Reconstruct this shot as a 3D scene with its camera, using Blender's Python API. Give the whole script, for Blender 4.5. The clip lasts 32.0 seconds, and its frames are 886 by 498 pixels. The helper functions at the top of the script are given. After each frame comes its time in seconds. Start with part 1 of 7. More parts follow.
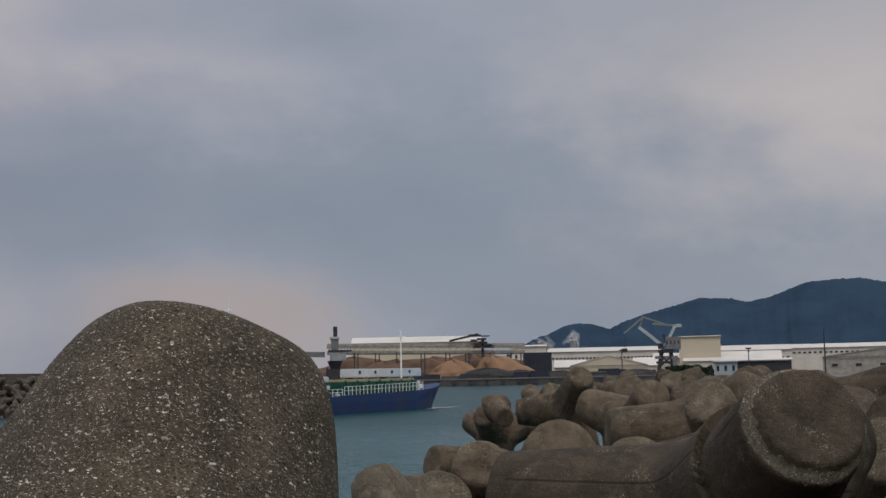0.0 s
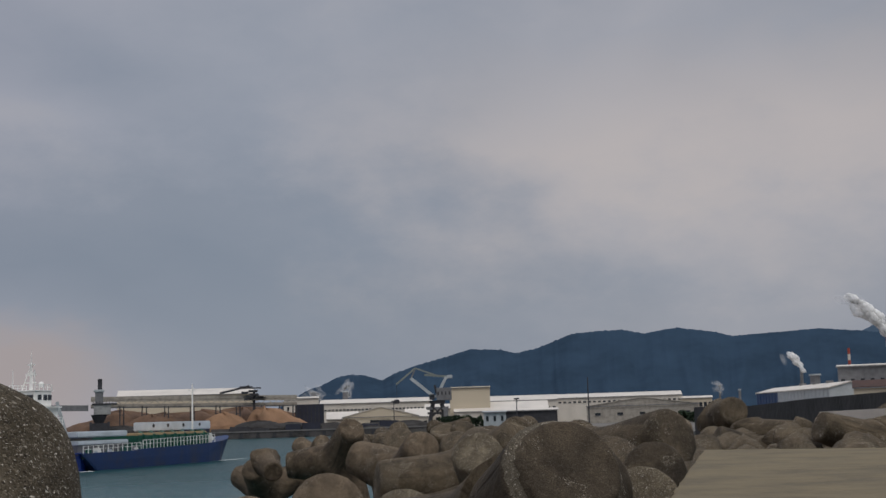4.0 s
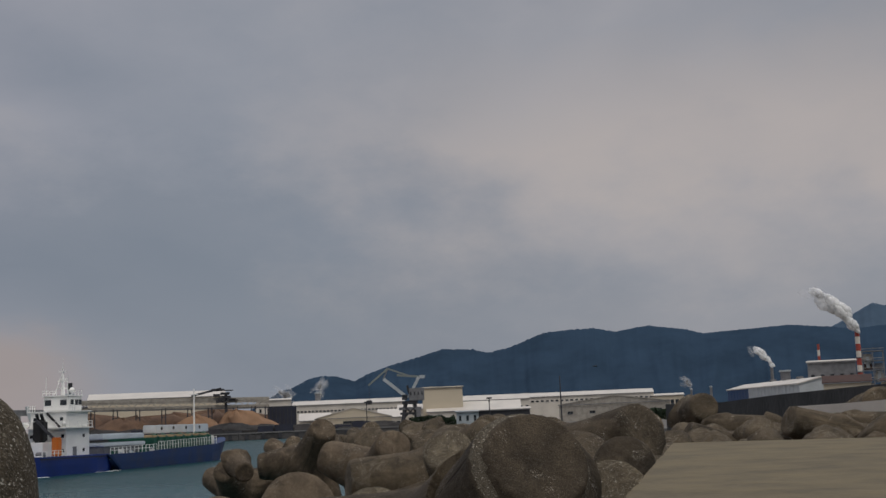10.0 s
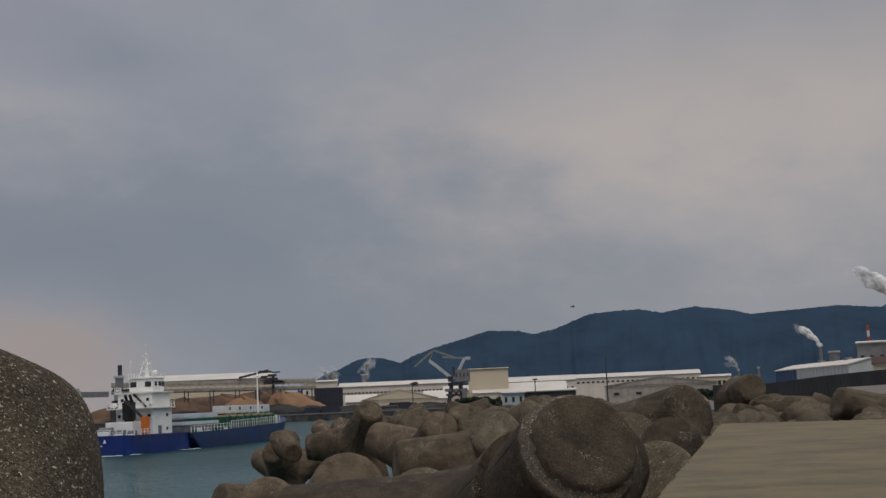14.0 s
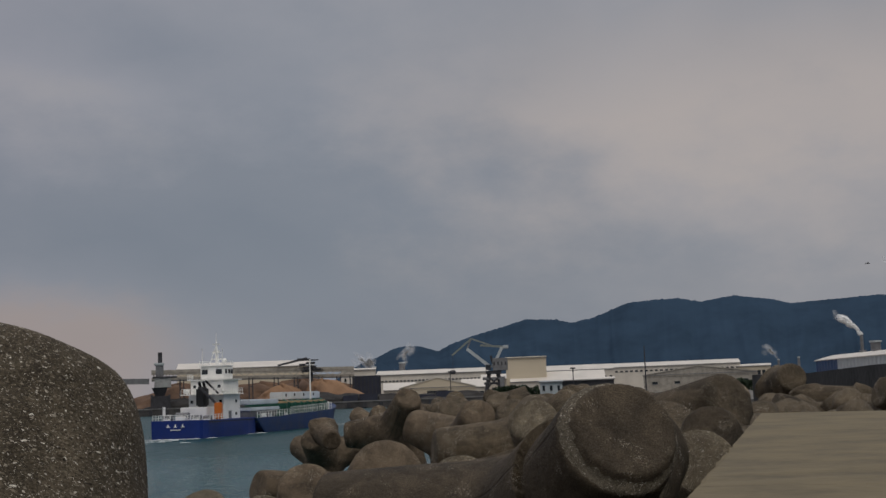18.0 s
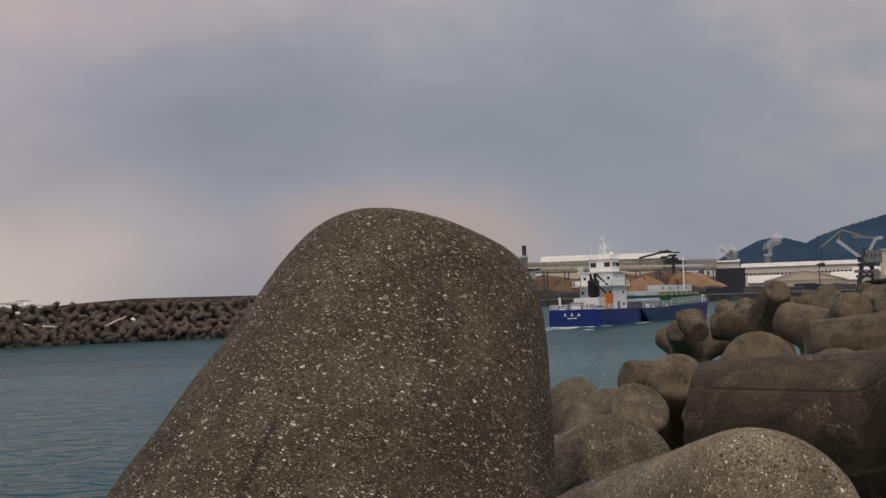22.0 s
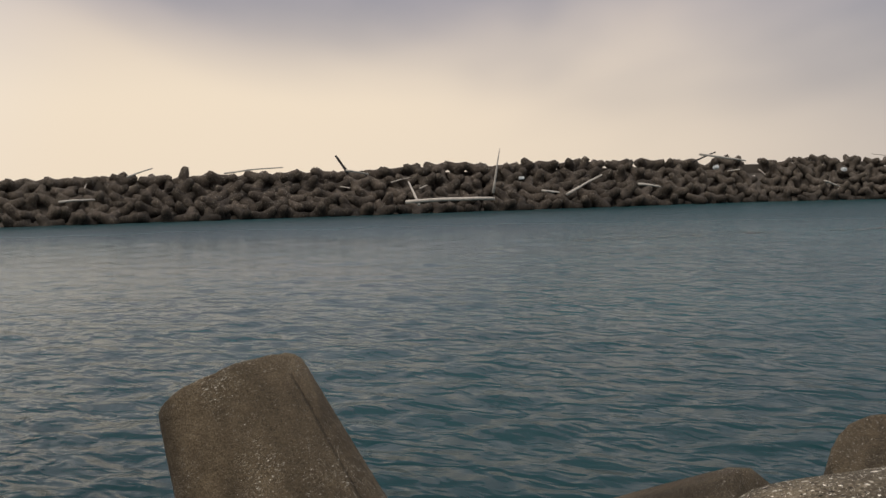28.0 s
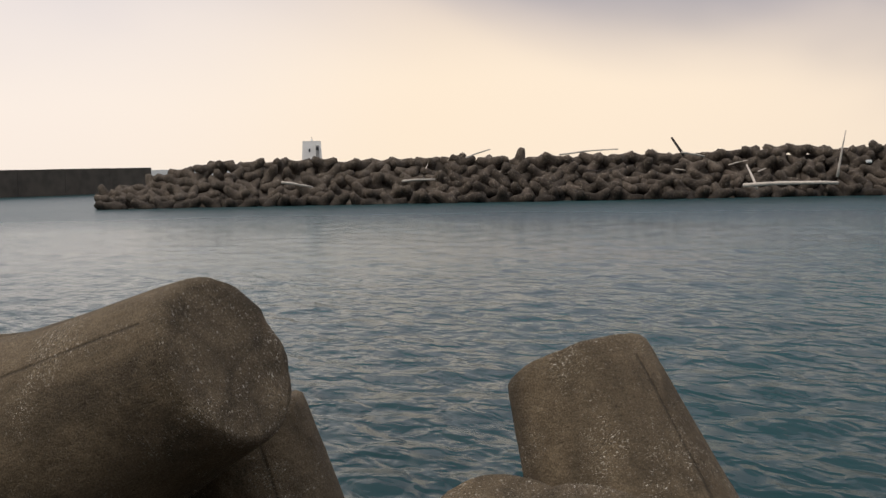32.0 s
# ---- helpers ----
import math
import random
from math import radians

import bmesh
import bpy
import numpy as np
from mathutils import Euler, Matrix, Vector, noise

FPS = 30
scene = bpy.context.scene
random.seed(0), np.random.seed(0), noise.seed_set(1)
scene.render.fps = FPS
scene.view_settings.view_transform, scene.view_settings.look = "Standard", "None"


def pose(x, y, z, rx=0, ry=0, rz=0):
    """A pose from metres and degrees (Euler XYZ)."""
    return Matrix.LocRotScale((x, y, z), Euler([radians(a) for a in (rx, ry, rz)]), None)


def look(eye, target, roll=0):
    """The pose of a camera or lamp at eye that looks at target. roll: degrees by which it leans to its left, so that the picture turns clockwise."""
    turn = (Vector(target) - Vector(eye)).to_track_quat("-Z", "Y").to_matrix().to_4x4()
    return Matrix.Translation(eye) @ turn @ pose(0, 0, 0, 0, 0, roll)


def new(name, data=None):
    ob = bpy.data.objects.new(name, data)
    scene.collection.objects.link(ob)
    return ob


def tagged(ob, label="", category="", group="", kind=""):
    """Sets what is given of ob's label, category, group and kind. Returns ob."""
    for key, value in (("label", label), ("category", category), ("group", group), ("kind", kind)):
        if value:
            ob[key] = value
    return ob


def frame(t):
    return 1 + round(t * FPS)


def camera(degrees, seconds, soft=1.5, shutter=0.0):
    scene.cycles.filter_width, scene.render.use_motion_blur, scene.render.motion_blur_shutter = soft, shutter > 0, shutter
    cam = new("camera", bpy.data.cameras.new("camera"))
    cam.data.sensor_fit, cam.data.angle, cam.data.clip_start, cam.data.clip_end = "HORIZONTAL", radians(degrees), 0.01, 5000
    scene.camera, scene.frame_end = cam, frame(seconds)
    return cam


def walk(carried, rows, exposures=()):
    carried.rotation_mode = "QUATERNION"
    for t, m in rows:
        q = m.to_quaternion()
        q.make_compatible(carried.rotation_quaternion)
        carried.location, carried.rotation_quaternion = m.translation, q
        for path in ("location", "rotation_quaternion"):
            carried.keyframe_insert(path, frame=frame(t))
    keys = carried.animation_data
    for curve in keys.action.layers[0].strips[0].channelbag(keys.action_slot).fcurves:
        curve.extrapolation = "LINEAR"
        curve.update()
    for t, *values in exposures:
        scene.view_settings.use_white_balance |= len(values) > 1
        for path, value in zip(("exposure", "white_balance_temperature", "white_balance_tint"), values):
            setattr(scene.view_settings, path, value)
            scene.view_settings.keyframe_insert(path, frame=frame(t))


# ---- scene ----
cam = camera(38.5, 32.0)

# seconds, place, heading (to the left of +y), pitch, roll; the sea lies at z = 0
PATH = [
    (0, -0.000, 0.000, 6.000, 0.00, 5.61, -1.16),
    (0.5, 0.001, -0.001, 6.012, -0.34, 6.06, -1.08),
    (1, 0.006, 0.011, 6.014, -0.89, 6.63, -1.18),
    (1.5, 0.017, 0.013, 6.017, -1.63, 7.09, -1.07),
    (2, 0.025, 0.024, 6.006, -3.21, 7.08, -0.91),
    (2.5, 0.040, 0.048, 6.008, -4.98, 6.97, -1.24),
    (3, 0.050, 0.046, 6.009, -6.91, 6.90, -1.41),
    (3.5, 0.051, 0.048, 6.010, -8.94, 7.23, -1.29),
    (4, 0.059, 0.048, 6.017, -10.31, 7.66, -1.75),
    (4.5, 0.057, 0.048, 6.015, -11.28, 8.10, -1.86),
    (6.5, 0.108, 0.056, 5.974, -13.26, 8.34, -2.27),
    (7, 0.108, 0.060, 5.972, -13.01, 8.10, -2.32),
    (7.5, 0.109, 0.063, 5.966, -12.83, 7.90, -2.44),
    (8, 0.111, 0.066, 5.968, -12.64, 7.85, -2.45),
    (8.5, 0.111, 0.067, 5.969, -12.32, 7.76, -2.66),
    (9, 0.106, 0.070, 5.968, -11.97, 7.64, -2.42),
    (9.5, 0.103, 0.051, 5.968, -11.64, 7.59, -2.50),
    (10, 0.108, 0.070, 5.967, -11.61, 7.62, -2.42),
    (10.5, 0.108, 0.075, 5.970, -11.46, 7.64, -2.58),
    (11, 0.103, 0.056, 5.968, -11.23, 7.59, -2.65),
    (11.5, 0.092, 0.031, 5.968, -10.98, 7.60, -2.45),
    (12, 0.086, 0.017, 5.968, -10.94, 7.59, -2.35),
    (12.5, 0.085, 0.009, 5.968, -10.80, 7.48, -2.27),
    (13, 0.078, 0.003, 5.969, -10.39, 7.30, -2.26),
    (13.5, 0.074, -0.009, 5.967, -9.97, 7.05, -2.33),
    (14, 0.068, -0.009, 5.965, -9.53, 6.88, -2.47),
    (14.5, 0.063, -0.020, 5.961, -8.97, 6.64, -2.28),
    (15, 0.065, -0.023, 5.959, -8.64, 6.47, -2.31),
    (15.5, 0.067, -0.024, 5.960, -8.33, 6.40, -2.30),
    (17.5, 0.059, -0.026, 5.960, -7.95, 6.38, -2.33),
    (18, 0.058, -0.014, 5.962, -7.79, 6.43, -2.22),
    (18.5, 0.051, -0.031, 5.960, -7.45, 6.58, -2.47),
    (19, 0.038, -0.035, 5.960, -6.25, 6.25, -2.47),
    (19.5, 0.009, -0.041, 5.954, -3.62, 5.39, -2.24),
    (20, 0.000, -0.043, 5.951, -1.06, 4.64, -2.17),
    (20.5, -0.013, -0.056, 5.951, 1.12, 3.90, -1.94),
    (21, -0.031, -0.065, 5.946, 3.44, 3.12, -1.74),
    (21.5, -0.055, -0.092, 5.938, 6.03, 2.58, -1.71),
    (22, -0.073, -0.109, 5.934, 8.57, 2.18, -1.90),
    (22.5, -0.105, -0.128, 5.924, 12.34, 1.25, -2.06),
    (23, -0.133, -0.150, 5.915, 16.50, -0.12, -2.02),
    (23.5, -0.160, -0.183, 5.930, 19.80, -1.26, -2.05),
    (24, -0.172, -0.213, 5.916, 22.22, -1.51, -1.46),
    (24.5, -0.205, -0.238, 5.915, 26.17, -2.36, -1.58),
    (25, -0.247, -0.218, 5.906, 31.20, -2.92, -1.37),
    (25.5, -0.256, -0.231, 5.904, 36.97, -3.71, -1.95),
    (26, -0.261, -0.242, 5.903, 41.47, -4.57, -2.68),
    (26.5, -0.258, -0.252, 5.907, 43.56, -4.10, -2.33),
    (28.5, -0.161, -0.448, 5.912, 52.89, -3.80, -1.23),
    (29, -0.140, -0.467, 5.925, 54.01, -4.40, -0.86),
    (29.5, -0.110, -0.492, 5.928, 55.27, -4.28, -0.74),
    (30, -0.086, -0.515, 5.931, 56.90, -3.78, -1.32),
    (30.5, -0.068, -0.539, 5.930, 58.98, -3.62, -1.68),
    (31, -0.076, -0.549, 5.923, 61.23, -3.54, -1.55),
    (31.5, -0.096, -0.551, 5.922, 63.09, -3.90, -0.84),
    (32, -0.094, -0.568, 5.922, 65.94, -3.88, -1.08),
]


def ahead(yaw, pitch):
    a, b = radians(yaw), radians(pitch)
    return Vector((-math.sin(a) * math.cos(b), math.cos(a) * math.cos(b), math.sin(b)))


walk(
    cam,
    [(t, look((x, y, z), Vector((x, y, z)) + ahead(yaw, pitch), roll)) for t, x, y, z, yaw, pitch, roll in PATH],
    exposures=[(0, 0.0, 6080, 9), (4, -0.06, 6080, 9), (7, -0.14, 6100, 9), (9, -0.2, 6180, 9), (13, -0.22, 6280, 9), (15, -0.24, 6300, 9), (18, -0.28, 6300, 9), (20, -0.26, 6480, 11), (21, -0.12, 6600, 12), (22, 0.05, 6600, 12), (23, -0.02, 6620, 12), (24, 0.13, 6580, 10), (25, 0.04, 6620, 9), (26, 0.0, 6660, 9), (29, 0.06, 6480, 10), (31, 0.16, 6520, 11), (32, 0.22, 6520, 11)],
)

# ---- light ----
SUN_AZ, SUN_EL = 198, 62


def make_world():
    w = bpy.data.worlds.new("sky")
    scene.world = w
    w.use_nodes = True
    nt = w.node_tree
    nt.nodes.clear()
    N = lambda kind, **kw: make_node(nt, kind, **kw)
    out, bg = N("ShaderNodeOutputWorld"), N("ShaderNodeBackground")
    co, sep = N("ShaderNodeTexCoord"), N("ShaderNodeSeparateXYZ")
    nt.links.new(co.outputs["Generated"], sep.inputs[0])
    sky = N("ShaderNodeTexSky")
    sky.sky_type, sky.sun_disc = "NISHITA", False
    sky.sun_elevation, sky.sun_rotation = radians(SUN_EL), radians(-SUN_AZ)
    sky.dust_density = 3.0
    # cloud layer: two noises, flattened towards the horizon
    flat = N("ShaderNodeMapping")
    flat.inputs["Scale"].default_value = (1.0, 1.0, 1.8)
    nt.links.new(co.outputs["Generated"], flat.inputs[0])
    n1 = N("ShaderNodeTexNoise")
    n1.inputs["Scale"].default_value, n1.inputs["Detail"].default_value, n1.inputs["Roughness"].default_value = 2.1, 3.0, 0.45
    n1.inputs["Distortion"].default_value = 0.5
    nt.links.new(flat.outputs[0], n1.inputs["Vector"])
    n2 = N("ShaderNodeTexNoise")
    n2.inputs["Scale"].default_value, n2.inputs["Detail"].default_value, n2.inputs["Roughness"].default_value = 5.0, 8.0, 0.58
    nt.links.new(flat.outputs[0], n2.inputs["Vector"])
    mixn = N("ShaderNodeMath", operation="MULTIPLY_ADD")
    nt.links.new(n2.outputs[0], mixn.inputs[0])
    mixn.inputs[1].default_value = 0.34
    nt.links.new(n1.outputs[0], mixn.inputs[2])
    cloud = N("ShaderNodeValToRGB")
    ramp(cloud, [(0.44, (0.212, 0.234, 0.274)), (0.60, (0.263, 0.280, 0.318)), (0.74, (0.328, 0.332, 0.362)), (0.88, (0.41, 0.39, 0.385))])
    nt.links.new(mixn.outputs[0], cloud.inputs[0])
    # warm break of the clouds, low over the sea, round the sun
    s = ahead(70, 8)
    dot = N("ShaderNodeVectorMath", operation="DOT_PRODUCT")
    dot.inputs[1].default_value = s
    nt.links.new(co.outputs["Generated"], dot.inputs[0])
    wide = N("ShaderNodeMapRange")
    wide.interpolation_type = "SMOOTHSTEP"
    wide.inputs["From Min"].default_value, wide.inputs["From Max"].default_value = 0.54, 1.0
    nt.links.new(dot.outputs["Value"], wide.inputs[0])
    low = N("ShaderNodeMapRange")
    low.interpolation_type = "SMOOTHSTEP"
    low.inputs["From Min"].default_value, low.inputs["From Max"].default_value = 0.172, 0.02
    wob = N("ShaderNodeMath", operation="MULTIPLY_ADD")
    nt.links.new(n1.outputs[0], wob.inputs[0])
    wob.inputs[1].default_value = -0.22
    nt.links.new(sep.outputs["Z"], wob.inputs[2])
    wob2 = N("ShaderNodeMath", operation="ADD")
    nt.links.new(wob.outputs[0], wob2.inputs[0])
    wob2.inputs[1].default_value = 0.11
    nt.links.new(wob2.outputs[0], low.inputs[0])
    warm = N("ShaderNodeMath", operation="MULTIPLY")
    nt.links.new(wide.outputs[0], warm.inputs[0])
    nt.links.new(low.outputs[0], warm.inputs[1])
    glow = N("ShaderNodeMix", data_type="RGBA")
    nt.links.new(warm.outputs[0], glow.inputs["Factor"])
    # mauve cloud towards the evening side
    dusk, mauve = N("ShaderNodeMapRange"), N("ShaderNodeMix", data_type="RGBA", blend_type="MULTIPLY")
    dusk.interpolation_type = "SMOOTHSTEP"
    dusk.inputs["From Min"].default_value, dusk.inputs["From Max"].default_value = 0.3, 0.95
    nt.links.new(dot.outputs["Value"], dusk.inputs[0])
    nt.links.new(dusk.outputs[0], mauve.inputs["Factor"])
    nt.links.new(cloud.outputs[0], mauve.inputs["A"])
    mauve.inputs["B"].default_value = (1.10, 1.0, 1.02, 1)
    nt.links.new(mauve.outputs["Result"], glow.inputs["A"])
    glow.inputs["B"].default_value = (0.84, 0.705, 0.55, 1)
    # light that the broken cloud round the sun lets through higher up
    halo = N("ShaderNodeMapRange")
    halo.interpolation_type = "SMOOTHSTEP"
    halo.inputs["From Min"].default_value, halo.inputs["From Max"].default_value = 0.90, 1.0
    halo.inputs["To Max"].default_value = 0.56
    d2 = N("ShaderNodeVectorMath", operation="DOT_PRODUCT")
    d2.inputs[1].default_value = ahead(90, 12)
    nt.links.new(co.outputs["Generated"], d2.inputs[0])
    nt.links.new(d2.outputs["Value"], halo.inputs[0])
    glow2 = N("ShaderNodeMix", data_type="RGBA")
    nt.links.new(halo.outputs[0], glow2.inputs["Factor"])
    nt.links.new(glow.outputs["Result"], glow2.inputs["A"])
    glow2.inputs["B"].default_value = (0.80, 0.75, 0.74, 1)
    # thinner, paler cloud on the landward side
    d4 = N("ShaderNodeVectorMath", operation="DOT_PRODUCT")
    d4.inputs[1].default_value = ahead(-28, 13)
    nt.links.new(co.outputs["Generated"], d4.inputs[0])
    pale = N("ShaderNodeMapRange")
    pale.interpolation_type = "SMOOTHSTEP"
    pale.inputs["From Min"].default_value, pale.inputs["From Max"].default_value = 0.90, 1.01
    pale.inputs["To Max"].default_value = 0.8
    wv = N("ShaderNodeMath", operation="MULTIPLY_ADD")
    nt.links.new(n2.outputs[0], wv.inputs[0])
    wv.inputs[1].default_value = 0.16
    nt.links.new(d4.outputs["Value"], wv.inputs[2])
    wv2 = N("ShaderNodeMath", operation="SUBTRACT")
    nt.links.new(wv.outputs[0], wv2.inputs[0])
    wv2.inputs[1].default_value = 0.08
    nt.links.new(wv2.outputs[0], pale.inputs[0])
    # the pale cloud lies in a belt, frayed above and below
    frayed = N("ShaderNodeMath", operation="MULTIPLY_ADD")
    nt.links.new(n2.outputs[0], frayed.inputs[0])
    frayed.inputs[1].default_value = 0.16
    nt.links.new(sep.outputs["Z"], frayed.inputs[2])
    belt = N("ShaderNodeValToRGB")
    ramp(belt, [(0.165, (0.25, 0.25, 0.25)), (0.25, (1, 1, 1)), (0.30, (1, 1, 1)), (0.385, (0.25, 0.25, 0.25))])
    nt.links.new(frayed.outputs[0], belt.inputs[0])
    pale2 = N("ShaderNodeMath", operation="MULTIPLY")
    nt.links.new(pale.outputs[0], pale2.inputs[0])
    nt.links.new(belt.outputs[0], pale2.inputs[1])
    # a darker shelf of cloud over the harbour
    d6 = N("ShaderNodeVectorMath", operation="DOT_PRODUCT")
    d6.inputs[1].default_value = ahead(9, 8)
    nt.links.new(co.outputs["Generated"], d6.inputs[0])
    shelf = N("ShaderNodeMapRange")
    shelf.interpolation_type = "SMOOTHSTEP"
    shelf.inputs["From Min"].default_value, shelf.inputs["From Max"].default_value = 0.94, 0.995
    nt.links.new(d6.outputs["Value"], shelf.inputs[0])
    layer = N("ShaderNodeValToRGB")
    ramp(layer, [(0.15, (0, 0, 0)), (0.20, (0.5, 0.5, 0.5)), (0.25, (0.5, 0.5, 0.5)), (0.31, (0, 0, 0))])
    nt.links.new(frayed.outputs[0], layer.inputs[0])
    shelf2 = N("ShaderNodeMath", operation="MULTIPLY")
    nt.links.new(shelf.outputs[0], shelf2.inputs[0])
    nt.links.new(layer.outputs[0], shelf2.inputs[1])
    dim = N("ShaderNodeMix", data_type="RGBA")
    nt.links.new(shelf2.outputs[0], dim.inputs["Factor"])
    nt.links.new(glow2.outputs["Result"], dim.inputs["A"])
    dim.inputs["B"].default_value = (0.178, 0.207, 0.248, 1)
    glow3 = N("ShaderNodeMix", data_type="RGBA")
    nt.links.new(pale2.outputs[0], glow3.inputs["Factor"])
    nt.links.new(dim.outputs["Result"], glow3.inputs["A"])
    glow3.inputs["B"].default_value = (0.52, 0.447, 0.405, 1)
    # a smaller peach gap low over the harbour mouth
    d5 = N("ShaderNodeVectorMath", operation="DOT_PRODUCT")
    d5.inputs[1].default_value = ahead(10, 3.6)
    nt.links.new(co.outputs["Generated"], d5.inputs[0])
    gap = N("ShaderNodeMapRange")
    gap.interpolation_type = "SMOOTHSTEP"
    gap.inputs["From Min"].default_value, gap.inputs["From Max"].default_value = 0.990, 0.9998
    gap.inputs["To Max"].default_value = 0.62
    nt.links.new(d5.outputs["Value"], gap.inputs[0])
    gap2 = N("ShaderNodeMath", operation="MULTIPLY")
    nt.links.new(gap.outputs[0], gap2.inputs[0])
    lid = N("ShaderNodeMapRange")
    lid.interpolation_type = "SMOOTHSTEP"
    lid.inputs["From Min"].default_value, lid.inputs["From Max"].default_value = 0.178, 0.125
    nt.links.new(frayed.outputs[0], lid.inputs[0])
    nt.links.new(lid.outputs[0], gap2.inputs[1])
    glow4 = N("ShaderNodeMix", data_type="RGBA")
    nt.links.new(gap2.outputs[0], glow4.inputs["Factor"])
    nt.links.new(glow3.outputs["Result"], glow4.inputs["A"])
    glow4.inputs["B"].default_value = (0.42, 0.325, 0.28, 1)
    # a little of the clear sky behind
    add = N("ShaderNodeMix", data_type="RGBA", blend_type="ADD")
    add.inputs["Factor"].default_value = 0.005
    nt.links.new(glow4.outputs["Result"], add.inputs["A"])
    nt.links.new(sky.outputs[0], add.inputs["B"])
    nt.links.new(add.outputs["Result"], bg.inputs["Color"])
    # an overcast sky grows brighter towards the zenith
    zen = N("ShaderNodeMapRange")
    zen.interpolation_type = "SMOOTHSTEP"
    zen.inputs["From Min"].default_value, zen.inputs["From Max"].default_value = 0.36, 1.0
    zen.inputs["To Min"].default_value, zen.inputs["To Max"].default_value = 1.0, 2.45
    nt.links.new(sep.outputs["Z"], zen.inputs[0])
    nt.links.new(zen.outputs[0], bg.inputs["Strength"])
    nt.links.new(bg.outputs[0], out.inputs[0])


def make_node(nt, kind, **kw):
    n = nt.nodes.new(kind)
    if "operation" in kw:
        n.operation = kw["operation"]
    if "data_type" in kw:
        n.data_type = kw["data_type"]
    if "blend_type" in kw:
        n.blend_type = kw["blend_type"]
    return n


def ramp(node, stops):
    el = node.color_ramp.elements
    while len(el) < len(stops):
        el.new(0.5)
    for e, (p, c) in zip(el, stops):
        e.position, e.color = p, (*c, 1)


make_world()
sun = new("sun", bpy.data.lights.new("sun", "SUN"))
sun.data.energy, sun.data.angle, sun.data.color = 1.5, radians(50), (1.0, 0.89, 0.75)
sun.matrix_world = look((0, 0, 60), Vector((0, 0, 60)) - ahead(SUN_AZ, SUN_EL))

# ---- materials ----
MATS = {}


def material(name, color, rough=0.8, metal=0.0, var=0.25, scale=3.0, fine=40.0, bump=0.3, alt=None, rnd=0.0, coord="Object", spec=0.5):
    """A painted or mineral surface: two scales of variation in colour and roughness, and relief."""
    if name in MATS:
        return MATS[name]
    m = bpy.data.materials.new(name)
    m.use_nodes = True
    nt = m.node_tree
    bs = nt.nodes["Principled BSDF"]
    N = lambda kind, **kw: make_node(nt, kind, **kw)
    co = N("ShaderNodeTexCoord")
    a, b = N("ShaderNodeTexNoise"), N("ShaderNodeTexNoise")
    a.inputs["Scale"].default_value, a.inputs["Detail"].default_value = scale, 5
    b.inputs["Scale"].default_value, b.inputs["Detail"].default_value = fine, 3
    for n in (a, b):
        nt.links.new(co.outputs[coord], n.inputs["Vector"])
    r = N("ShaderNodeValToRGB")
    c2 = alt or tuple(c * (1 - var) for c in color)
    hi = tuple(min(1, c * (1 + var * 0.5)) for c in color)
    ramp(r, [(0.3, c2), (0.55, color), (0.75, hi)])
    mix = N("ShaderNodeMath", operation="MULTIPLY_ADD")
    nt.links.new(b.outputs[0], mix.inputs[0])
    mix.inputs[1].default_value = 0.35
    sub = N("ShaderNodeMath", operation="SUBTRACT")
    nt.links.new(a.outputs[0], sub.inputs[0])
    sub.inputs[1].default_value = 0.17
    nt.links.new(sub.outputs[0], mix.inputs[2])
    nt.links.new(mix.outputs[0], r.inputs[0])
    last = r.outputs[0]
    if rnd:
        info = N("ShaderNodeObjectInfo")
        hsv = N("ShaderNodeHueSaturation")
        mr = N("ShaderNodeMapRange")
        mr.inputs["To Min"].default_value, mr.inputs["To Max"].default_value = 1 - rnd, 1 + rnd
        nt.links.new(info.outputs["Random"], mr.inputs[0])
        nt.links.new(mr.outputs[0], hsv.inputs["Value"])
        nt.links.new(last, hsv.inputs["Color"])
        last = hsv.outputs[0]
    nt.links.new(last, bs.inputs["Base Color"])
    rr = N("ShaderNodeMapRange")
    rr.inputs["To Min"].default_value, rr.inputs["To Max"].default_value = max(0.05, rough - 0.12), min(1, rough + 0.1)
    nt.links.new(a.outputs[0], rr.inputs[0])
    nt.links.new(rr.outputs[0], bs.inputs["Roughness"])
    bs.inputs["Metallic"].default_value = metal
    bs.inputs["Specular IOR Level"].default_value = spec
    if bump:
        bp = N("ShaderNodeBump")
        bp.inputs["Strength"].default_value, bp.inputs["Distance"].default_value = bump, 0.6 / fine
        nt.links.new(mix.outputs[0], bp.inputs["Height"])
        nt.links.new(bp.outputs[0], bs.inputs["Normal"])
    MATS[name] = m
    return m


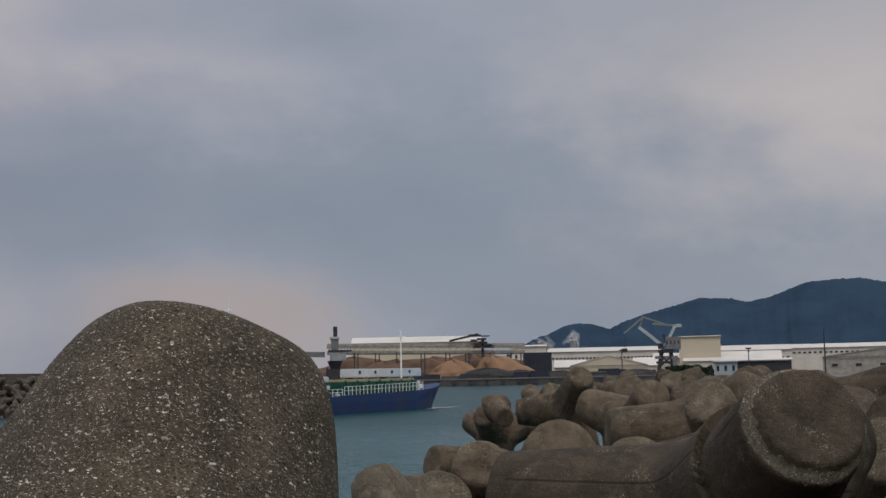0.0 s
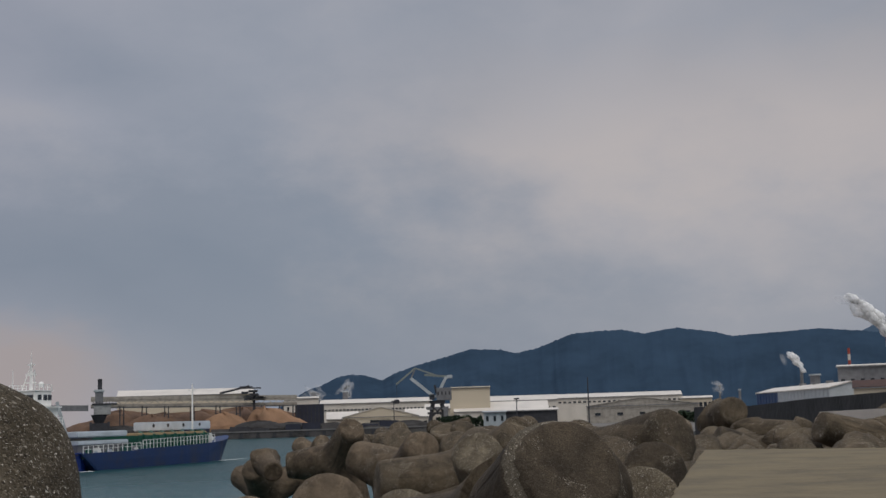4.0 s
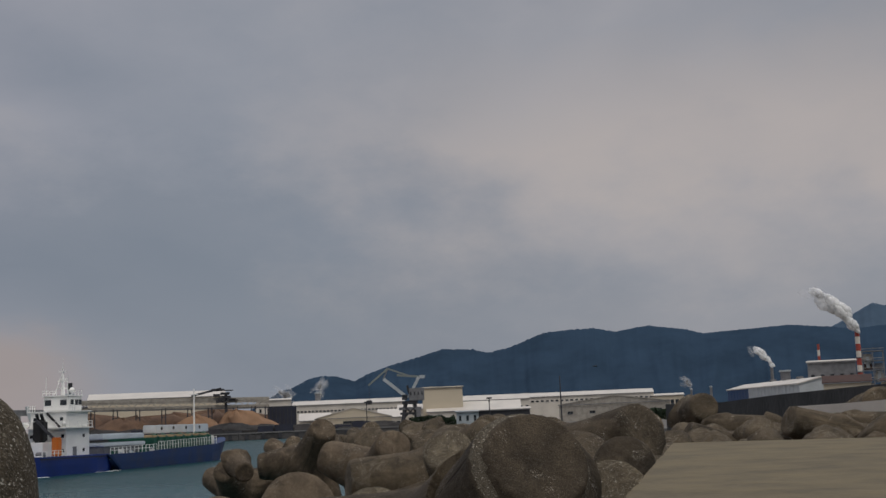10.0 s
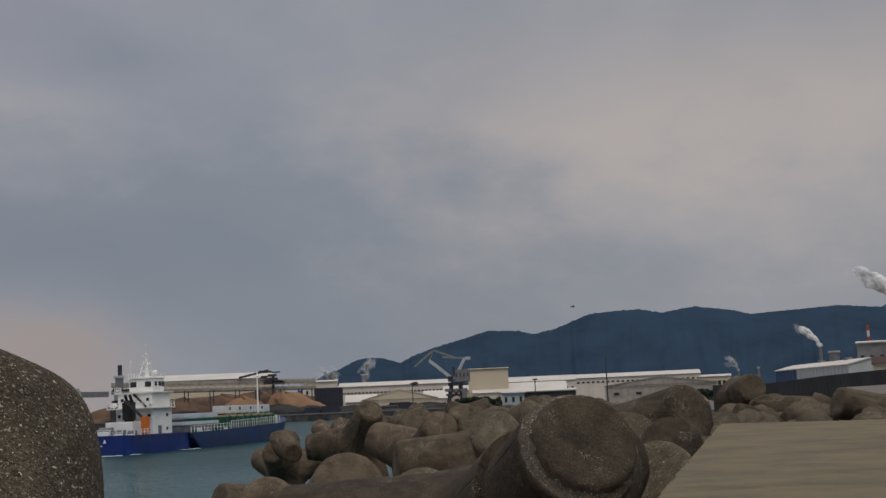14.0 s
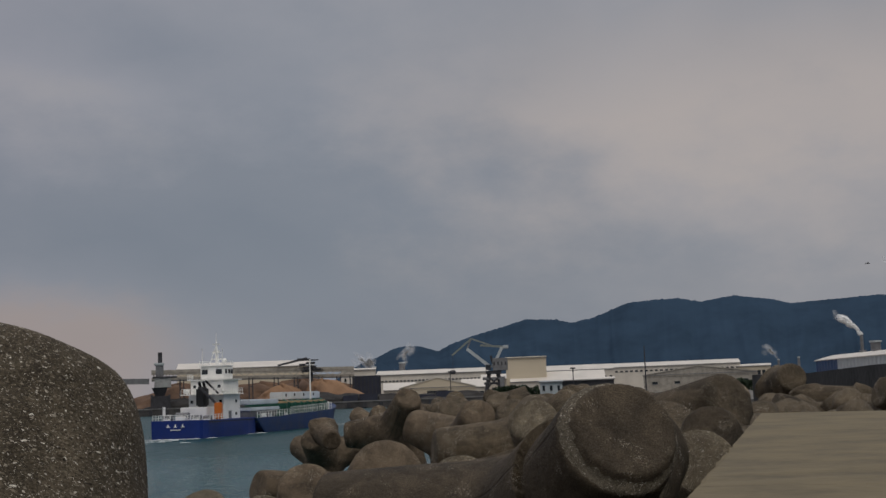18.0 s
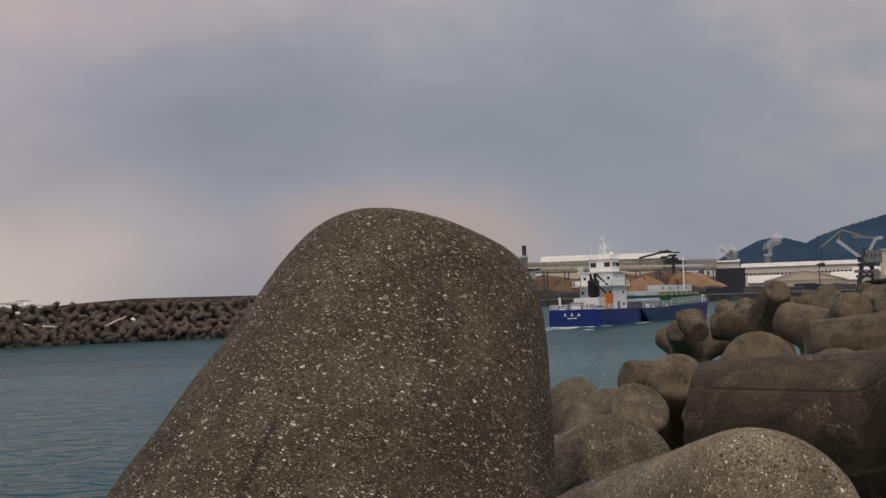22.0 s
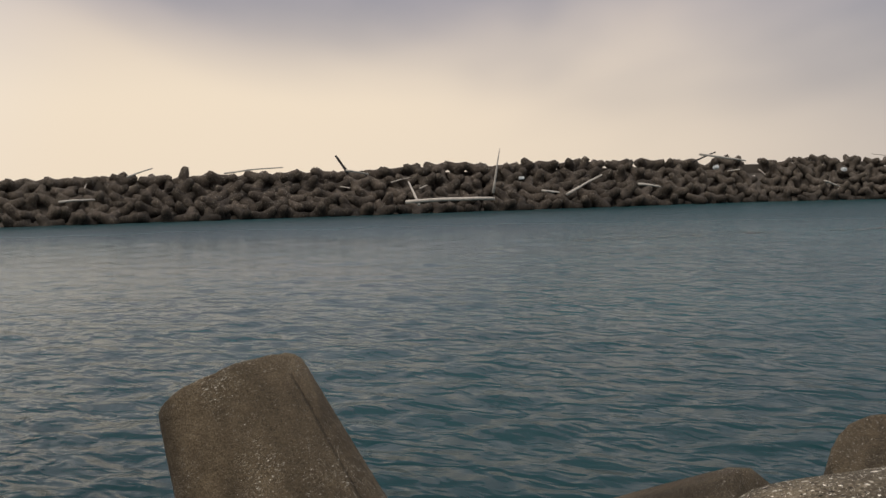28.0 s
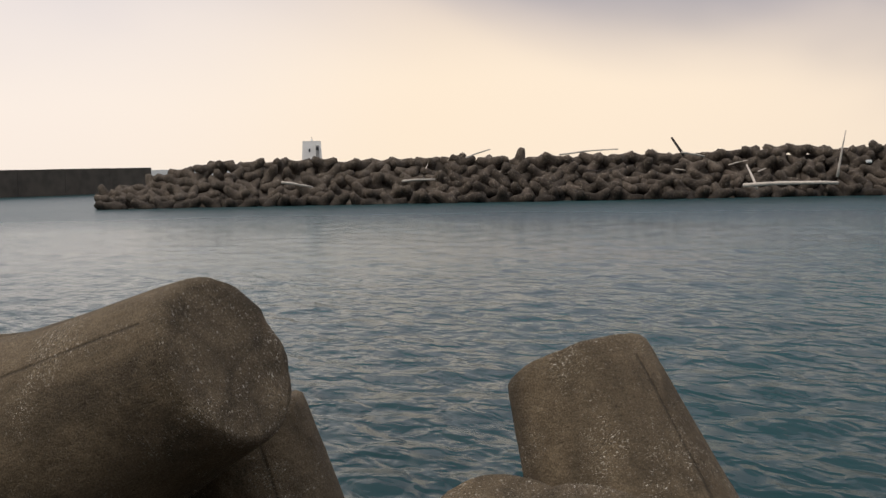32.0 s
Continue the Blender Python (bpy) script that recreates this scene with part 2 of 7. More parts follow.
def pod_material(name, tint, specks, dark, foot=1.0, seam_at=0.0, tide=False):
    """Old cast concrete with shell and pebble aggregate, stains and mould seams."""
    m = bpy.data.materials.new(name)
    m.use_nodes = True
    nt = m.node_tree
    bs = nt.nodes["Principled BSDF"]
    N = lambda kind, **kw: make_node(nt, kind, **kw)
    link = nt.links.new
    co, info = N("ShaderNodeTexCoord"), N("ShaderNodeObjectInfo")
    off = N("ShaderNodeVectorMath", operation="ADD")
    mul = N("ShaderNodeVectorMath", operation="SCALE")
    mul.inputs["Scale"].default_value = 37.0
    link(info.outputs["Random"], mul.inputs[0])
    link(co.outputs["Object"], off.inputs[0])
    link(mul.outputs[0], off.inputs[1])
    big = N("ShaderNodeTexNoise")
    big.inputs["Scale"].default_value, big.inputs["Detail"].default_value = 1.1, 6
    mid = N("ShaderNodeTexNoise")
    mid.inputs["Scale"].default_value, mid.inputs["Detail"].default_value = 9, 5
    fine = N("ShaderNodeTexNoise")
    fine.inputs["Scale"].default_value, fine.inputs["Detail"].default_value = 95, 3
    for n in (big, mid, fine):
        link(off.outputs[0], n.inputs["Vector"])
    base = N("ShaderNodeValToRGB")
    t = tint
    ramp(base, [(0.30, tuple(c * 0.48 for c in t)), (0.47, tuple(c * 0.85 for c in t)), (0.6, t), (0.78, tuple(c * 1.25 for c in t))])
    k = N("ShaderNodeMath", operation="MULTIPLY_ADD")
    link(mid.outputs[0], k.inputs[0])
    k.inputs[1].default_value = 0.4
    s1 = N("ShaderNodeMath", operation="SUBTRACT")
    link(big.outputs[0], s1.inputs[0])
    s1.inputs[1].default_value = 0.2
    link(s1.outputs[0], k.inputs[2])
    link(k.outputs[0], base.inputs[0])
    # aggregate: stones and shells in three sizes, bared in patches
    wob = N("ShaderNodeTexNoise")
    wob.inputs["Scale"].default_value, wob.inputs["Detail"].default_value = 55, 2
    link(off.outputs[0], wob.inputs["Vector"])
    bent = N("ShaderNodeVectorMath", operation="MULTIPLY_ADD")
    link(wob.outputs["Color"], bent.inputs[0])
    bent.inputs[1].default_value = (0.022, 0.022, 0.022)
    link(off.outputs[0], bent.inputs[2])
    flat = N("ShaderNodeVectorMath", operation="MULTIPLY")
    link(bent.outputs[0], flat.inputs[0])
    flat.inputs[1].default_value = (0.9, 1.1, 2.4)
    bare = N("ShaderNodeTexNoise")
    bare.inputs["Scale"].default_value, bare.inputs["Detail"].default_value = 2.4, 4
    link(off.outputs[0], bare.inputs["Vector"])
    patch = N("ShaderNodeMapRange")
    patch.inputs["From Min"].default_value, patch.inputs["From Max"].default_value = 0.62 - 0.34 * specks, 0.72 - 0.18 * specks
    patch.inputs["To Min"].default_value, patch.inputs["To Max"].default_value = 0.3 * specks + (0.4 if specks >= 1 else 0.0), 1.0
    link(bare.outputs[0], patch.inputs[0])
    # the leg ends are rubbed rough
    reach = N("ShaderNodeVectorMath", operation="LENGTH")
    link(co.outputs["Object"], reach.inputs[0])
    tips = N("ShaderNodeMapRange")
    tips.inputs["From Min"].default_value, tips.inputs["From Max"].default_value = 2.0, 2.22
    tips.inputs["To Max"].default_value = 0.1 + 0.7 * specks if specks > 0.25 else 0.04
    link(reach.outputs["Value"], tips.inputs[0])
    most = N("ShaderNodeMath", operation="MAXIMUM")
    link(patch.outputs[0], most.inputs[0])
    link(tips.outputs[0], most.inputs[1])
    patch = most
    grit = N("ShaderNodeMapRange")
    grit.inputs["From Min"].default_value, grit.inputs["From Max"].default_value = 0.3, 0.7
    grit.inputs["To Min"].default_value, grit.inputs["To Max"].default_value = 0.55, 1.45
    link(fine.outputs[0], grit.inputs[0])
    sand = N("ShaderNodeVectorMath", operation="SCALE")
    # broad stains, streaked along the block
    stain = N("ShaderNodeTexNoise")
    stain.inputs["Scale"].default_value, stain.inputs["Detail"].default_value, stain.inputs["Distortion"].default_value = 0.9, 5, 1.2
    run = N("ShaderNodeVectorMath", operation="MULTIPLY")
    link(off.outputs[0], run.inputs[0])
    run.inputs[1].default_value = (2.4, 2.4, 0.55)
    link(run.outputs[0], stain.inputs["Vector"])
    wet = N("ShaderNodeMapRange")
    wet.inputs["From Min"].default_value, wet.inputs["From Max"].default_value = 0.35, 0.66
    wet.inputs["To Min"].default_value, wet.inputs["To Max"].default_value = 0.65, 1.3
    link(stain.outputs[0], wet.inputs[0])
    soak = N("ShaderNodeVectorMath", operation="SCALE")
    link(base.outputs[0], soak.inputs[0])
    link(wet.outputs[0], soak.inputs["Scale"])
    pale = N("ShaderNodeMapRange")
    pale.inputs["From Min"].default_value, pale.inputs["From Max"].default_value = 0.5, 0.68
    pale.inputs["To Min"].default_value, pale.inputs["To Max"].default_value = 1.0, 1.0 + 1.1 * specks
    link(bare.outputs[0], pale.inputs[0])
    rubbed = N("ShaderNodeVectorMath", operation="SCALE")
    link(soak.outputs[0], rubbed.inputs[0])
    link(pale.outputs[0], rubbed.inputs["Scale"])
    link(rubbed.outputs[0], sand.inputs[0])
    link(grit.outputs[0], sand.inputs["Scale"])
    last, lift = sand.outputs[0], None
    for scale, keep, small, large in ((140, 0.05, 0.22, 0.55), (85, 0.1, 0.2, 0.55), (52, 0.2, 0.16, 0.52), (30, 0.5, 0.12, 0.42), (16, 0.86, 0.1, 0.32)):
        v = N("ShaderNodeTexVoronoi")
        v.inputs["Scale"].default_value = scale
        link(flat.outputs[0], v.inputs["Vector"])
        cell = N("ShaderNodeSeparateColor")
        link(v.outputs["Color"], cell.inputs[0])
        size = N("ShaderNodeMapRange")
        size.inputs["From Min"].default_value, size.inputs["From Max"].default_value = keep, 1.0
        size.inputs["To Min"].default_value, size.inputs["To Max"].default_value = small, large
        link(cell.outputs[1], size.inputs[0])
        gap = N("ShaderNodeMath", operation="SUBTRACT")
        link(size.outputs[0], gap.inputs[0])
        link(v.outputs["Distance"], gap.inputs[1])
        inside = N("ShaderNodeMapRange")
        inside.inputs["From Min"].default_value, inside.inputs["From Max"].default_value = 0.0, 0.08
        link(gap.outputs[0], inside.inputs[0])
        kept = N("ShaderNodeMath", operation="GREATER_THAN")
        link(cell.outputs[1], kept.inputs[0])
        kept.inputs[1].default_value = keep
        on = N("ShaderNodeMath", operation="MULTIPLY")
        link(inside.outputs[0], on.inputs[0])
        link(kept.outputs[0], on.inputs[1])
        amt = N("ShaderNodeMath", operation="MULTIPLY")
        link(on.outputs[0], amt.inputs[0])
        link(patch.outputs[0], amt.inputs[1])
        stone = N("ShaderNodeValToRGB")
        ramp(stone, [(0.0, (0.022, 0.017, 0.011)), (0.35, (0.078, 0.061, 0.039)), (0.62, (0.125, 0.101, 0.068)), (0.80, (0.22, 0.185, 0.132)), (0.91, (0.40, 0.36, 0.29)), (0.98, (0.78, 0.73, 0.63))])
        link(cell.outputs[0], stone.inputs[0])
        mx = N("ShaderNodeMix", data_type="RGBA")
        link(amt.outputs[0], mx.inputs["Factor"])
        link(last, mx.inputs["A"])
        link(stone.outputs[0], mx.inputs["B"])
        last = mx.outputs["Result"]
        if lift is None:
            lift = amt
        else:
            up = N("ShaderNodeMath", operation="ADD")
            link(lift.outputs[0], up.inputs[0])
            link(amt.outputs[0], up.inputs[1])
            lift = up
    # each block a little different
    hsv = N("ShaderNodeHueSaturation")
    mr = N("ShaderNodeMapRange")
    mr.inputs["To Min"].default_value, mr.inputs["To Max"].default_value = 1 - dark, 1 + dark
    link(info.outputs["Random"], mr.inputs[0])
    # lower legs lightened by the foot factor, with a ragged edge
    up_z, foot_tone = N("ShaderNodeSeparateXYZ"), N("ShaderNodeMapRange")
    link(co.outputs["Object"], up_z.inputs[0])
    edge_z = N("ShaderNodeMath", operation="MULTIPLY_ADD")
    link(big.outputs[0], edge_z.inputs[0])
    edge_z.inputs[1].default_value = 0.8
    link(up_z.outputs[2], edge_z.inputs[2])
    foot_tone.inputs["From Min"].default_value, foot_tone.inputs["From Max"].default_value = 0.35, 1.0
    foot_tone.inputs["To Min"].default_value, foot_tone.inputs["To Max"].default_value = foot, 1.0
    link(edge_z.outputs[0], foot_tone.inputs[0])
    val = N("ShaderNodeMath", operation="MULTIPLY")
    link(mr.outputs[0], val.inputs[0])
    link(foot_tone.outputs[0], val.inputs[1])
    link(val.outputs[0], hsv.inputs["Value"])
    link(last, hsv.inputs["Color"])
    link(hsv.outputs[0], bs.inputs["Base Color"])
    bs.inputs["Roughness"].default_value = 0.9
    bs.inputs["Specular IOR Level"].default_value = 0.25
    # relief: stones proud, pits, and the mould seam in the block's own middle planes
    seam = N("ShaderNodeVectorMath", operation="DOT_PRODUCT")
    link(co.outputs["Object"], seam.inputs[0])
    seam.inputs[1].default_value = (-math.sin(radians(seam_at)), math.cos(radians(seam_at)), 0)
    ab = N("ShaderNodeMath", operation="ABSOLUTE")
    link(seam.outputs["Value"], ab.inputs[0])
    sm = N("ShaderNodeMapRange")
    sm.inputs["From Min"].default_value, sm.inputs["From Max"].default_value = 0.0, 0.02
    sm.inputs["To Min"].default_value, sm.inputs["To Max"].default_value = -1.2, 0.0
    link(ab.outputs[0], sm.inputs[0])
    # no seam on the leg ends; those have a worn ring
    span = N("ShaderNodeVectorMath", operation="LENGTH")
    link(co.outputs["Object"], span.inputs[0])
    side = N("ShaderNodeMath", operation="LESS_THAN")
    link(span.outputs["Value"], side.inputs[0])
    side.inputs[1].default_value = 1.45 if specks >= 1 else 2.05
    sm2 = N("ShaderNodeMath", operation="MULTIPLY")
    link(sm.outputs[0], sm2.inputs[0])
    link(side.outputs[0], sm2.inputs[1])
    sm = sm2
    # dirt lodged in the seam
    dirt, val2 = N("ShaderNodeMath", operation="MULTIPLY_ADD"), N("ShaderNodeMath", operation="MULTIPLY")
    link(sm.outputs[0], dirt.inputs[0])
    dirt.inputs[1].default_value, dirt.inputs[2].default_value = 0.42, 1.0
    link(val.outputs[0], val2.inputs[0])
    link(dirt.outputs[0], val2.inputs[1])
    link(val2.outputs[0], hsv.inputs["Value"])
    if tide:  # wet and weedy below the tide line
        place, level, wetness = N("ShaderNodeNewGeometry"), N("ShaderNodeSeparateXYZ"), N("ShaderNodeMapRange")
        link(place.outputs["Position"], level.inputs[0])
        ragged = N("ShaderNodeMath", operation="MULTIPLY_ADD")
        link(mid.outputs[0], ragged.inputs[0])
        ragged.inputs[1].default_value = 1.4
        link(level.outputs[2], ragged.inputs[2])
        wetness.inputs["From Min"].default_value, wetness.inputs["From Max"].default_value = 1.5, 2.4
        wetness.inputs["To Min"].default_value, wetness.inputs["To Max"].default_value = 0.45, 1.0
        link(ragged.outputs[0], wetness.inputs[0])
        val3 = N("ShaderNodeMath", operation="MULTIPLY")
        link(val2.outputs[0], val3.inputs[0])
        link(wetness.outputs[0], val3.inputs[1])
        link(val3.outputs[0], hsv.inputs["Value"])
    h1 = N("ShaderNodeMath", operation="MULTIPLY_ADD")
    link(lift.outputs[0], h1.inputs[0])
    h1.inputs[1].default_value = 0.6
    link(fine.outputs[0], h1.inputs[2])
    h2 = N("ShaderNodeMath", operation="ADD")
    link(h1.outputs[0], h2.inputs[0])
    link(sm.outputs[0], h2.inputs[1])
    bp = N("ShaderNodeBump")
    bp.inputs["Strength"].default_value, bp.inputs["Distance"].default_value = 0.7, 0.012
    link(h2.outputs[0], bp.inputs["Height"])
    bp2 = N("ShaderNodeBump")
    bp2.inputs["Strength"].default_value, bp2.inputs["Distance"].default_value = 0.5, 0.05
    link(mid.outputs[0], bp2.inputs["Height"])
    link(bp.outputs[0], bp2.inputs["Normal"])
    link(bp2.outputs[0], bs.inputs["Normal"])
    MATS[name] = m
    return m


def sea_material():
    m = bpy.data.materials.new("sea_water")
    m.use_nodes = True
    nt = m.node_tree
    bs = nt.nodes["Principled BSDF"]
    N = lambda kind, **kw: make_node(nt, kind, **kw)
    link = nt.links.new
    co = N("ShaderNodeTexCoord")
    mp = N("ShaderNodeMapping")
    mp.inputs["Rotation"].default_value = (0, 0, radians(-25))
    mp.inputs["Scale"].default_value = (1.0, 1.7, 1.0)
    link(co.outputs["Object"], mp.inputs[0])
    hs = []
    for sc, det, amp, bend, low, high in ((0.16, 2.0, 0.05, 0.3, 0.0, 1.0), (0.5, 1.2, 0.10, 0.5, 0.38, 0.66), (1.15, 1.5, 0.042, 0.5, 0.36, 0.68), (3.0, 1.5, 0.006, 0.3, 0.2, 0.8)):
        n, crest, k = N("ShaderNodeTexNoise"), N("ShaderNodeMapRange"), N("ShaderNodeMath", operation="MULTIPLY")
        n.inputs["Scale"].default_value, n.inputs["Detail"].default_value, n.inputs["Distortion"].default_value = sc, det, bend
        link(mp.outputs[0], n.inputs["Vector"])
        # flat backs and short steep faces
        crest.interpolation_type = "SMOOTHSTEP"
        crest.inputs["From Min"].default_value, crest.inputs["From Max"].default_value = low, high
        link(n.outputs[0], crest.inputs[0])
        link(crest.outputs[0], k.inputs[0])
        k.inputs[1].default_value = amp
        hs.append(k)
    total = hs[0]
    for k in hs[1:]:
        up = N("ShaderNodeMath", operation="ADD")
        link(total.outputs[0], up.inputs[0])
        link(k.outputs[0], up.inputs[1])
        total = up
    bp = N("ShaderNodeBump")
    bp.inputs["Strength"].default_value, bp.inputs["Distance"].default_value = 1.0, 1.2
    link(total.outputs[0], bp.inputs["Height"])
    link(bp.outputs[0], bs.inputs["Normal"])
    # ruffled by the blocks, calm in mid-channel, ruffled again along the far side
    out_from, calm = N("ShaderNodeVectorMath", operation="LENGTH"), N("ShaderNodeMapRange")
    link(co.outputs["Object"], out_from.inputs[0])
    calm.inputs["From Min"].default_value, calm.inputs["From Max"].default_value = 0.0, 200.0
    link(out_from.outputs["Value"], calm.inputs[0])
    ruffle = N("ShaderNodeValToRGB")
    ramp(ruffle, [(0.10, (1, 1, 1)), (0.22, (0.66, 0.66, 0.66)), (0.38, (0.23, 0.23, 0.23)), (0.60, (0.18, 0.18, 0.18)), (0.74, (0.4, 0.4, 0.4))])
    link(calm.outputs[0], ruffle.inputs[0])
    # across the harbour mouth the water is rippled and set to mirror less
    across, mouth = N("ShaderNodeVectorMath", operation="DOT_PRODUCT"), N("ShaderNodeMapRange")
    link(co.outputs["Object"], across.inputs[0])
    across.inputs[1].default_value = (1.0, 0.9, 0.0)
    mouth.inputs["From Min"].default_value, mouth.inputs["From Max"].default_value = -15.0, 8.0
    link(across.outputs["Value"], mouth.inputs[0])
    rip, crisp = N("ShaderNodeMath", operation="MULTIPLY"), N("ShaderNodeMath", operation="MAXIMUM")
    link(mouth.outputs[0], rip.inputs[0])
    rip.inputs[1].default_value = 0.7
    link(rip.outputs[0], crisp.inputs[0])
    link(ruffle.outputs[0], crisp.inputs[1])
    link(crisp.outputs[0], bp.inputs["Strength"])
    # smooth slicks between ruffled water, drawn out along the channel
    streak = N("ShaderNodeTexNoise")
    streak.inputs["Scale"].default_value, streak.inputs["Detail"].default_value = 0.03, 4
    link(mp.outputs[0], streak.inputs["Vector"])
    col = N("ShaderNodeValToRGB")
    ramp(col, [(0.35, (0.0055, 0.025, 0.028)), (0.65, (0.0085, 0.033, 0.036))])
    link(streak.outputs[0], col.inputs[0])
    # base colour scaled by distance from the origin, standing in for reflected brightness
    far_tone, toned = N("ShaderNodeValToRGB"), N("ShaderNodeVectorMath", operation="SCALE")
    ramp(far_tone, [(0.08, (0.33, 0.33, 0.33)), (0.28, (0.62, 0.62, 0.62)), (0.6, (0.7, 0.7, 0.7)), (0.8, (0.5, 0.5, 0.5))])
    link(calm.outputs[0], far_tone.inputs[0])
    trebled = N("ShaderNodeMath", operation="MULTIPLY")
    link(far_tone.outputs[0], trebled.inputs[0])
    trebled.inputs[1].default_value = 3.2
    link(col.outputs[0], toned.inputs[0])
    link(trebled.outputs[0], toned.inputs["Scale"])
    link(toned.outputs[0], bs.inputs["Base Color"])
    # the small waves of the open channel count as roughness
    rr, rough = N("ShaderNodeValToRGB"), N("ShaderNodeMath", operation="MULTIPLY_ADD")
    ramp(rr, [(0.08, (0.12, 0.12, 0.12)), (0.42, (0.13, 0.13, 0.13)), (0.6, (0.14, 0.14, 0.14)), (0.78, (0.26, 0.26, 0.26))])
    link(calm.outputs[0], rr.inputs[0])
    link(streak.outputs[0], rough.inputs[0])
    rough.inputs[1].default_value = 0.08
    link(rr.outputs[0], rough.inputs[2])
    link(rough.outputs[0], bs.inputs["Roughness"])
    # weaker sky reflection near the blocks, for steep little waves, set through the IOR
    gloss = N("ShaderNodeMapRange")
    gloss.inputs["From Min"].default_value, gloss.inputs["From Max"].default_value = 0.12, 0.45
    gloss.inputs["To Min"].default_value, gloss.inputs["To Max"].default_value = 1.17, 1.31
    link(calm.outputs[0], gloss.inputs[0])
    # reflection dimmed through the IOR across the mouth as well
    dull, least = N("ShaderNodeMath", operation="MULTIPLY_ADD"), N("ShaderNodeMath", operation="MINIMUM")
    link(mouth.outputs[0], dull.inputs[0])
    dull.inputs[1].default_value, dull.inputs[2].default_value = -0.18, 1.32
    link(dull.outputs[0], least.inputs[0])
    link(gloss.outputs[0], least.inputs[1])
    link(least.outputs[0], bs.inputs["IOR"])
    MATS["sea"] = m
    return m


POD = pod_material("pod_concrete", (0.083, 0.064, 0.041), 0.3, 0.25)
# side blocks: lighter copies of POD, the light on them put into the tint
POD_LIT = pod_material("pod_concrete_lit", (0.112, 0.085, 0.053), 0.4, 0.12, 1.0, 352.0)
POD_SEAMED = pod_material("pod_concrete_seamed", (0.118, 0.090, 0.056), 0.35, 0.05, 1.0, 240.0)
POD_SHELL = pod_material("pod_concrete_shells", (0.075, 0.061, 0.041), 1.0, 0.15, 1.6, 17.0)
POD_FAR = pod_material("pod_concrete_far", (0.070, 0.055, 0.043), 0.3, 0.3, tide=True)
POD_RIDGE = pod_material("pod_concrete_ridged", (0.122, 0.100, 0.066), 0.85, 0.06)
# darker copy of POD, the disc block's shaded flank put into the tint
POD_DARK = pod_material("pod_concrete_dark", (0.054, 0.042, 0.028), 0.2, 0.05)
# paler copy of POD for heap blocks, their lit look put into the tint
POD_WARM = pod_material("pod_concrete_warm", (0.118, 0.089, 0.059), 0.25, 0.12)
POD_GRAVEL = pod_material("pod_concrete_gravel", (0.095, 0.082, 0.06), 0.7, 0.05)
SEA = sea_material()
SLAB = material("slab_concrete", (0.143, 0.114, 0.062), 0.9, var=0.36, scale=2.4, fine=18, bump=0.4)
DARKWALL = material("dark_concrete", (0.088, 0.073, 0.058), 0.92, var=0.4, scale=0.35, fine=9, bump=0.4)
LAND = material("yard_ground", (0.14, 0.13, 0.115), 0.95, var=0.4, scale=0.03, fine=0.6, bump=0.2)
# bluish haze of distance is put into these two base colours
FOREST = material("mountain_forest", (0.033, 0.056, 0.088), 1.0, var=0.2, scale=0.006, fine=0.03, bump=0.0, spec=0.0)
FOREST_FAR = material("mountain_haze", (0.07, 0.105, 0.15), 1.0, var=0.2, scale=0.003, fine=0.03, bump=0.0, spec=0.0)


# ---- builders ----
def polar(az, d, z=0.0):
    """A place at d metres from the origin, az degrees to the left of +y."""
    a = radians(az)
    return Vector((-math.sin(a) * d, math.cos(a) * d, z))


def mesh_ob(name, verts, faces, mat, parent=None, smooth=False, label=""):
    me = bpy.data.meshes.new(name)
    me.from_pydata([tuple(v) for v in verts], [], faces)
    me.materials.append(mat)
    if smooth:
        me.polygons.foreach_set("use_smooth", [True] * len(me.polygons))
    ob = new(name, me)
    ob.parent = parent
    return tagged(ob, label)


def part(name, bm, mat, parent=None, label="", smooth=False):
    me = bpy.data.meshes.new(name)
    bm.to_mesh(me)
    bm.free()
    me.materials.append(mat)
    if smooth:
        me.polygons.foreach_set("use_smooth", [True] * len(me.polygons))
    ob = new(name, me)
    ob.parent = parent
    return tagged(ob, label)


def empty(name, m, label, category, group="", kind=""):
    ob = new(name)
    ob.matrix_world = m
    return tagged(ob, label, category, group, kind)


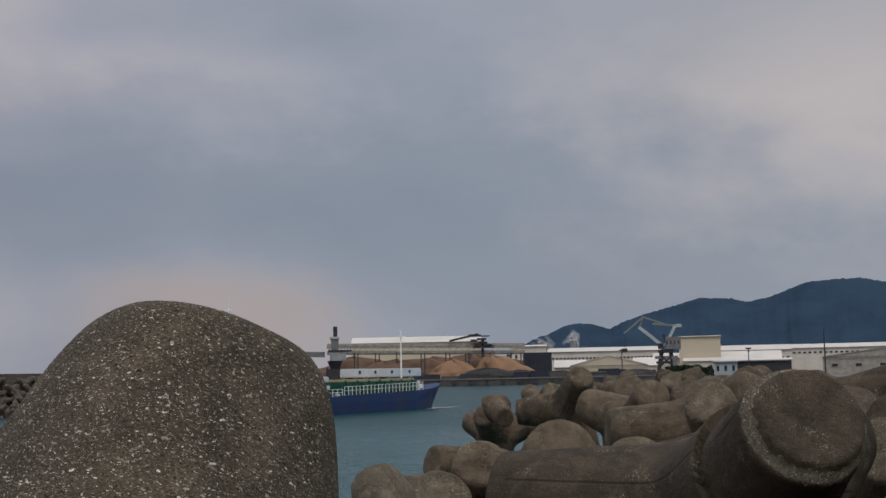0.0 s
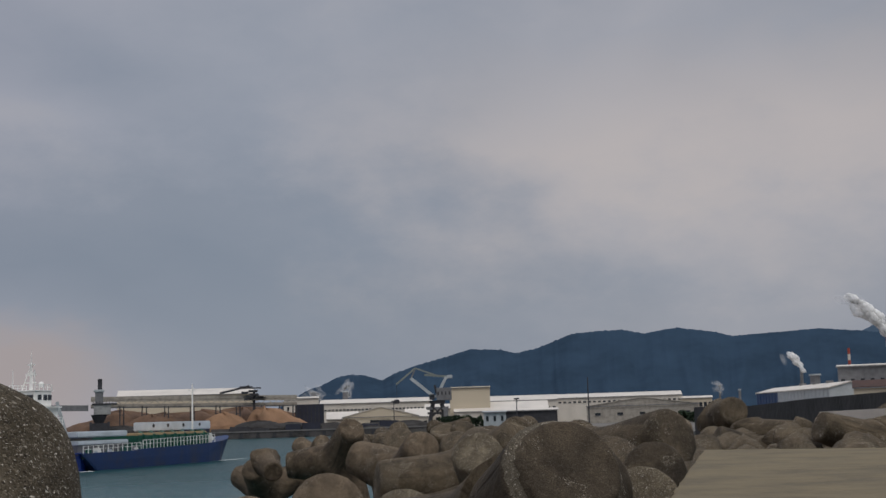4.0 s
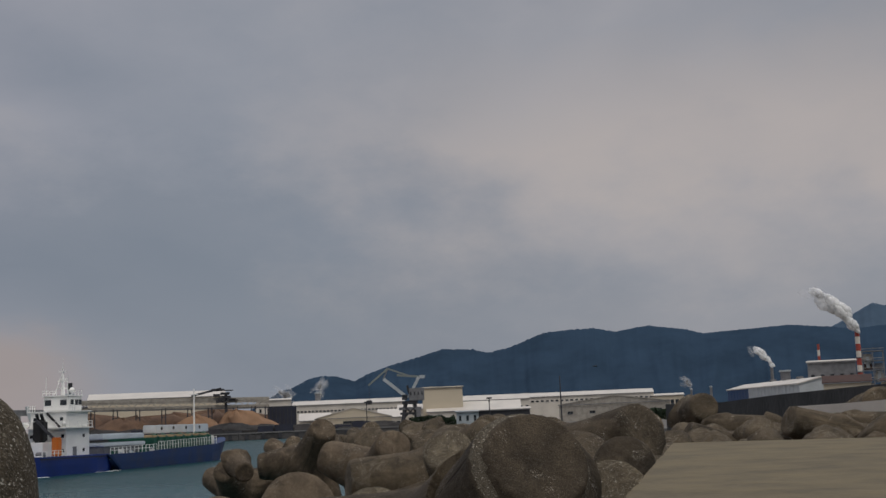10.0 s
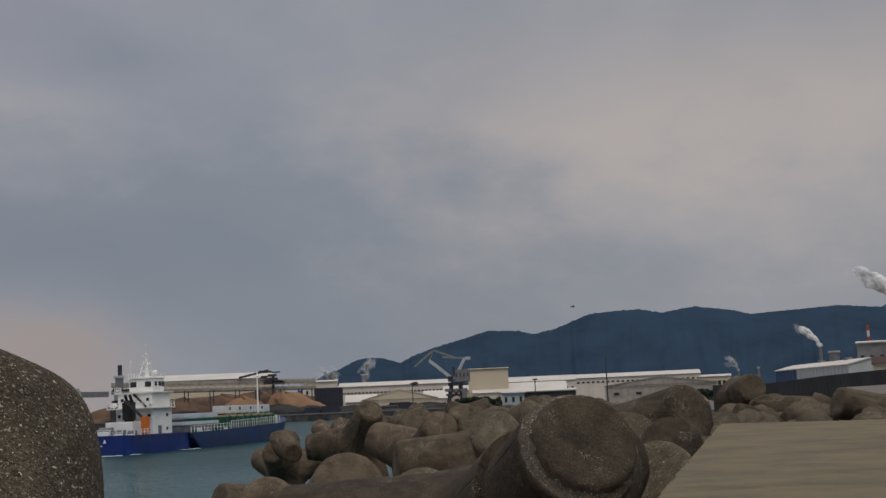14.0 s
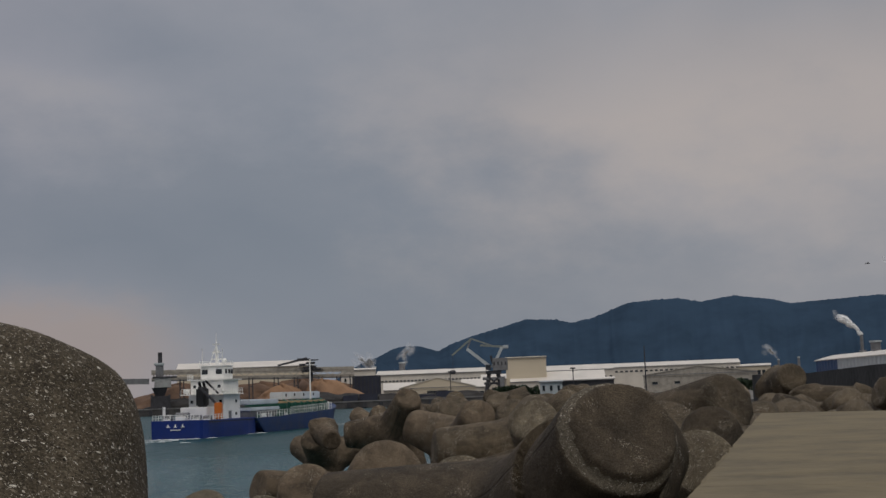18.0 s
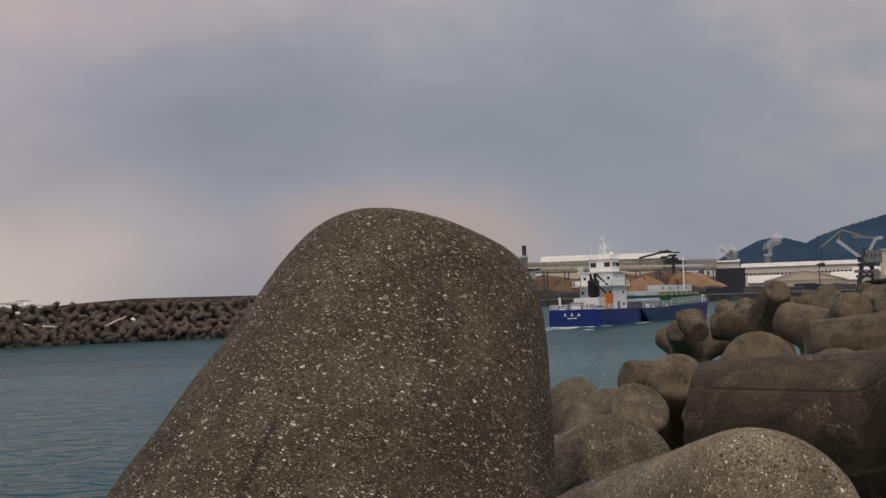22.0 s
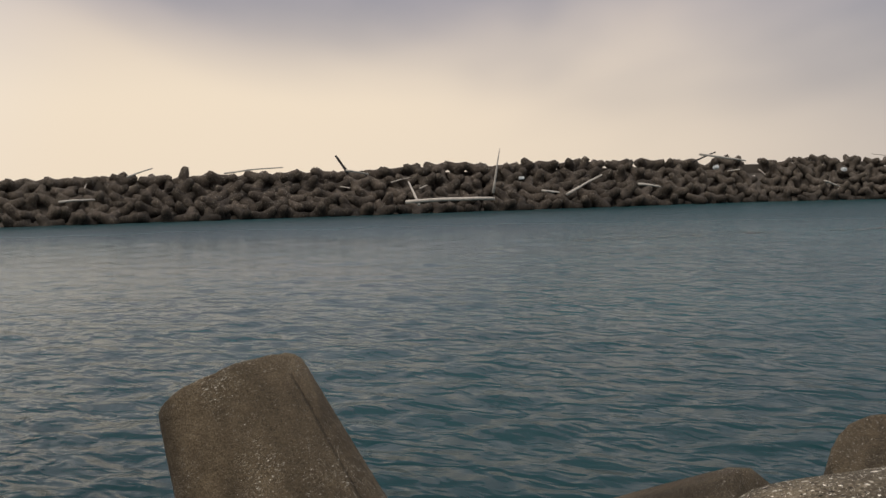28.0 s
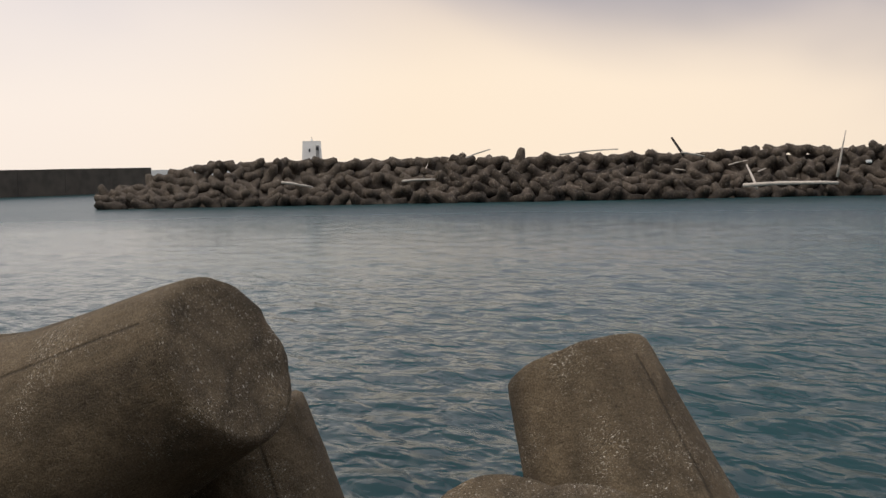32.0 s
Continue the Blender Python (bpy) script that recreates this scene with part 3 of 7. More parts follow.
# ---- sea ----
def make_sea():
    """One sheet to the horizon, finer near the eye, with low waves."""
    rs, r = [], 5.0
    while r < 300:
        rs.append(r)
        r *= 1.016
    while r < 4900:
        rs.append(r)
        r *= 1.12
    rs.append(4950)
    az = [-180 + 4 * k for k in range(32)] + [-52 + 0.35 * k for k in range(400)] + [88 + 4 * k for k in range(24)]
    R, A = np.array(rs), np.radians(np.array(az))
    X, Y = -np.outer(R, np.sin(A)), np.outer(R, np.cos(A))
    rng = np.random.default_rng(4)
    Z = np.zeros_like(X)
    for k in range(26):
        wl = 0.9 * 1.17**k if k < 14 else rng.uniform(1.2, 6.0)
        th = radians(155) + rng.normal(0, 0.55)
        ph = rng.uniform(0, 6.28)
        kx, ky = 6.283 / wl * math.cos(th), 6.283 / wl * math.sin(th)
        s = np.sin(kx * X + ky * Y + ph + 0.8 * np.sin(0.13 * X + 0.21 * Y + ph))
        Z += 0.0075 * wl**0.6 * (1.0 if wl < 2.5 else 0.4) * (s - 0.35 * s * s) * np.clip(wl / (0.02 * np.hypot(X, Y)), 0, 1)
    Z *= np.clip(1.4 - np.hypot(X, Y) / 350, 0.0, 1.0)
    n, m = X.shape
    verts = np.stack([X, Y, Z], -1).reshape(-1, 3)
    i = np.arange(n - 1)[:, None] * m + np.arange(m)[None]
    j = np.arange(n - 1)[:, None] * m + (np.arange(m)[None] + 1) % m
    faces = np.stack([i, j, j + m, i + m], -1).reshape(-1, 4)
    me = bpy.data.meshes.new("sea")
    me.from_pydata(verts.tolist() + [(0, 0, 0)], [], faces.tolist() + [[(k + 1) % m, k, n * m] for k in range(m)])
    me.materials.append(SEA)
    me.polygons.foreach_set("use_smooth", [True] * len(me.polygons))
    return tagged(new("water", me), "teal sea water with low wind ripples in the channel", "water", kind="structure")


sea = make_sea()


# ---- the wall on which the camera stands ----
def make_pier():
    """Caisson breakwater: one slab top, bevelled edge, joints across it."""
    u, v = Vector((0.388, 0.922, 0)), Vector((0.922, -0.388, 0))
    edge = Vector((-0.295, 0.15, 0))
    root = empty("pier", pose(0, 0, 0), "broad concrete breakwater top with a straight worn edge", "pier", kind="structure")
    z1, s0 = 5.58, -42.0
    while s0 < 15.0:
        s1 = min(s0 + 5.2, 15.4)
        bm = bmesh.new()
        base = edge + u * (s0 + 0.002)
        end = edge + u * (s1 - 0.002)
        cut = 3.7 if s1 > 15.0 else 0.0
        q = [base, end, end + v * 9 - u * cut * 1.02, base + v * 9]
        lo = [bm.verts.new((p.x, p.y, -3)) for p in q]
        hi = [bm.verts.new((p.x, p.y, z1)) for p in q]
        bm.faces.new(hi[::-1])
        bm.faces.new(lo)
        for k in range(4):
            bm.faces.new([lo[k], hi[k], hi[(k + 1) % 4], lo[(k + 1) % 4]])
        bmesh.ops.recalc_face_normals(bm, faces=bm.faces)
        bmesh.ops.bevel(bm, geom=[e for e in bm.edges if all(w.co.z > 5 for w in e.verts) and abs((e.verts[0].co - e.verts[1].co).normalized().dot(u)) > 0.95], offset=0.025, segments=2, affect="EDGES")
        # arris worn unevenly
        bmesh.ops.subdivide_edges(bm, edges=[e for e in bm.edges if e.verts[0].co.z > 5 and e.verts[1].co.z > 5 and e.calc_length() > 2 and (e.verts[0].co - base).dot(v) < 0.1 and (e.verts[1].co - base).dot(v) < 0.1], cuts=40)
        for w in bm.verts:
            if w.co.z > 5 and (w.co - base).dot(v) < 0.1:
                bite = noise.noise(w.co * 2.2) + 0.7 * noise.noise(w.co * 7.0)
                w.co += v * 0.012 * (bite + 0.4) - Vector((0, 0, 0.008 * max(bite, 0.0)))
        part("slab", bm, SLAB, root)
        s0 = s1
    return root


make_pier()

# ---- wave-breaking blocks ----
LEG = 2.15


def pod_mesh(name, level, mat, seed=0, worn=0.012, whole=4, girth=0.84, slope=0.15, rim=40.0, first=None, chips=1.0, slant=None, plate=None, join=12.0):
    """A four-legged block: round a middle, the farthest of four blunt cones, with soft joins."""
    bm = bmesh.new()
    bmesh.ops.create_icosphere(bm, subdivisions=level, radius=1.0)
    n = np.array([v.co[:] for v in bm.verts])
    legs = np.array([(0, 0, 1), (0.9428, 0, -1 / 3), (-0.4714, 0.8165, -1 / 3), (-0.4714, -0.8165, -1 / 3)])
    # draw the samples together at the rims of the leg ends
    for a in legs:
        c = n @ a
        th = np.arccos(np.clip(c, -1, 1))
        near = th < radians(54)
        want = th + 0.5 * (radians(13.8) - th) * np.exp(-(((th - radians(15)) / radians(9)) ** 2))
        side = n - c[:, None] * a
        side /= np.linalg.norm(side, axis=1)[:, None] + 1e-9
        turned = np.cos(want)[:, None] * a + np.sin(want)[:, None] * side
        n = np.where((near & (th > 0.02))[:, None], turned, n)
    c = n @ legs.T
    s = np.sqrt(np.clip(1 - c * c, 0, 1))
    g = np.array([girth if i or not first else first[0] for i in range(4)])
    sl = np.array([slope if i or not first else first[1] for i in range(4)])
    cone = g / np.maximum(s + sl * c, 0.05)
    reach = np.array([LEG if i < whole else 0.55 for i in range(4)])  # the rest broken off short
    cap = reach / np.maximum(c, 0.05)
    if slant:  # first leg worn off aslant
        cap[:, 0] = reach[0] / np.maximum(c[:, 0] * math.cos(slant[1]) + n @ np.array(slant[0]) * math.sin(slant[1]), 0.05)
    k = rim
    r = -np.log(np.exp(-k * np.minimum(cone, 4)) + np.exp(-k * np.minimum(cap, 4))) / k
    if plate:  # the first leg's end: a proud plate, and a crumbled band round it
        flat_at = n[:, :2] / np.maximum(c[:, :1], 0.3) * LEG - np.array(plate[1:])
        off_axis = np.linalg.norm(flat_at, axis=1)
        crumb = np.array([noise.noise(Vector(q) * 26.0) for q in n]) * (c[:, 0] > 0.9)
        band = 1 / (1 + np.exp(-(off_axis - plate[0] - 0.016 * crumb) * 160))
        r[:, 0] -= band * np.where(c[:, 0] > 0.9, 0.05 + 0.10 * np.clip((off_axis - plate[0]) / 0.22, 0, 1) + 0.012 * crumb, 0)
    r = np.where(c > 0.1, r, 0.5)
    j = join
    r = np.log(np.exp(j * r).sum(1)) / j
    p = n * r[:, None]
    edge = np.exp(-(((np.degrees(np.arccos(np.clip(c.max(1), -1, 1))) - 13) / 3.5) ** 2))  # chipped rims
    noise.seed_set(seed + 1)
    for v, q in zip(bm.verts, p):
        w = Vector(q)
        f = noise.noise(w * 1.3 + Vector((seed * 7.1, 0, 0))) * 1.6 + noise.noise(w * 4.0) * 0.9
        v.co = w + Vector(n[v.index]) * worn * (f + chips * edge[v.index] * (noise.noise(w * 6.5) * 1.4 - 0.6))
    me = bpy.data.meshes.new(name)
    bm.to_mesh(me)
    bm.free()
    me.materials.append(mat)
    if plate:  # gravel bared where the rim has crumbled
        me.materials.append(POD_GRAVEL)
        broken = (band > 0.6) & (c[:, 0] > 0.9) & (off_axis < 0.56 + 0.03 * crumb)
        me.polygons.foreach_set("material_index", [int(all(broken[i] for i in f.vertices)) for f in me.polygons])
    me.polygons.foreach_set("use_smooth", [True] * len(me.polygons))
    return me


def pod_pose(x, y, z, az, el, roll):
    """First leg towards az, el; second turned by roll round it."""
    a = ahead(az, el)
    e1 = Vector((math.cos(radians(az)), math.sin(radians(az)), 0))
    e2 = a.cross(e1)
    c, s = math.cos(radians(roll)), math.sin(radians(roll))
    b = e1 * c + e2 * s
    m = Matrix((b, a.cross(b), a)).transposed().to_4x4()
    return Matrix.Translation((x, y, z)) @ m


KINDS = {}


def pod_kind(level, seed, whole, mat=None, rim=0.0):
    key = (level, seed, whole, mat, rim)
    if key not in KINDS:
        slim = whole == 1
        KINDS[key] = pod_mesh("tetrapod", level, mat or POD, seed, whole=whole, rim=rim or (15.0, 26.0, 12.0)[seed % 3], girth=0.70 if slim else 0.84, slope=0.085 if slim else 0.15)
    return KINDS[key]


def put_pod(mesh, row, label, group):
    ob = new("tetrapod", mesh)
    ob.matrix_world = pod_pose(*row[:6]) @ Matrix.Scale(row[7] if len(row) > 7 else 1.0, 4)
    return tagged(ob, label, "tetrapod", group)


GROUP = "tetrapods heaped along the pier"
PLAIN = "weathered grey-brown concrete tetrapod in the heap by the pier"
SHELLS = "grey-brown concrete tetrapod with bared shell and pebble aggregate, leg standing up"
DISC = "thick concrete tetrapod showing a round worn leg end"
SIDE = [
    (-7.57, -0.00, 4.20, -53, 25, 82, 2, 0.86),
    (-5.60, 3.27, 3.21, 98, 59, -74, 4, 0.83),
    (-6.12, 2.42, 2.77, -115, 61, 10, 1, 0.75),
    (-4.20, 5.90, 3.30, -137, 52, 30, 1, 0.66),
    (-7.15, 1.72, 2.82, 146, 74, 40, 1, 0.80),
    (-5.24, 2.29, 3.04, -106, 61, 60, 1, 0.70),
]
AHEAD = [
    (-1.47, 4.475, 4.141, -35, 65.1, -83.7, 4, 1.00),
    (2.50, 11.54, 4.52, -173, 30, -19, 4, 1.00),
    (-0.15, 9.82, 3.04, -152, 38, 50, 1, 1.22),
    (-1.22, 16.52, 3.15, -152, 25, -157, 3, 1.00),
    (-0.69, 23.65, 2.67, -159, 36, -87, 4, 1.00),
    (0.81, 25.67, 3.15, 173, 34, 97, 4, 1.00),
    (1.51, 21.83, 3.59, -172, 31, 33, 1, 1.10),
    (5.79, 29.15, 4.48, 92, 4, -28, 4, 1.00),
    (3.21, 21.91, 3.51, 172, 29, 91, 4, 1.00),
    (5.87, 38.22, 4.28, 180, 28, 84, 4, 1.00),
    (5.01, 52.15, 4.47, -168, 38, -132, 4, 1.00),
]
MIDDLE = [
    (1.37, 36.92, 3.08, 121, 12, 45, 1, 1.00),
    (1.35, 34.90, 5.07, -169, -15, 30, 1, 0.50),
    (2.36, 59.29, 3.16, 37, 15, -144, 4, 1.00),
    (6.00, 76.57, 3.73, 33, 31, -113, 4, 1.00),
    (7.49, 55.46, 3.76, 158, 25, -151, 4, 1.00),
    (10.35, 76.56, 4.25, 7, 28, 91, 4, 1.00),
    (10.05, 68.66, 4.34, 163, 36, 80, 4, 1.00),
    (10.48, 55.12, 4.09, 169, 32, 88, 4, 1.00),
    (11.33, 49.97, 4.75, -176, 24, 100, 4, 1.00),
    (17.29, 95.84, 4.86, -98, 24, -33, 4, 1.00),
    (7.14, 54.47, 3.65, -163, 46, 10, 1, 0.75),
    (-3.74, 6.58, 3.31, -31, 59, -123, 4, 0.70),
    (-5.35, 4.25, 3.40, -73, 25, 15, 1, 0.75),
]
RIDGE = [
    (6.08, 41.00, 3.87, 162, 50, 75, 1, 1.00),
    (8.08, 45.43, 3.77, 174, 60, 5, 1, 1.00),
    (8.14, 45.75, 4.21, -158, 41, 45, 1, 1.00),
    (6.60, 34.82, 3.74, 172, 51, 35, 1, 1.00),
    (7.90, 36.61, 3.86, 171, 51, 65, 1, 1.00),
    (6.75, 22.53, 4.99, -152, 17, 65, 1, 1.00),
    (6.82, 19.66, 4.34, 165, 27, 15, 1, 0.90),
    (5.29, 15.11, 4.17, 157, 33, 45, 1, 0.80),
    (6.34, 20.46, 3.71, 167, 52, 0, 1, 1.00),
    (6.12, 27.24, 4.03, 150, 38, 0, 1, 1.00),
]
BEYOND = [
    (12.21, 33.30, 4.02, 164, 50, 33, 1, 1.00),
    (12.58, 37.25, 3.85, 166, 55, 80, 1, 1.00),
    (11.42, 39.70, 3.86, 168, 55, 10, 1, 1.00),
    (23.80, 58.07, 5.54, 172, 10, 70, 1, 1.30),
    (22.70, 52.13, 4.98, -135, 1, 20, 1, 1.00),
    (21.60, 48.22, 4.17, 89, 22, 60, 1, 1.00),
    (21.71, 39.65, 4.80, 95, 17, 20, 1, 1.00),
    (25.41, 43.64, 4.35, 72, 14, 50, 1, 1.00),
    (26.53, 48.03, 4.88, -141, 3, 20, 1, 1.00),
    (29.23, 48.35, 4.36, 71, 10, 70, 1, 1.00),
    (31.62, 55.12, 5.06, 158, 12, 40, 1, 1.65),
    (21.05, 30.86, 4.43, 98, 28, 20, 1, 1.00),
    (20.72, 35.43, 4.76, -148, 14, 50, 1, 1.00),
    (25.89, 34.39, 4.59, 81, 14, 10, 1, 1.00),
]

BROKEN = "weathered concrete tetrapod with broken legs in the heap"
for n, row in enumerate(AHEAD):
    label = SHELLS if n == 0 else DISC if n == 1 else PLAIN if row[6] == 4 else BROKEN
    bared = POD_SHELL if n == 0 else POD_RIDGE if n in (2, 3, 4, 8) else POD_WARM if n in (5, 6, 9, 10) else POD
    if n == 0:
        mesh = pod_mesh("tetrapod", 7, bared, 0, girth=0.93, slope=0.15, join=22.0, rim=11.9, first=(1.181, 0.312), chips=0.0, slant=((-0.625, -0.781, 0.0), 0.09))
    elif n == 1:  # leg end worn to a plate within a broken rim
        mesh = pod_mesh("tetrapod", 7, POD_DARK, 1, worn=0.008, rim=60.0, chips=0.4, plate=(0.425, -0.04, -0.045))
    elif n == 2:  # worn to a broad dome
        mesh = pod_mesh("tetrapod", 6, bared, 3, worn=0.016, whole=1, first=(1.25, 0.37), rim=9.0, chips=0.0)
    else:
        mesh = pod_kind(6 if n < 6 else 5, n % 3, row[6], bared)
    put_pod(mesh, row, label, GROUP)
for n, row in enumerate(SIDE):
    put_pod(pod_kind(6, n % 3, row[6], POD_SEAMED if n == 0 else POD_LIT, 60.0), row, PLAIN if row[6] == 4 else BROKEN, GROUP)
RUBBED, DARK_ROWS = (RIDGE[7], RIDGE[9]), (RIDGE[6],)
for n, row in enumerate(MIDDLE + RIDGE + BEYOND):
    put_pod(pod_kind(5, n % 3, row[6], POD_RIDGE if row in RUBBED else POD_DARK if row in DARK_ROWS else POD_WARM if n < 5 else POD, 22.0), row, PLAIN if row[6] == 4 else BROKEN, GROUP)

rng = random.Random(11)
U, V0 = Vector((0.388, 0.922, 0)), Vector((-0.922, 0.388, 0))
FEET = [Vector(p) * LEG for p in ((0, 0, 1), (0.9428, 0, -1 / 3), (-0.4714, 0.8165, -1 / 3), (-0.4714, -0.8165, -1 / 3))]


def heap_of(rows, mesh, mat, label):
    """Blocks too small or hidden to tell apart, as one heap."""
    vs, fs = [v.co.copy() for v in mesh.vertices], [tuple(f.vertices) for f in mesh.polygons]
    verts, faces = [], []
    for row in rows:
        m, k = pod_pose(*row), len(verts)
        verts += [m @ v for v in vs]
        faces += [tuple(i + k for i in f) for f in fs]
    ob = mesh_ob("tetrapod_heap", verts, faces, mat, smooth=True)
    return tagged(ob, label, "tetrapods", kind="stuff")


def settle_row(p, z, top, low=-60, high=75):
    """A random stand of a block whose legs stay under a height."""
    for _ in range(40):
        row = (p.x, p.y, z + rng.uniform(-0.25, 0.1), rng.uniform(0, 360), rng.uniform(low, high), rng.uniform(0, 360))
        m = pod_pose(*row)
        if max((m @ f).z for f in FEET) + 0.35 < top + rng.uniform(0.0, 0.3):
            return row
    return (p.x, p.y, z, rng.uniform(0, 360), -88, 0)


def fill_pods():
    """The rest of the heap: lower blocks under and between those on top, and on along the shore."""
    rest = []
    for i in range(-5, 42):
        for j in range(6):
            s, v = i * 2.9 + rng.uniform(-0.7, 0.7), 1.6 + j * 2.7 + rng.uniform(-0.6, 0.6)
            p = Vector((-0.22, 0.15, 0)) + U * s + V0 * v
            far = max(0.0, min(1.0, (s - 14) / 26))
            top = 2.6 - 0.22 * v + far * (1.9 - 0.03 * v)
            row = settle_row(p, top - 1.7, top)
            if row[2] < -2.0 or p.length < 3.0:
                continue
            if s < 26:
                put_pod(pod_kind(5, i % 3, 4), row, PLAIN, GROUP)
            else:
                rest.append(row)
    # blocks past the end of the slab
    for i in range(7, 26):
        for j in range(5):
            s, v = i * 2.9 + rng.uniform(-0.7, 0.7), 0.2 - j * 3.0 + rng.uniform(-0.6, 0.6)
            p = Vector((-0.22, 0.15, 0)) + U * s + V0 * v
            if p.y > 17.0:
                rest.append(settle_row(p, 3.45, 5.1 + 0.008 * s))
    heap_of(rest, pod_mesh("tetrapod", 4, POD, 6), POD, "heap of weathered concrete tetrapods along the shore")


fill_pods()


# ---- the breakwater across the channel ----
BW = [Vector((-192, 30, 0)), Vector((-184, 52, 0)), Vector((-160, 101, 0)), Vector((-128, 172, 0)), Vector((-102, 196, 0)), Vector((-71, 219, 0)), Vector((-44, 242, 0))]
FAR = [pod_mesh("tetrapod", 3, POD_FAR, 20 + k, 0.02) for k in range(3)]


def along(line, s):
    for a, b in zip(line, line[1:]):
        d = (b - a).length
        if s <= d:
            t = (b - a).normalized()
            return a + t * s, t
        s -= d
    return line[-1], (line[-1] - line[-2]).normalized()


def far_breakwater():
    total = sum((b - a).length for a, b in zip(BW, BW[1:]))
    r = random.Random(5)
    rows, s = [], 0.0
    while s < total:
        p, t = along(BW, s)
        out = Vector((-t.y, t.x, 0))  # away from the channel
        size = 1.12 - 0.3 * max(0.0, min(1.0, (s - 130) / 40))
        for j in range(5):
            off = 0.6 + j * 2.1 + r.uniform(-0.5, 0.5)
            z = 0.1 + j * 1.3 + r.uniform(-0.35, 0.3) + (0.25 if j == 4 else 0)
            if s < 14:
                z *= 0.25 + 0.75 * s / 14
            z *= float(np.interp(s, [0, 80, 105, 150, 178], [1.0, 1.0, 1.13, 1.14, 1.06]))
            q = p + t * r.uniform(-0.9, 0.9) + out * off
            for _ in range(60):
                row = (q.x, q.y, z, r.uniform(0, 360), r.uniform(-75, 50), r.uniform(0, 360), size)
                m = pod_pose(*row[:6])
                if max((m @ (f * size)).z for f in FEET) < z + (1.15 if j == 4 else 1.9):
                    break
            rows.append((s, row))
        s += 2.7 - 0.7 * max(0.0, min(1.0, (s - 130) / 40))
    near = sorted(rows, key=lambda w: abs(w[0] - 95))
    for n, (_, row) in enumerate(near[:165]):
        ob = new("tetrapod", FAR[n % 3])
        ob.matrix_world = pod_pose(*row[:6]) @ Matrix.Scale(row[6], 4)
        tagged(ob, "dark weathered concrete tetrapod on the far breakwater", "tetrapod", "tetrapods of the far breakwater")
    verts, faces = [], []
    src = FAR[0]
    vs, fs = [v.co.copy() for v in src.vertices], [tuple(f.vertices) for f in src.polygons]
    for _, row in near[165:]:
        m, k = pod_pose(*row[:6]) @ Matrix.Scale(row[6], 4), len(verts)
        verts += [m @ v for v in vs]
        faces += [tuple(i + k for i in f) for f in fs]
    if verts:
        ob = mesh_ob("tetrapod_heap", verts, faces, POD_FAR, smooth=True)
        tagged(ob, "dark heap of concrete tetrapods on the far breakwater", "tetrapods", kind="stuff")
    # rubble core under the blocks
    vs, fs, s, n = [], [], 0.0, 0
    while s <= total:
        p, t = along(BW, s)
        out = Vector((-t.y, t.x, 0))
        k = 1.0 if s > 14 else 0.5 + 0.5 * s / 14
        for off, z in ((-0.5, -2), (1.0, -0.3), (8.5, 4.6), (16, 4.6), (25, -2)):
            q = p + out * off
            vs.append((q.x, q.y, z * k if z > 0 else z))
        if n:
            b = n * 5
            fs += [(b - 5 + i, b + i, b + i + 1, b - 4 + i) for i in range(4)]
        n += 1
        s += 3.0
    fs += [(0, 1, 2, 3, 4), tuple(range(n * 5 - 1, n * 5 - 6, -1))]
    core = mesh_ob("breakwater_core", vs, fs, DARKWALL)
    tagged(core, "dark rubble core of the far breakwater", "breakwater", kind="structure")


far_breakwater()


def prism(name, outline, z0, z1, mat, parent=None, label=""):
    """An upright block over an outline of (x, y) places."""
    n = len(outline)
    vs = [(p[0], p[1], z0) for p in outline] + [(p[0], p[1], z1) for p in outline]
    fs = [tuple(range(n - 1, -1, -1)), tuple(range(n, 2 * n))] + [(k, (k + 1) % n, n + (k + 1) % n, n + k) for k in range(n)]
    return mesh_ob(name, vs, fs, mat, parent, label=label)


# ---- land and mountains ----
def make_land():
    rim = [polar(8, 640), polar(5.9, 622), polar(-8, 600), polar(-13, 560), polar(-19, 380), polar(-25, 170), polar(-34, 90), polar(-70, 60), polar(-120, 200), polar(-120, 4200), polar(-90, 4700), polar(-45, 4700), polar(0, 4700), polar(8, 4700)]
    ob = prism("ground", [(p.x, p.y) for p in rim], -3, 2.2, LAND)
    return tagged(ob, "flat harbour yard ground behind the quay", "ground", kind="structure")


make_land()


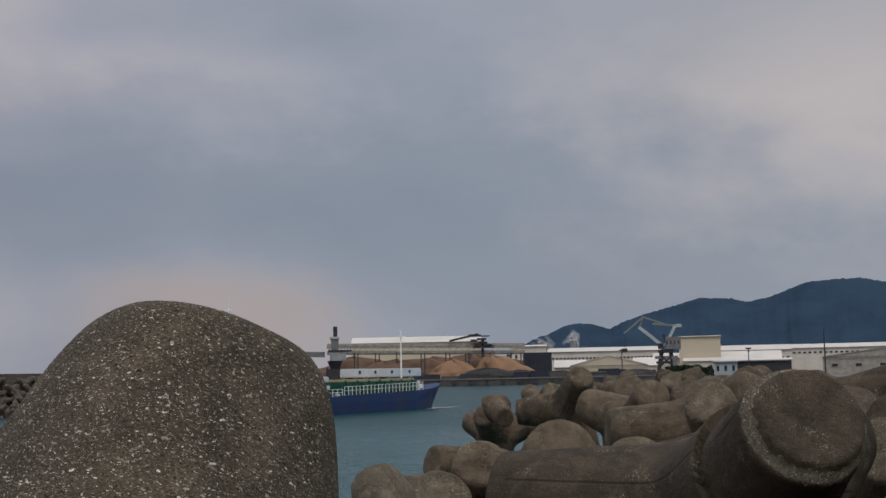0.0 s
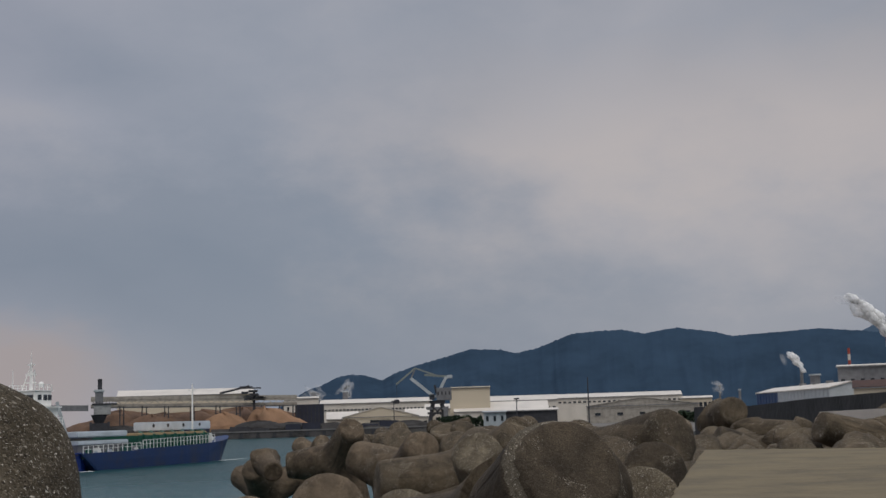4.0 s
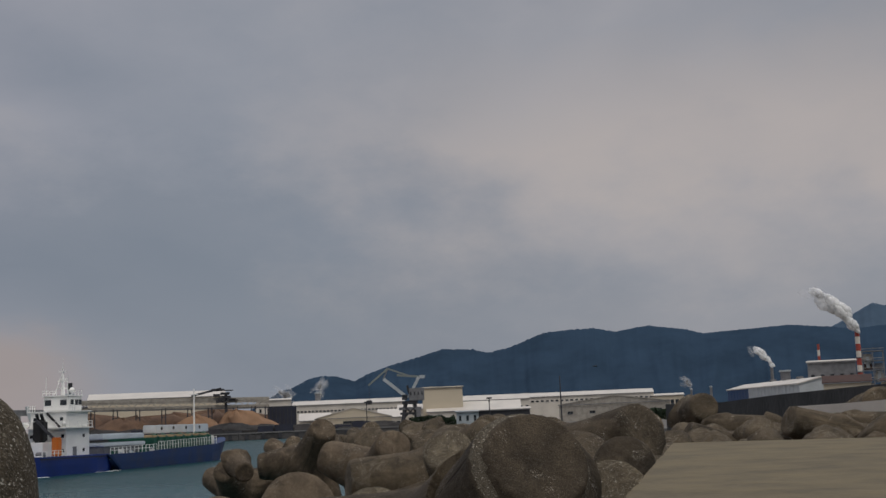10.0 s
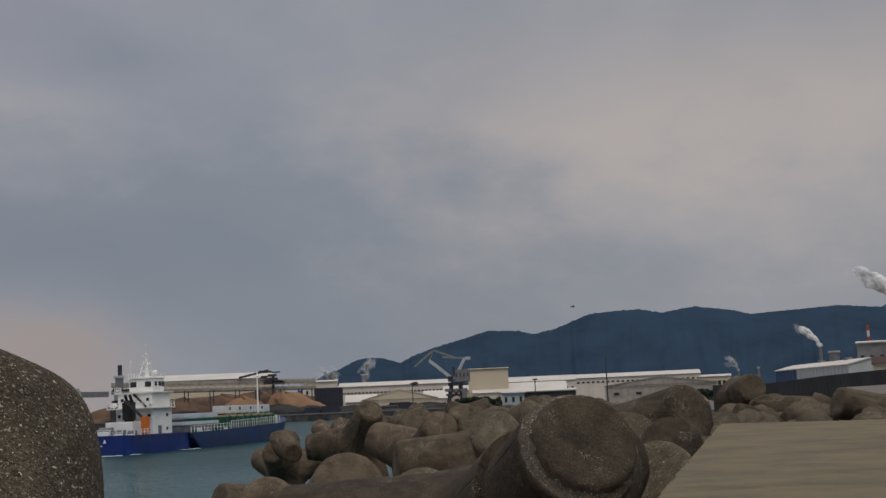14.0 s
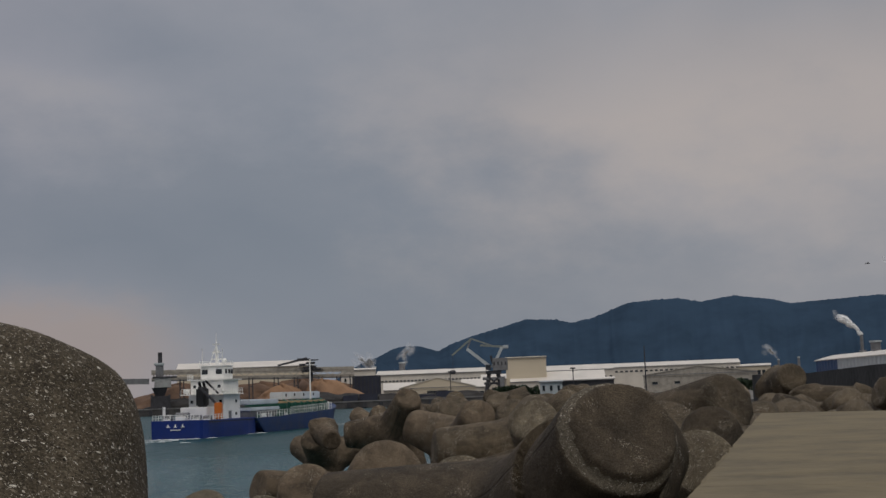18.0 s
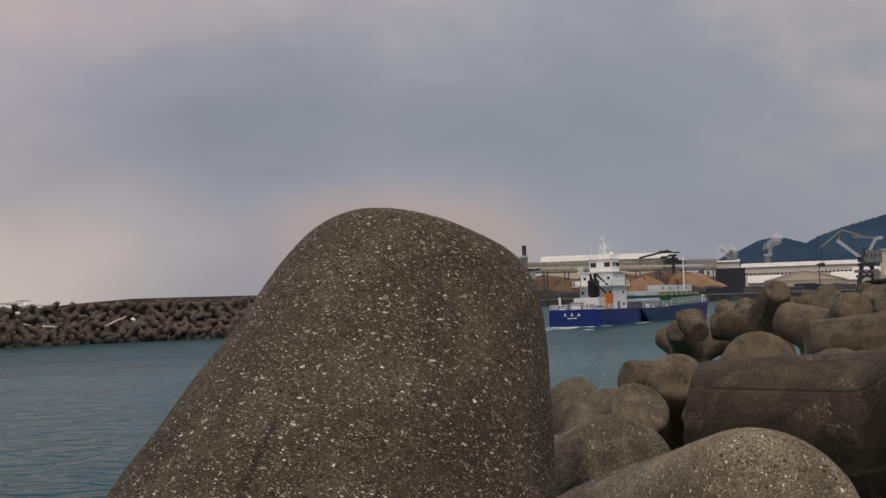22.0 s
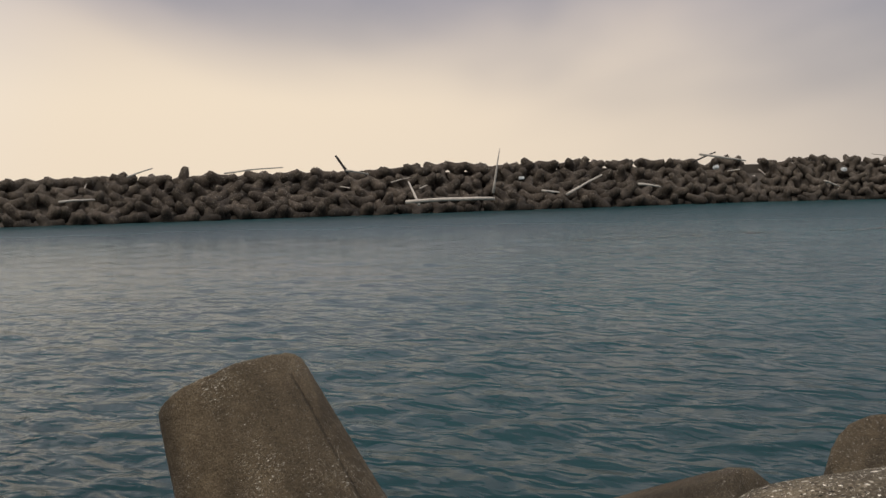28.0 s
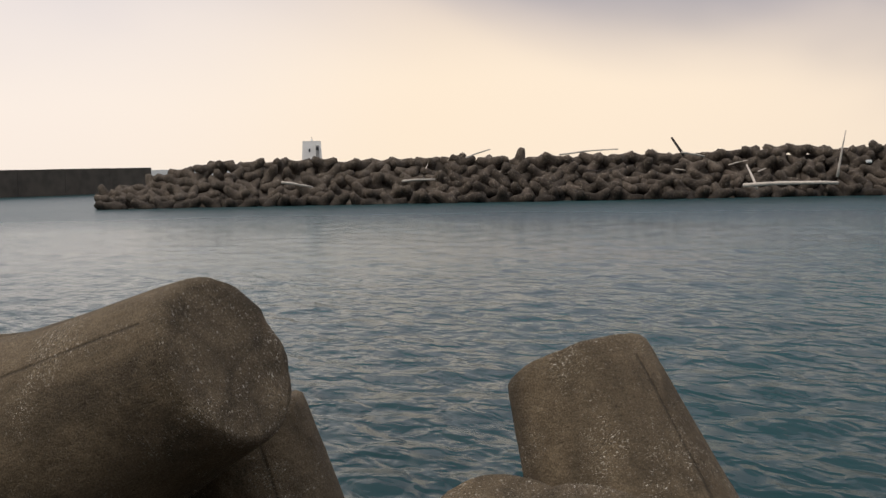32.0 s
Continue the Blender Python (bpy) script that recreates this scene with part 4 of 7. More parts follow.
def ridge(name, line, d, depth, mat, label):
    """A wooded range along (bearing, height angle) pairs, with spurs and gullies on its near side."""
    az = np.arange(line[0][0], line[-1][0] - 0.01, -0.08)
    top = np.interp(-az, [-a for a, _ in line], [e for _, e in line])
    rows, verts = 60, []
    for i in range(rows):
        f = i / (rows - 1)
        for a, e in zip(az, top):
            dd = d - depth * (1 - f) if f <= 1 else d
            w = noise.noise(Vector((a * 1.3 + 0.9 * f, f * 0.9, d))) * 0.35 + noise.noise(Vector((a * 3.7 - 1.1 * f, f * 1.3, 3.0))) * 0.15
            crest = 6 + d * math.tan(radians(e)) + 3.0 * noise.noise(Vector((a * 7, 0, 1))) + 2.2 * noise.noise(Vector((a * 19, 0, 5)))
            z = 2 + (crest - 2) * (f**0.9) * (1 + 0.16 * w * (1 - f) * 4 * f)
            p = polar(a, dd + 260 * w * (1 - f) * f * 2)
            verts.append((p.x, p.y, z if i < rows - 1 else crest))
    m = len(az)
    for a, e in zip(az, top):
        p = polar(a, d + 250)
        verts.append((p.x, p.y, 0))
    faces = [(i * m + k, i * m + k + 1, (i + 1) * m + k + 1, (i + 1) * m + k) for i in range(rows) for k in range(m - 1)]
    ob = mesh_ob(name, verts, faces, mat, smooth=True)
    return tagged(ob, label, "mountain", kind="structure")


RANGE = [(-2.2, 0.3), (-3.2, 1.0), (-4.0, 1.42), (-4.5, 1.6), (-5.4, 2.02), (-5.9, 2.12), (-6.6, 2.09), (-7.4, 1.83), (-7.95, 2.12), (-8.9, 2.44), (-9.6, 2.62), (-10.4, 2.83), (-11.35, 3.1), (-12.7, 3.05), (-13.4, 2.87), (-14.3, 3.02), (-14.9, 3.24), (-16.0, 3.65), (-17.2, 3.73), (-18.2, 3.74), (-19.2, 3.54), (-20.6, 3.74), (-22.3, 3.48), (-23.0, 3.27), (-24.7, 3.34), (-26.7, 3.43), (-28.3, 3.26), (-29.5, 3.1), (-32, 3.3), (-38, 3.0), (-50, 2.2)]
ridge("mountain_range", RANGE, 3900, 480, FOREST, "dark blue wooded mountain range behind the harbour")
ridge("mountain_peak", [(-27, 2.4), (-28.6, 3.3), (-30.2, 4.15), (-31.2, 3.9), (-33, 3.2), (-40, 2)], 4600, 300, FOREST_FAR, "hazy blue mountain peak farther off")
ridge("hill", [(-1.8, 0.3), (-3.0, 0.85), (-3.6, 1.25), (-4.4, 1.62), (-5.2, 1.2), (-6.4, 0.4)], 3400, 200, FOREST, "low dark wooded hill behind the wood-chip yard")


# ---- the harbour across the water ----
CREAM = material("cream_cladding", (0.60, 0.52, 0.39), 0.7, var=0.15, scale=0.08, fine=1.2, bump=0.1, coord="Generated")
WHITE = material("white_cladding", (0.66, 0.61, 0.53), 0.6, var=0.15, scale=0.1, fine=1.5, bump=0.1)
ROOFW = material("pale_roof", (0.60, 0.56, 0.50), 0.6, var=0.12, scale=0.1, fine=2.0, bump=0.1)
GREY = material("grey_steel", (0.20, 0.20, 0.205), 0.6, 0.3, var=0.3, scale=0.5, fine=4, bump=0.1)
DARK = material("dark_steel", (0.05, 0.05, 0.056), 0.7, 0.2, var=0.4, scale=0.5, fine=4, bump=0.15)
NAVY = material("navy_panel", (0.022, 0.026, 0.045), 0.6, var=0.3, scale=0.3, fine=3, bump=0.1)
BLUEWALL = material("blue_cladding", (0.02, 0.06, 0.16), 0.6, var=0.25, scale=0.3, fine=3, bump=0.1)
CHIP = material("wood_chips", (0.130, 0.078, 0.048), 0.98, var=0.45, scale=0.12, fine=1.6, bump=0.5, alt=(0.075, 0.045, 0.031))
CHIP2 = material("fresh_wood_chips", (0.25, 0.148, 0.085), 0.98, var=0.3, scale=0.12, fine=1.6, bump=0.5)
QUAY = material("quay_concrete", (0.085, 0.08, 0.078), 0.9, var=0.5, scale=0.12, fine=1.3, bump=0.3)
QUAYTOP = material("quay_kerb", (0.17, 0.165, 0.16), 0.9, var=0.3, scale=0.2, fine=1.5, bump=0.2)
COAL = material("dark_stockpile", (0.035, 0.033, 0.032), 0.98, var=0.5, scale=0.15, fine=1.0, bump=0.5)
HEDGE = material("hedge_leaves", (0.022, 0.04, 0.018), 0.9, var=0.5, scale=0.5, fine=3.5, bump=0.3)
PALE = material("pale_grey_paint", (0.46, 0.49, 0.50), 0.5, 0.1, var=0.15, scale=0.4, fine=4, bump=0.05)
TRUSS = material("beige_truss_steel", (0.37, 0.34, 0.29), 0.7, 0.1, var=0.3, scale=0.5, fine=4, bump=0.1)
HATCHG = material("weathered_grey_sheeting", (0.34, 0.34, 0.33), 0.7, 0.1, var=0.35, scale=0.4, fine=3, bump=0.1)
OLIVE = material("grey_green_jib_paint", (0.23, 0.25, 0.225), 0.6, 0.1, var=0.2, scale=0.4, fine=4, bump=0.05)
BROWN = material("rusty_brown_roof", (0.058, 0.030, 0.023), 0.85, var=0.4, scale=0.3, fine=2, bump=0.2)
RED = material("red_band_paint", (0.34, 0.055, 0.035), 0.6, var=0.2, scale=0.3, fine=2, bump=0.05)
def steam_material(name, thick):
    """White vapour: scatters light both ways, partly see-through."""
    m = bpy.data.materials.new(name)
    m.use_nodes = True
    nt = m.node_tree
    nt.nodes.clear()
    out, mix, both = make_node(nt, "ShaderNodeOutputMaterial"), make_node(nt, "ShaderNodeMixShader"), make_node(nt, "ShaderNodeMixShader")
    dif, tra, clear = make_node(nt, "ShaderNodeBsdfDiffuse"), make_node(nt, "ShaderNodeBsdfTranslucent"), make_node(nt, "ShaderNodeBsdfTransparent")
    for n in (dif, tra):
        n.inputs["Color"].default_value = (0.97, 0.97, 0.96, 1)
    co, n, r = make_node(nt, "ShaderNodeTexCoord"), make_node(nt, "ShaderNodeTexNoise"), make_node(nt, "ShaderNodeMapRange")
    n.inputs["Scale"].default_value, n.inputs["Detail"].default_value = 0.25, 3
    r.inputs["From Min"].default_value, r.inputs["From Max"].default_value = 0.3, 0.6
    r.inputs["To Min"].default_value, r.inputs["To Max"].default_value = thick * 0.4, thick
    nt.links.new(co.outputs["Object"], n.inputs["Vector"])
    nt.links.new(n.outputs[0], r.inputs[0])
    both.inputs[0].default_value = 0.45
    nt.links.new(dif.outputs[0], both.inputs[1])
    nt.links.new(tra.outputs[0], both.inputs[2])
    nt.links.new(r.outputs[0], mix.inputs[0])
    nt.links.new(clear.outputs[0], mix.inputs[1])
    nt.links.new(both.outputs[0], mix.inputs[2])
    nt.links.new(mix.outputs[0], out.inputs[0])
    return m


STEAM, STEAM_THIN = steam_material("steam", 0.8), steam_material("thin_steam", 0.10)
GLASSY = material("window_glass", (0.03, 0.035, 0.04), 0.12, var=0.2, scale=1, fine=5, bump=0.0)
ZL = 2.2  # yard level


def zof(el, d):
    """Height at d metres that shows el degrees over the horizon."""
    return 6 + d * math.tan(radians(el))


def frame_at(az, d, z=ZL, turn=0.0):
    """A pose at bearing az, its x axis to the right as seen from the sea."""
    p = polar(az, d, z)
    return pose(p.x, p.y, p.z, 0, 0, az + turn)


def span(az0, az1, d):
    return 2 * d * math.tan(radians(abs(az0 - az1)) / 2)


def add_box(bm, x0, x1, y0, y1, z0, z1, m=None):
    q = [(x0, y0, z0), (x1, y0, z0), (x1, y1, z0), (x0, y1, z0), (x0, y0, z1), (x1, y0, z1), (x1, y1, z1), (x0, y1, z1)]
    v = [bm.verts.new(m @ Vector(c) if m else c) for c in q]
    for f in ((3, 2, 1, 0), (4, 5, 6, 7), (0, 1, 5, 4), (1, 2, 6, 5), (2, 3, 7, 6), (3, 0, 4, 7)):
        bm.faces.new([v[i] for i in f])


def add_beam(bm, a, b, w, h=None, sides=4):
    """A straight bar from a to b."""
    a, b = Vector(a), Vector(b)
    d = b - a
    m = Matrix.Translation((a + b) / 2) @ d.to_track_quat("Z", "Y").to_matrix().to_4x4()
    if sides == 4:
        add_box(bm, -w / 2, w / 2, -(h or w) / 2, (h or w) / 2, -d.length / 2, d.length / 2, m)
    else:
        bmesh.ops.create_cone(bm, cap_ends=True, segments=sides, radius1=w / 2, radius2=(h or w) / 2, depth=d.length, matrix=m)


def box_part(name, dims, mat, parent, label="", bevel=0.0):
    bm = bmesh.new()
    add_box(bm, *dims)
    if bevel:
        bmesh.ops.bevel(bm, geom=bm.edges[:], offset=bevel, segments=2, affect="EDGES")
    return part(name, bm, mat, parent, label)


def gabled(name, x0, x1, y0, y1, z0, eave, top, mat, parent, ridge_along="x", over=0.4, label=""):
    """A pitched roof of some thickness, ridge along x or y."""
    bm = bmesh.new()
    t = 0.35
    if ridge_along == "x":
        ym = (y0 + y1) / 2
        prof = [(y0 - over, eave), (ym, top), (y1 + over, eave), (y1 + over, eave - t), (ym, top - t), (y0 - over, eave - t)]
        ends = [[bm.verts.new((x, y, z)) for y, z in prof] for x in (x0 - over, x1 + over)]
    else:
        xm = (x0 + x1) / 2
        prof = [(x0 - over, eave), (xm, top), (x1 + over, eave), (x1 + over, eave - t), (xm, top - t), (x0 - over, eave - t)]
        ends = [[bm.verts.new((x, y, z)) for x, z in prof] for y in (y0 - over, y1 + over)]
    n = len(prof)
    for k in range(n):
        bm.faces.new([ends[0][k], ends[0][(k + 1) % n], ends[1][(k + 1) % n], ends[1][k]])
    bm.faces.new(ends[0][::-1])
    bm.faces.new(ends[1])
    bmesh.ops.recalc_face_normals(bm, faces=bm.faces)
    return part(name, bm, mat, parent, label)


def windows(parent, xs, y, z0, z1, w, mat=None):
    for x in xs:
        win = box_part("window", (x - w / 2, x + w / 2, y - 0.12, y + 0.1, z0, z1), mat or GLASSY, parent)
        box_part("sill", (x - w / 2 - 0.1, x + w / 2 + 0.1, y - 0.25, y - 0.12, z0 - 0.2, z0), GREY, win)


def hall(az0, az1, el1, d, depth, mat, roof, label, pitch=1.5, win=None, base=None, ridge_along="x", category="factory hall"):
    """A long shed seen side on: walls, pitched roof and, where given, a row of windows."""
    az, w = (az0 + az1) / 2, span(az0, az1, d)
    h = zof(el1, d) - ZL
    root = empty("factory_hall", frame_at(az, d), label, category)
    eave = h - pitch
    box_part("wall", (-w / 2, w / 2, 0, depth, -0.3, eave), mat, root)
    if ridge_along == "y":
        for y in (0.0, depth - 0.3):
            bm = bmesh.new()
            q = [bm.verts.new((x, yy, z)) for yy in (y, y + 0.3) for x, z in ((-w / 2, eave), (w / 2, eave), (0, h - 0.35))]
            for f in ((0, 1, 2), (5, 4, 3), (0, 3, 4, 1), (1, 4, 5, 2), (2, 5, 3, 0)):
                bm.faces.new([q[k] for k in f])
            part("gable", bm, mat, root)
    gabled("roof", -w / 2, w / 2, 0, depth, 0, eave + 0.1, h, roof, root, ridge_along, label="pale sheet roof")
    box_part("eaves_gutter", (-w / 2 - 0.3, w / 2 + 0.3, -0.75, -0.45, eave - 0.45, eave - 0.1), GREY, root)
    if win:
        n, z0, z1, ww = win
        windows(root, [-w / 2 + w * (k + 0.5) / n for k in range(n)], 0, h * z0, h * z1, ww)
    return root


def quay():
    root = empty("quay", pose(0, 0, 0), "dark stained concrete quay wall with a paler kerb", "quay", kind="structure")
    a, b = polar(6.4, 605), polar(-9.5, 596)
    n = 22
    for k in range(n):
        p, q = a.lerp(b, k / n), a.lerp(b, (k + 0.99) / n)
        o = [(p.x, p.y), (q.x, q.y), (q.x, q.y + 14), (p.x, p.y + 14)]
        prism("wall_block", o, -3, 2.9, QUAY, root)
        o2 = [(p.x, p.y - 0.3), (q.x, q.y - 0.3), (q.x, q.y + 1.2), (p.x, p.y + 1.2)]
        prism("kerb", o2, 2.9, 3.5, QUAYTOP, root)
        f = p.lerp(q, 0.5)
        box = [(f.x - 0.8, f.y - 0.9), (f.x + 0.8, f.y - 0.9), (f.x + 0.8, f.y - 0.02), (f.x - 0.8, f.y - 0.02)]
        prism("fender", box, 0.4, 2.7, DARK, root, "black rubber fender")


quay()


def heap(az, d, w, h, mat, label, seed, squash=0.6, category="wood chip pile", name="chip_mound", skew=0.0):
    n, m = 40, 14
    vs, fs = [], []
    p = polar(az, d, ZL)
    for i in range(m):
        f = i / (m - 1)
        for k in range(n):
            a = 6.2832 * k / n
            r = (1 - f) ** 0.5
            q = Vector((math.cos(a), math.sin(a), f))
            wob = 1 + 0.3 * noise.noise(q * 1.9 + Vector((seed, 0, 0))) + 0.14 * noise.noise(q * 6 + Vector((0, seed, 0)))
            z = h * (f * 0.96 + 0.04 * math.sin(f * 9) * f) * (1 + 0.22 * noise.noise(q * 3.1 + Vector((seed, 9, 0))))
            vs.append((p.x + (math.cos(a) * r * wob + skew * f) * w / 2, p.y + math.sin(a) * r * wob * w / 2 * squash, p.z - 0.2 + z))
    for i in range(m - 1):
        for k in range(n):
            fs.append((i * n + k, i * n + (k + 1) % n, (i + 1) * n + (k + 1) % n, (i + 1) * n + k))
    fs.append(tuple((m - 1) * n + k for k in range(n)))
    ob = mesh_ob(name, vs, fs, mat, smooth=True)
    return tagged(ob, label, category, "stockpiles on the quay yard")


for az, d, w, el, mat, lab, sd, sk in (
    (4.0, 655, 60, 0.80, CHIP, "dark brown wood chip pile beside the unloading tower", 1, 0.0),
    (2.9, 640, 39, 0.59, CHIP, "brown wood chip pile on the yard", 2, 0.1),
    (2.1, 650, 43, 0.63, CHIP, "brown wood chip pile on the yard", 3, 0.0),
    (0.6, 655, 62, 0.74, CHIP, "brown wood chip pile under the conveyor", 4, 0.0),
    (-0.5, 640, 32, 0.59, CHIP2, "pale fresh wood chip pile under the conveyor", 5, -0.1),
    (-1.2, 660, 64, 0.78, CHIP, "dark brown wood chip pile under the conveyor", 6, 0.0),
    (-2.9, 640, 36, 0.79, CHIP2, "tall pale orange wood chip pile with a steep side", 7, -0.45),
):
    heap(az, d, w, zof(el, d) - ZL, mat, lab, sd, 0.55, skew=sk)
heap(1.2, 672, 150, zof(0.62, 672) - ZL, CHIP, "long low ridge of dark brown wood chips behind the others", 31, 0.16)
heap(-1.6, 676, 90, zof(0.70, 676) - ZL, CHIP, "broad brown wood chip ridge under the conveyor", 33, 0.2)
for az, w, el, sd in ((3.9, 40, 0.16, 21), (2.2, 46, 0.1, 22), (-1.9, 40, 0.2, 23), (-3.2, 36, 0.1, 24), (-5.2, 40, 0.02, 25), (-7.2, 40, 0.0, 26), (-8.6, 30, 0.04, 27)):
    heap(az, 618, w, zof(el, 618) - ZL, COAL, "low black stockpile along the quay edge", sd, 0.35, "stockpile", "coal_mound")


def long_stack():
    root = empty("covered_stacks", frame_at(-2.2, 613), "long row of low dark covered stacks along the quay", "stacks")
    r = random.Random(3)
    x = -66.0
    while x < 62:
        w = r.uniform(5, 11)
        box_part("covered_bay", (x, x + w - 0.6, -2, 3, -0.2, r.uniform(2.2, 4.6)), r.choice([DARK, QUAY, COAL, NAVY]), root, bevel=0.25)
        x += w


long_stack()

# unloading tower and conveyor
def unloading_tower():
    d = 612
    root = empty("unloading_tower", frame_at(4.95, d), "grey steel unloading tower with a hopper and dark legs", "tower")
    u = math.radians(1) * d
    X = lambda az: (4.95 - az) * u
    Zr = lambda el: zof(el, d) - ZL
    for x in (X(5.3), X(4.55)):
        for y in (-3.5, 3.5):
            bm = bmesh.new()
            add_beam(bm, (x, y, -0.3), (x, y, Zr(0.35)), 1.0)
            part("leg", bm, DARK, root)
    bm = bmesh.new()
    add_box(bm, X(5.25), X(4.6), -3.2, 3.2, Zr(-0.28), Zr(0.3))
    part("lower_house", bm, DARK, root, "dark machinery house")
    bm = bmesh.new()
    bmesh.ops.create_cone(bm, cap_ends=True, segments=4, radius1=2.6, radius2=5.2, depth=Zr(0.66) - Zr(0.25), matrix=pose(0, 0, (Zr(0.66) + Zr(0.25)) / 2, 0, 0, 45))
    part("hopper", bm, DARK, root)
    box_part("upper_house", (X(5.18), X(4.46), -4, 4, Zr(0.66), Zr(1.08)), HATCHG, root, "pale grey hopper house", 0.15)
    box_part("deck", (X(5.25), X(4.2), -4.4, 4.4, Zr(1.08), Zr(1.14)), DARK, root)
    box_part("head_house", (X(5.12), X(4.78), -2.2, 2.2, Zr(1.14), Zr(1.62)), GREY, root)
    box_part("cap_roof", (X(5.18), X(4.74), -2.6, 2.6, Zr(1.62), Zr(1.74)), PALE, root, "white cap", 0.3)
    bm = bmesh.new()
    add_beam(bm, (0.3, 0, Zr(1.75)), (0.3, 0, Zr(2.2)), 2.0, 2.0, 12)
    part("exhaust_stack", bm, DARK, root)
    for x in np.linspace(X(5.2), X(4.25), 8):
        bm = bmesh.new()
        add_beam(bm, (x, -4.3, Zr(1.14)), (x, -4.3, Zr(1.14) + 1.1), 0.18)
        part("rail_post", bm, DARK, root)
    bm = bmesh.new()
    add_beam(bm, (X(6.7), -2, Zr(1.25)), (X(6.25), -2, -0.2), 1.6, 1.6)
    part("slanting_leg", bm, PALE, root, "pale slanting support")
    bm = bmesh.new()
    add_beam(bm, (X(7.3), -1, Zr(1.0)), (X(5.4), -1, Zr(0.95)), 2.2, 2.6)
    part("boom", bm, GREY, root)
    bm = bmesh.new()
    add_beam(bm, (X(7.0), -2, Zr(0.9)), (X(6.9), -2, -0.2), 1.0)
    part("boom_leg", bm, GREY, root)


unloading_tower()


def conveyor():
    d = 640
    u = math.radians(1) * d
    root = empty("conveyor_gallery", frame_at(1.8, d), "long grey truss conveyor gallery on steel trestles", "conveyor")
    X = lambda az: (1.8 - az) * u
    x0, x1 = X(5.3), X(-3.6)
    Zr = lambda el: zof(el, d) - ZL
    zt = lambda x: Zr(1.36) + (x - x0) / (x1 - x0) * (Zr(1.22) - Zr(1.36))
    for name, off, w, mat in (("gallery_roof", 0.2, 0.7, TRUSS), ("top_chord", -0.9, 0.4, TRUSS), ("bottom_chord", -3.4, 0.55, TRUSS), ("walkway", -4.0, 0.3, GREY)):
        bm = bmesh.new()
        add_beam(bm, (x0, 0, zt(x0) + off), (x1, 0, zt(x1) + off), w, 1.4)
        part(name, bm, mat, root)
    xs = np.linspace(x0, x1, 34)
    for k, (a, b) in enumerate(zip(xs, xs[1:])):
        bm = bmesh.new()
        lo, hi = zt(a) - 3.3, zt(b) - 1.0
        add_beam(bm, (a, -1.5, lo if k % 2 else hi), (b, -1.5, hi if k % 2 else lo), 0.32)
        part("truss_diagonal", bm, TRUSS, root)
    for az in (4.0, 3.05, 2.1, 1.0, -0.12, -1.0, -2.1, -2.9, -3.5):
        for side in (-1, 1):
            bm = bmesh.new()
            x = X(az)
            add_beam(bm, (x + side * 0.9, 0, zt(x) - 3.6), (x + side * (1.6 if az in (3.05, -0.12) else 0.9), 0, -0.3), 0.55)
            part("trestle_leg", bm, DARK, root)
        bm = bmesh.new()
        add_beam(bm, (X(az) - 1.1, 0, zt(X(az)) - 8), (X(az) + 1.1, 0, zt(X(az)) - 8), 0.4)
        part("trestle_brace", bm, DARK, root)
    # drive house at the far end: an untidy nest of platforms
    r = random.Random(8)
    for k in range(16):
        x, z = X(-1.65) + r.uniform(-5, 5), Zr(1.1) + r.uniform(0, 6.2)
        box_part("drive_platform", (x - r.uniform(1, 3), x + r.uniform(1, 3), -2, 2, z, z + r.uniform(0.3, 1.3)), DARK, root)
    bm = bmesh.new()
    add_beam(bm, (X(-1.7), 0, -0.3), (X(-1.7), 0, Zr(1.5)), 1.3)
    part("drive_mast", bm, DARK, root)
    bm = bmesh.new()
    add_beam(bm, (X(-0.2), -1, Zr(1.45)), (X(-1.5), -1, Zr(1.74)), 1.0)
    part("feed_chute", bm, DARK, root)


conveyor()

hall(4.2, -1.7, 1.72, 780, 40, CREAM, ROOFW, "long cream warehouse with a pale roof behind the conveyor", 4.0, None, category="warehouse")
hall(-3.0, -4.55, 1.22, 720, 20, WHITE, ROOFW, "white silo house behind the chip yard", 1.0, (4, 0.6, 0.7, 1.2), category="warehouse")
hall(-4.6, -9.6, 1.06, 860, 45, WHITE, ROOFW, "long white factory hall with a row of small windows", 3.0, (30, 0.60, 0.65, 1.6))
hall(-12.1, -15.2, 1.0, 840, 40, WHITE, ROOFW, "white factory hall with a pale roof", 3.5, (12, 0.52, 0.57, 1.8))
hall(-15.0, -20.7, 0.99, 900, 45, WHITE, ROOFW, "long cream-white factory hall with a row of dark windows", 3.0, (26, 0.66, 0.71, 1.9))
hall(-20.6, -22.0, 0.72, 900, 30, CREAM, ROOFW, "cream factory block with dark windows", 1.5, (7, 0.5, 0.7, 2.2))
hall(-10.6, -14.8, 0.74, 700, 30, WHITE, ROOFW, "low white hall with a broad pale roof", 5.0, (9, 0.25, 0.4, 2.0))
hall(-16.5, -21.4, 0.74, 620, 40, TRUSS, TRUSS, "broad low gabled shed of dull beige sheeting", 3.7, (5, 0.3, 0.4, 2.6), ridge_along="y", category="shed")
hall(-10.42, -12.22, 1.46, 705, 24, CREAM, CREAM, "tall plain cream warehouse box", 0.6, None, category="warehouse")
hall(-5.6, -9.0, 0.68, 670, 46, CREAM, ROOFW, "beige gabled shed with a pale roof and a window strip", 5.2, (1, 0.16, 0.4, 11.0), ridge_along="y", category="shed")
hall(-4.9, -6.3, 0.5, 690, 30, WHITE, ROOFW, "low white shed beside the gabled shed", 4.0, (3, 0.2, 0.35, 2.0), category="shed")
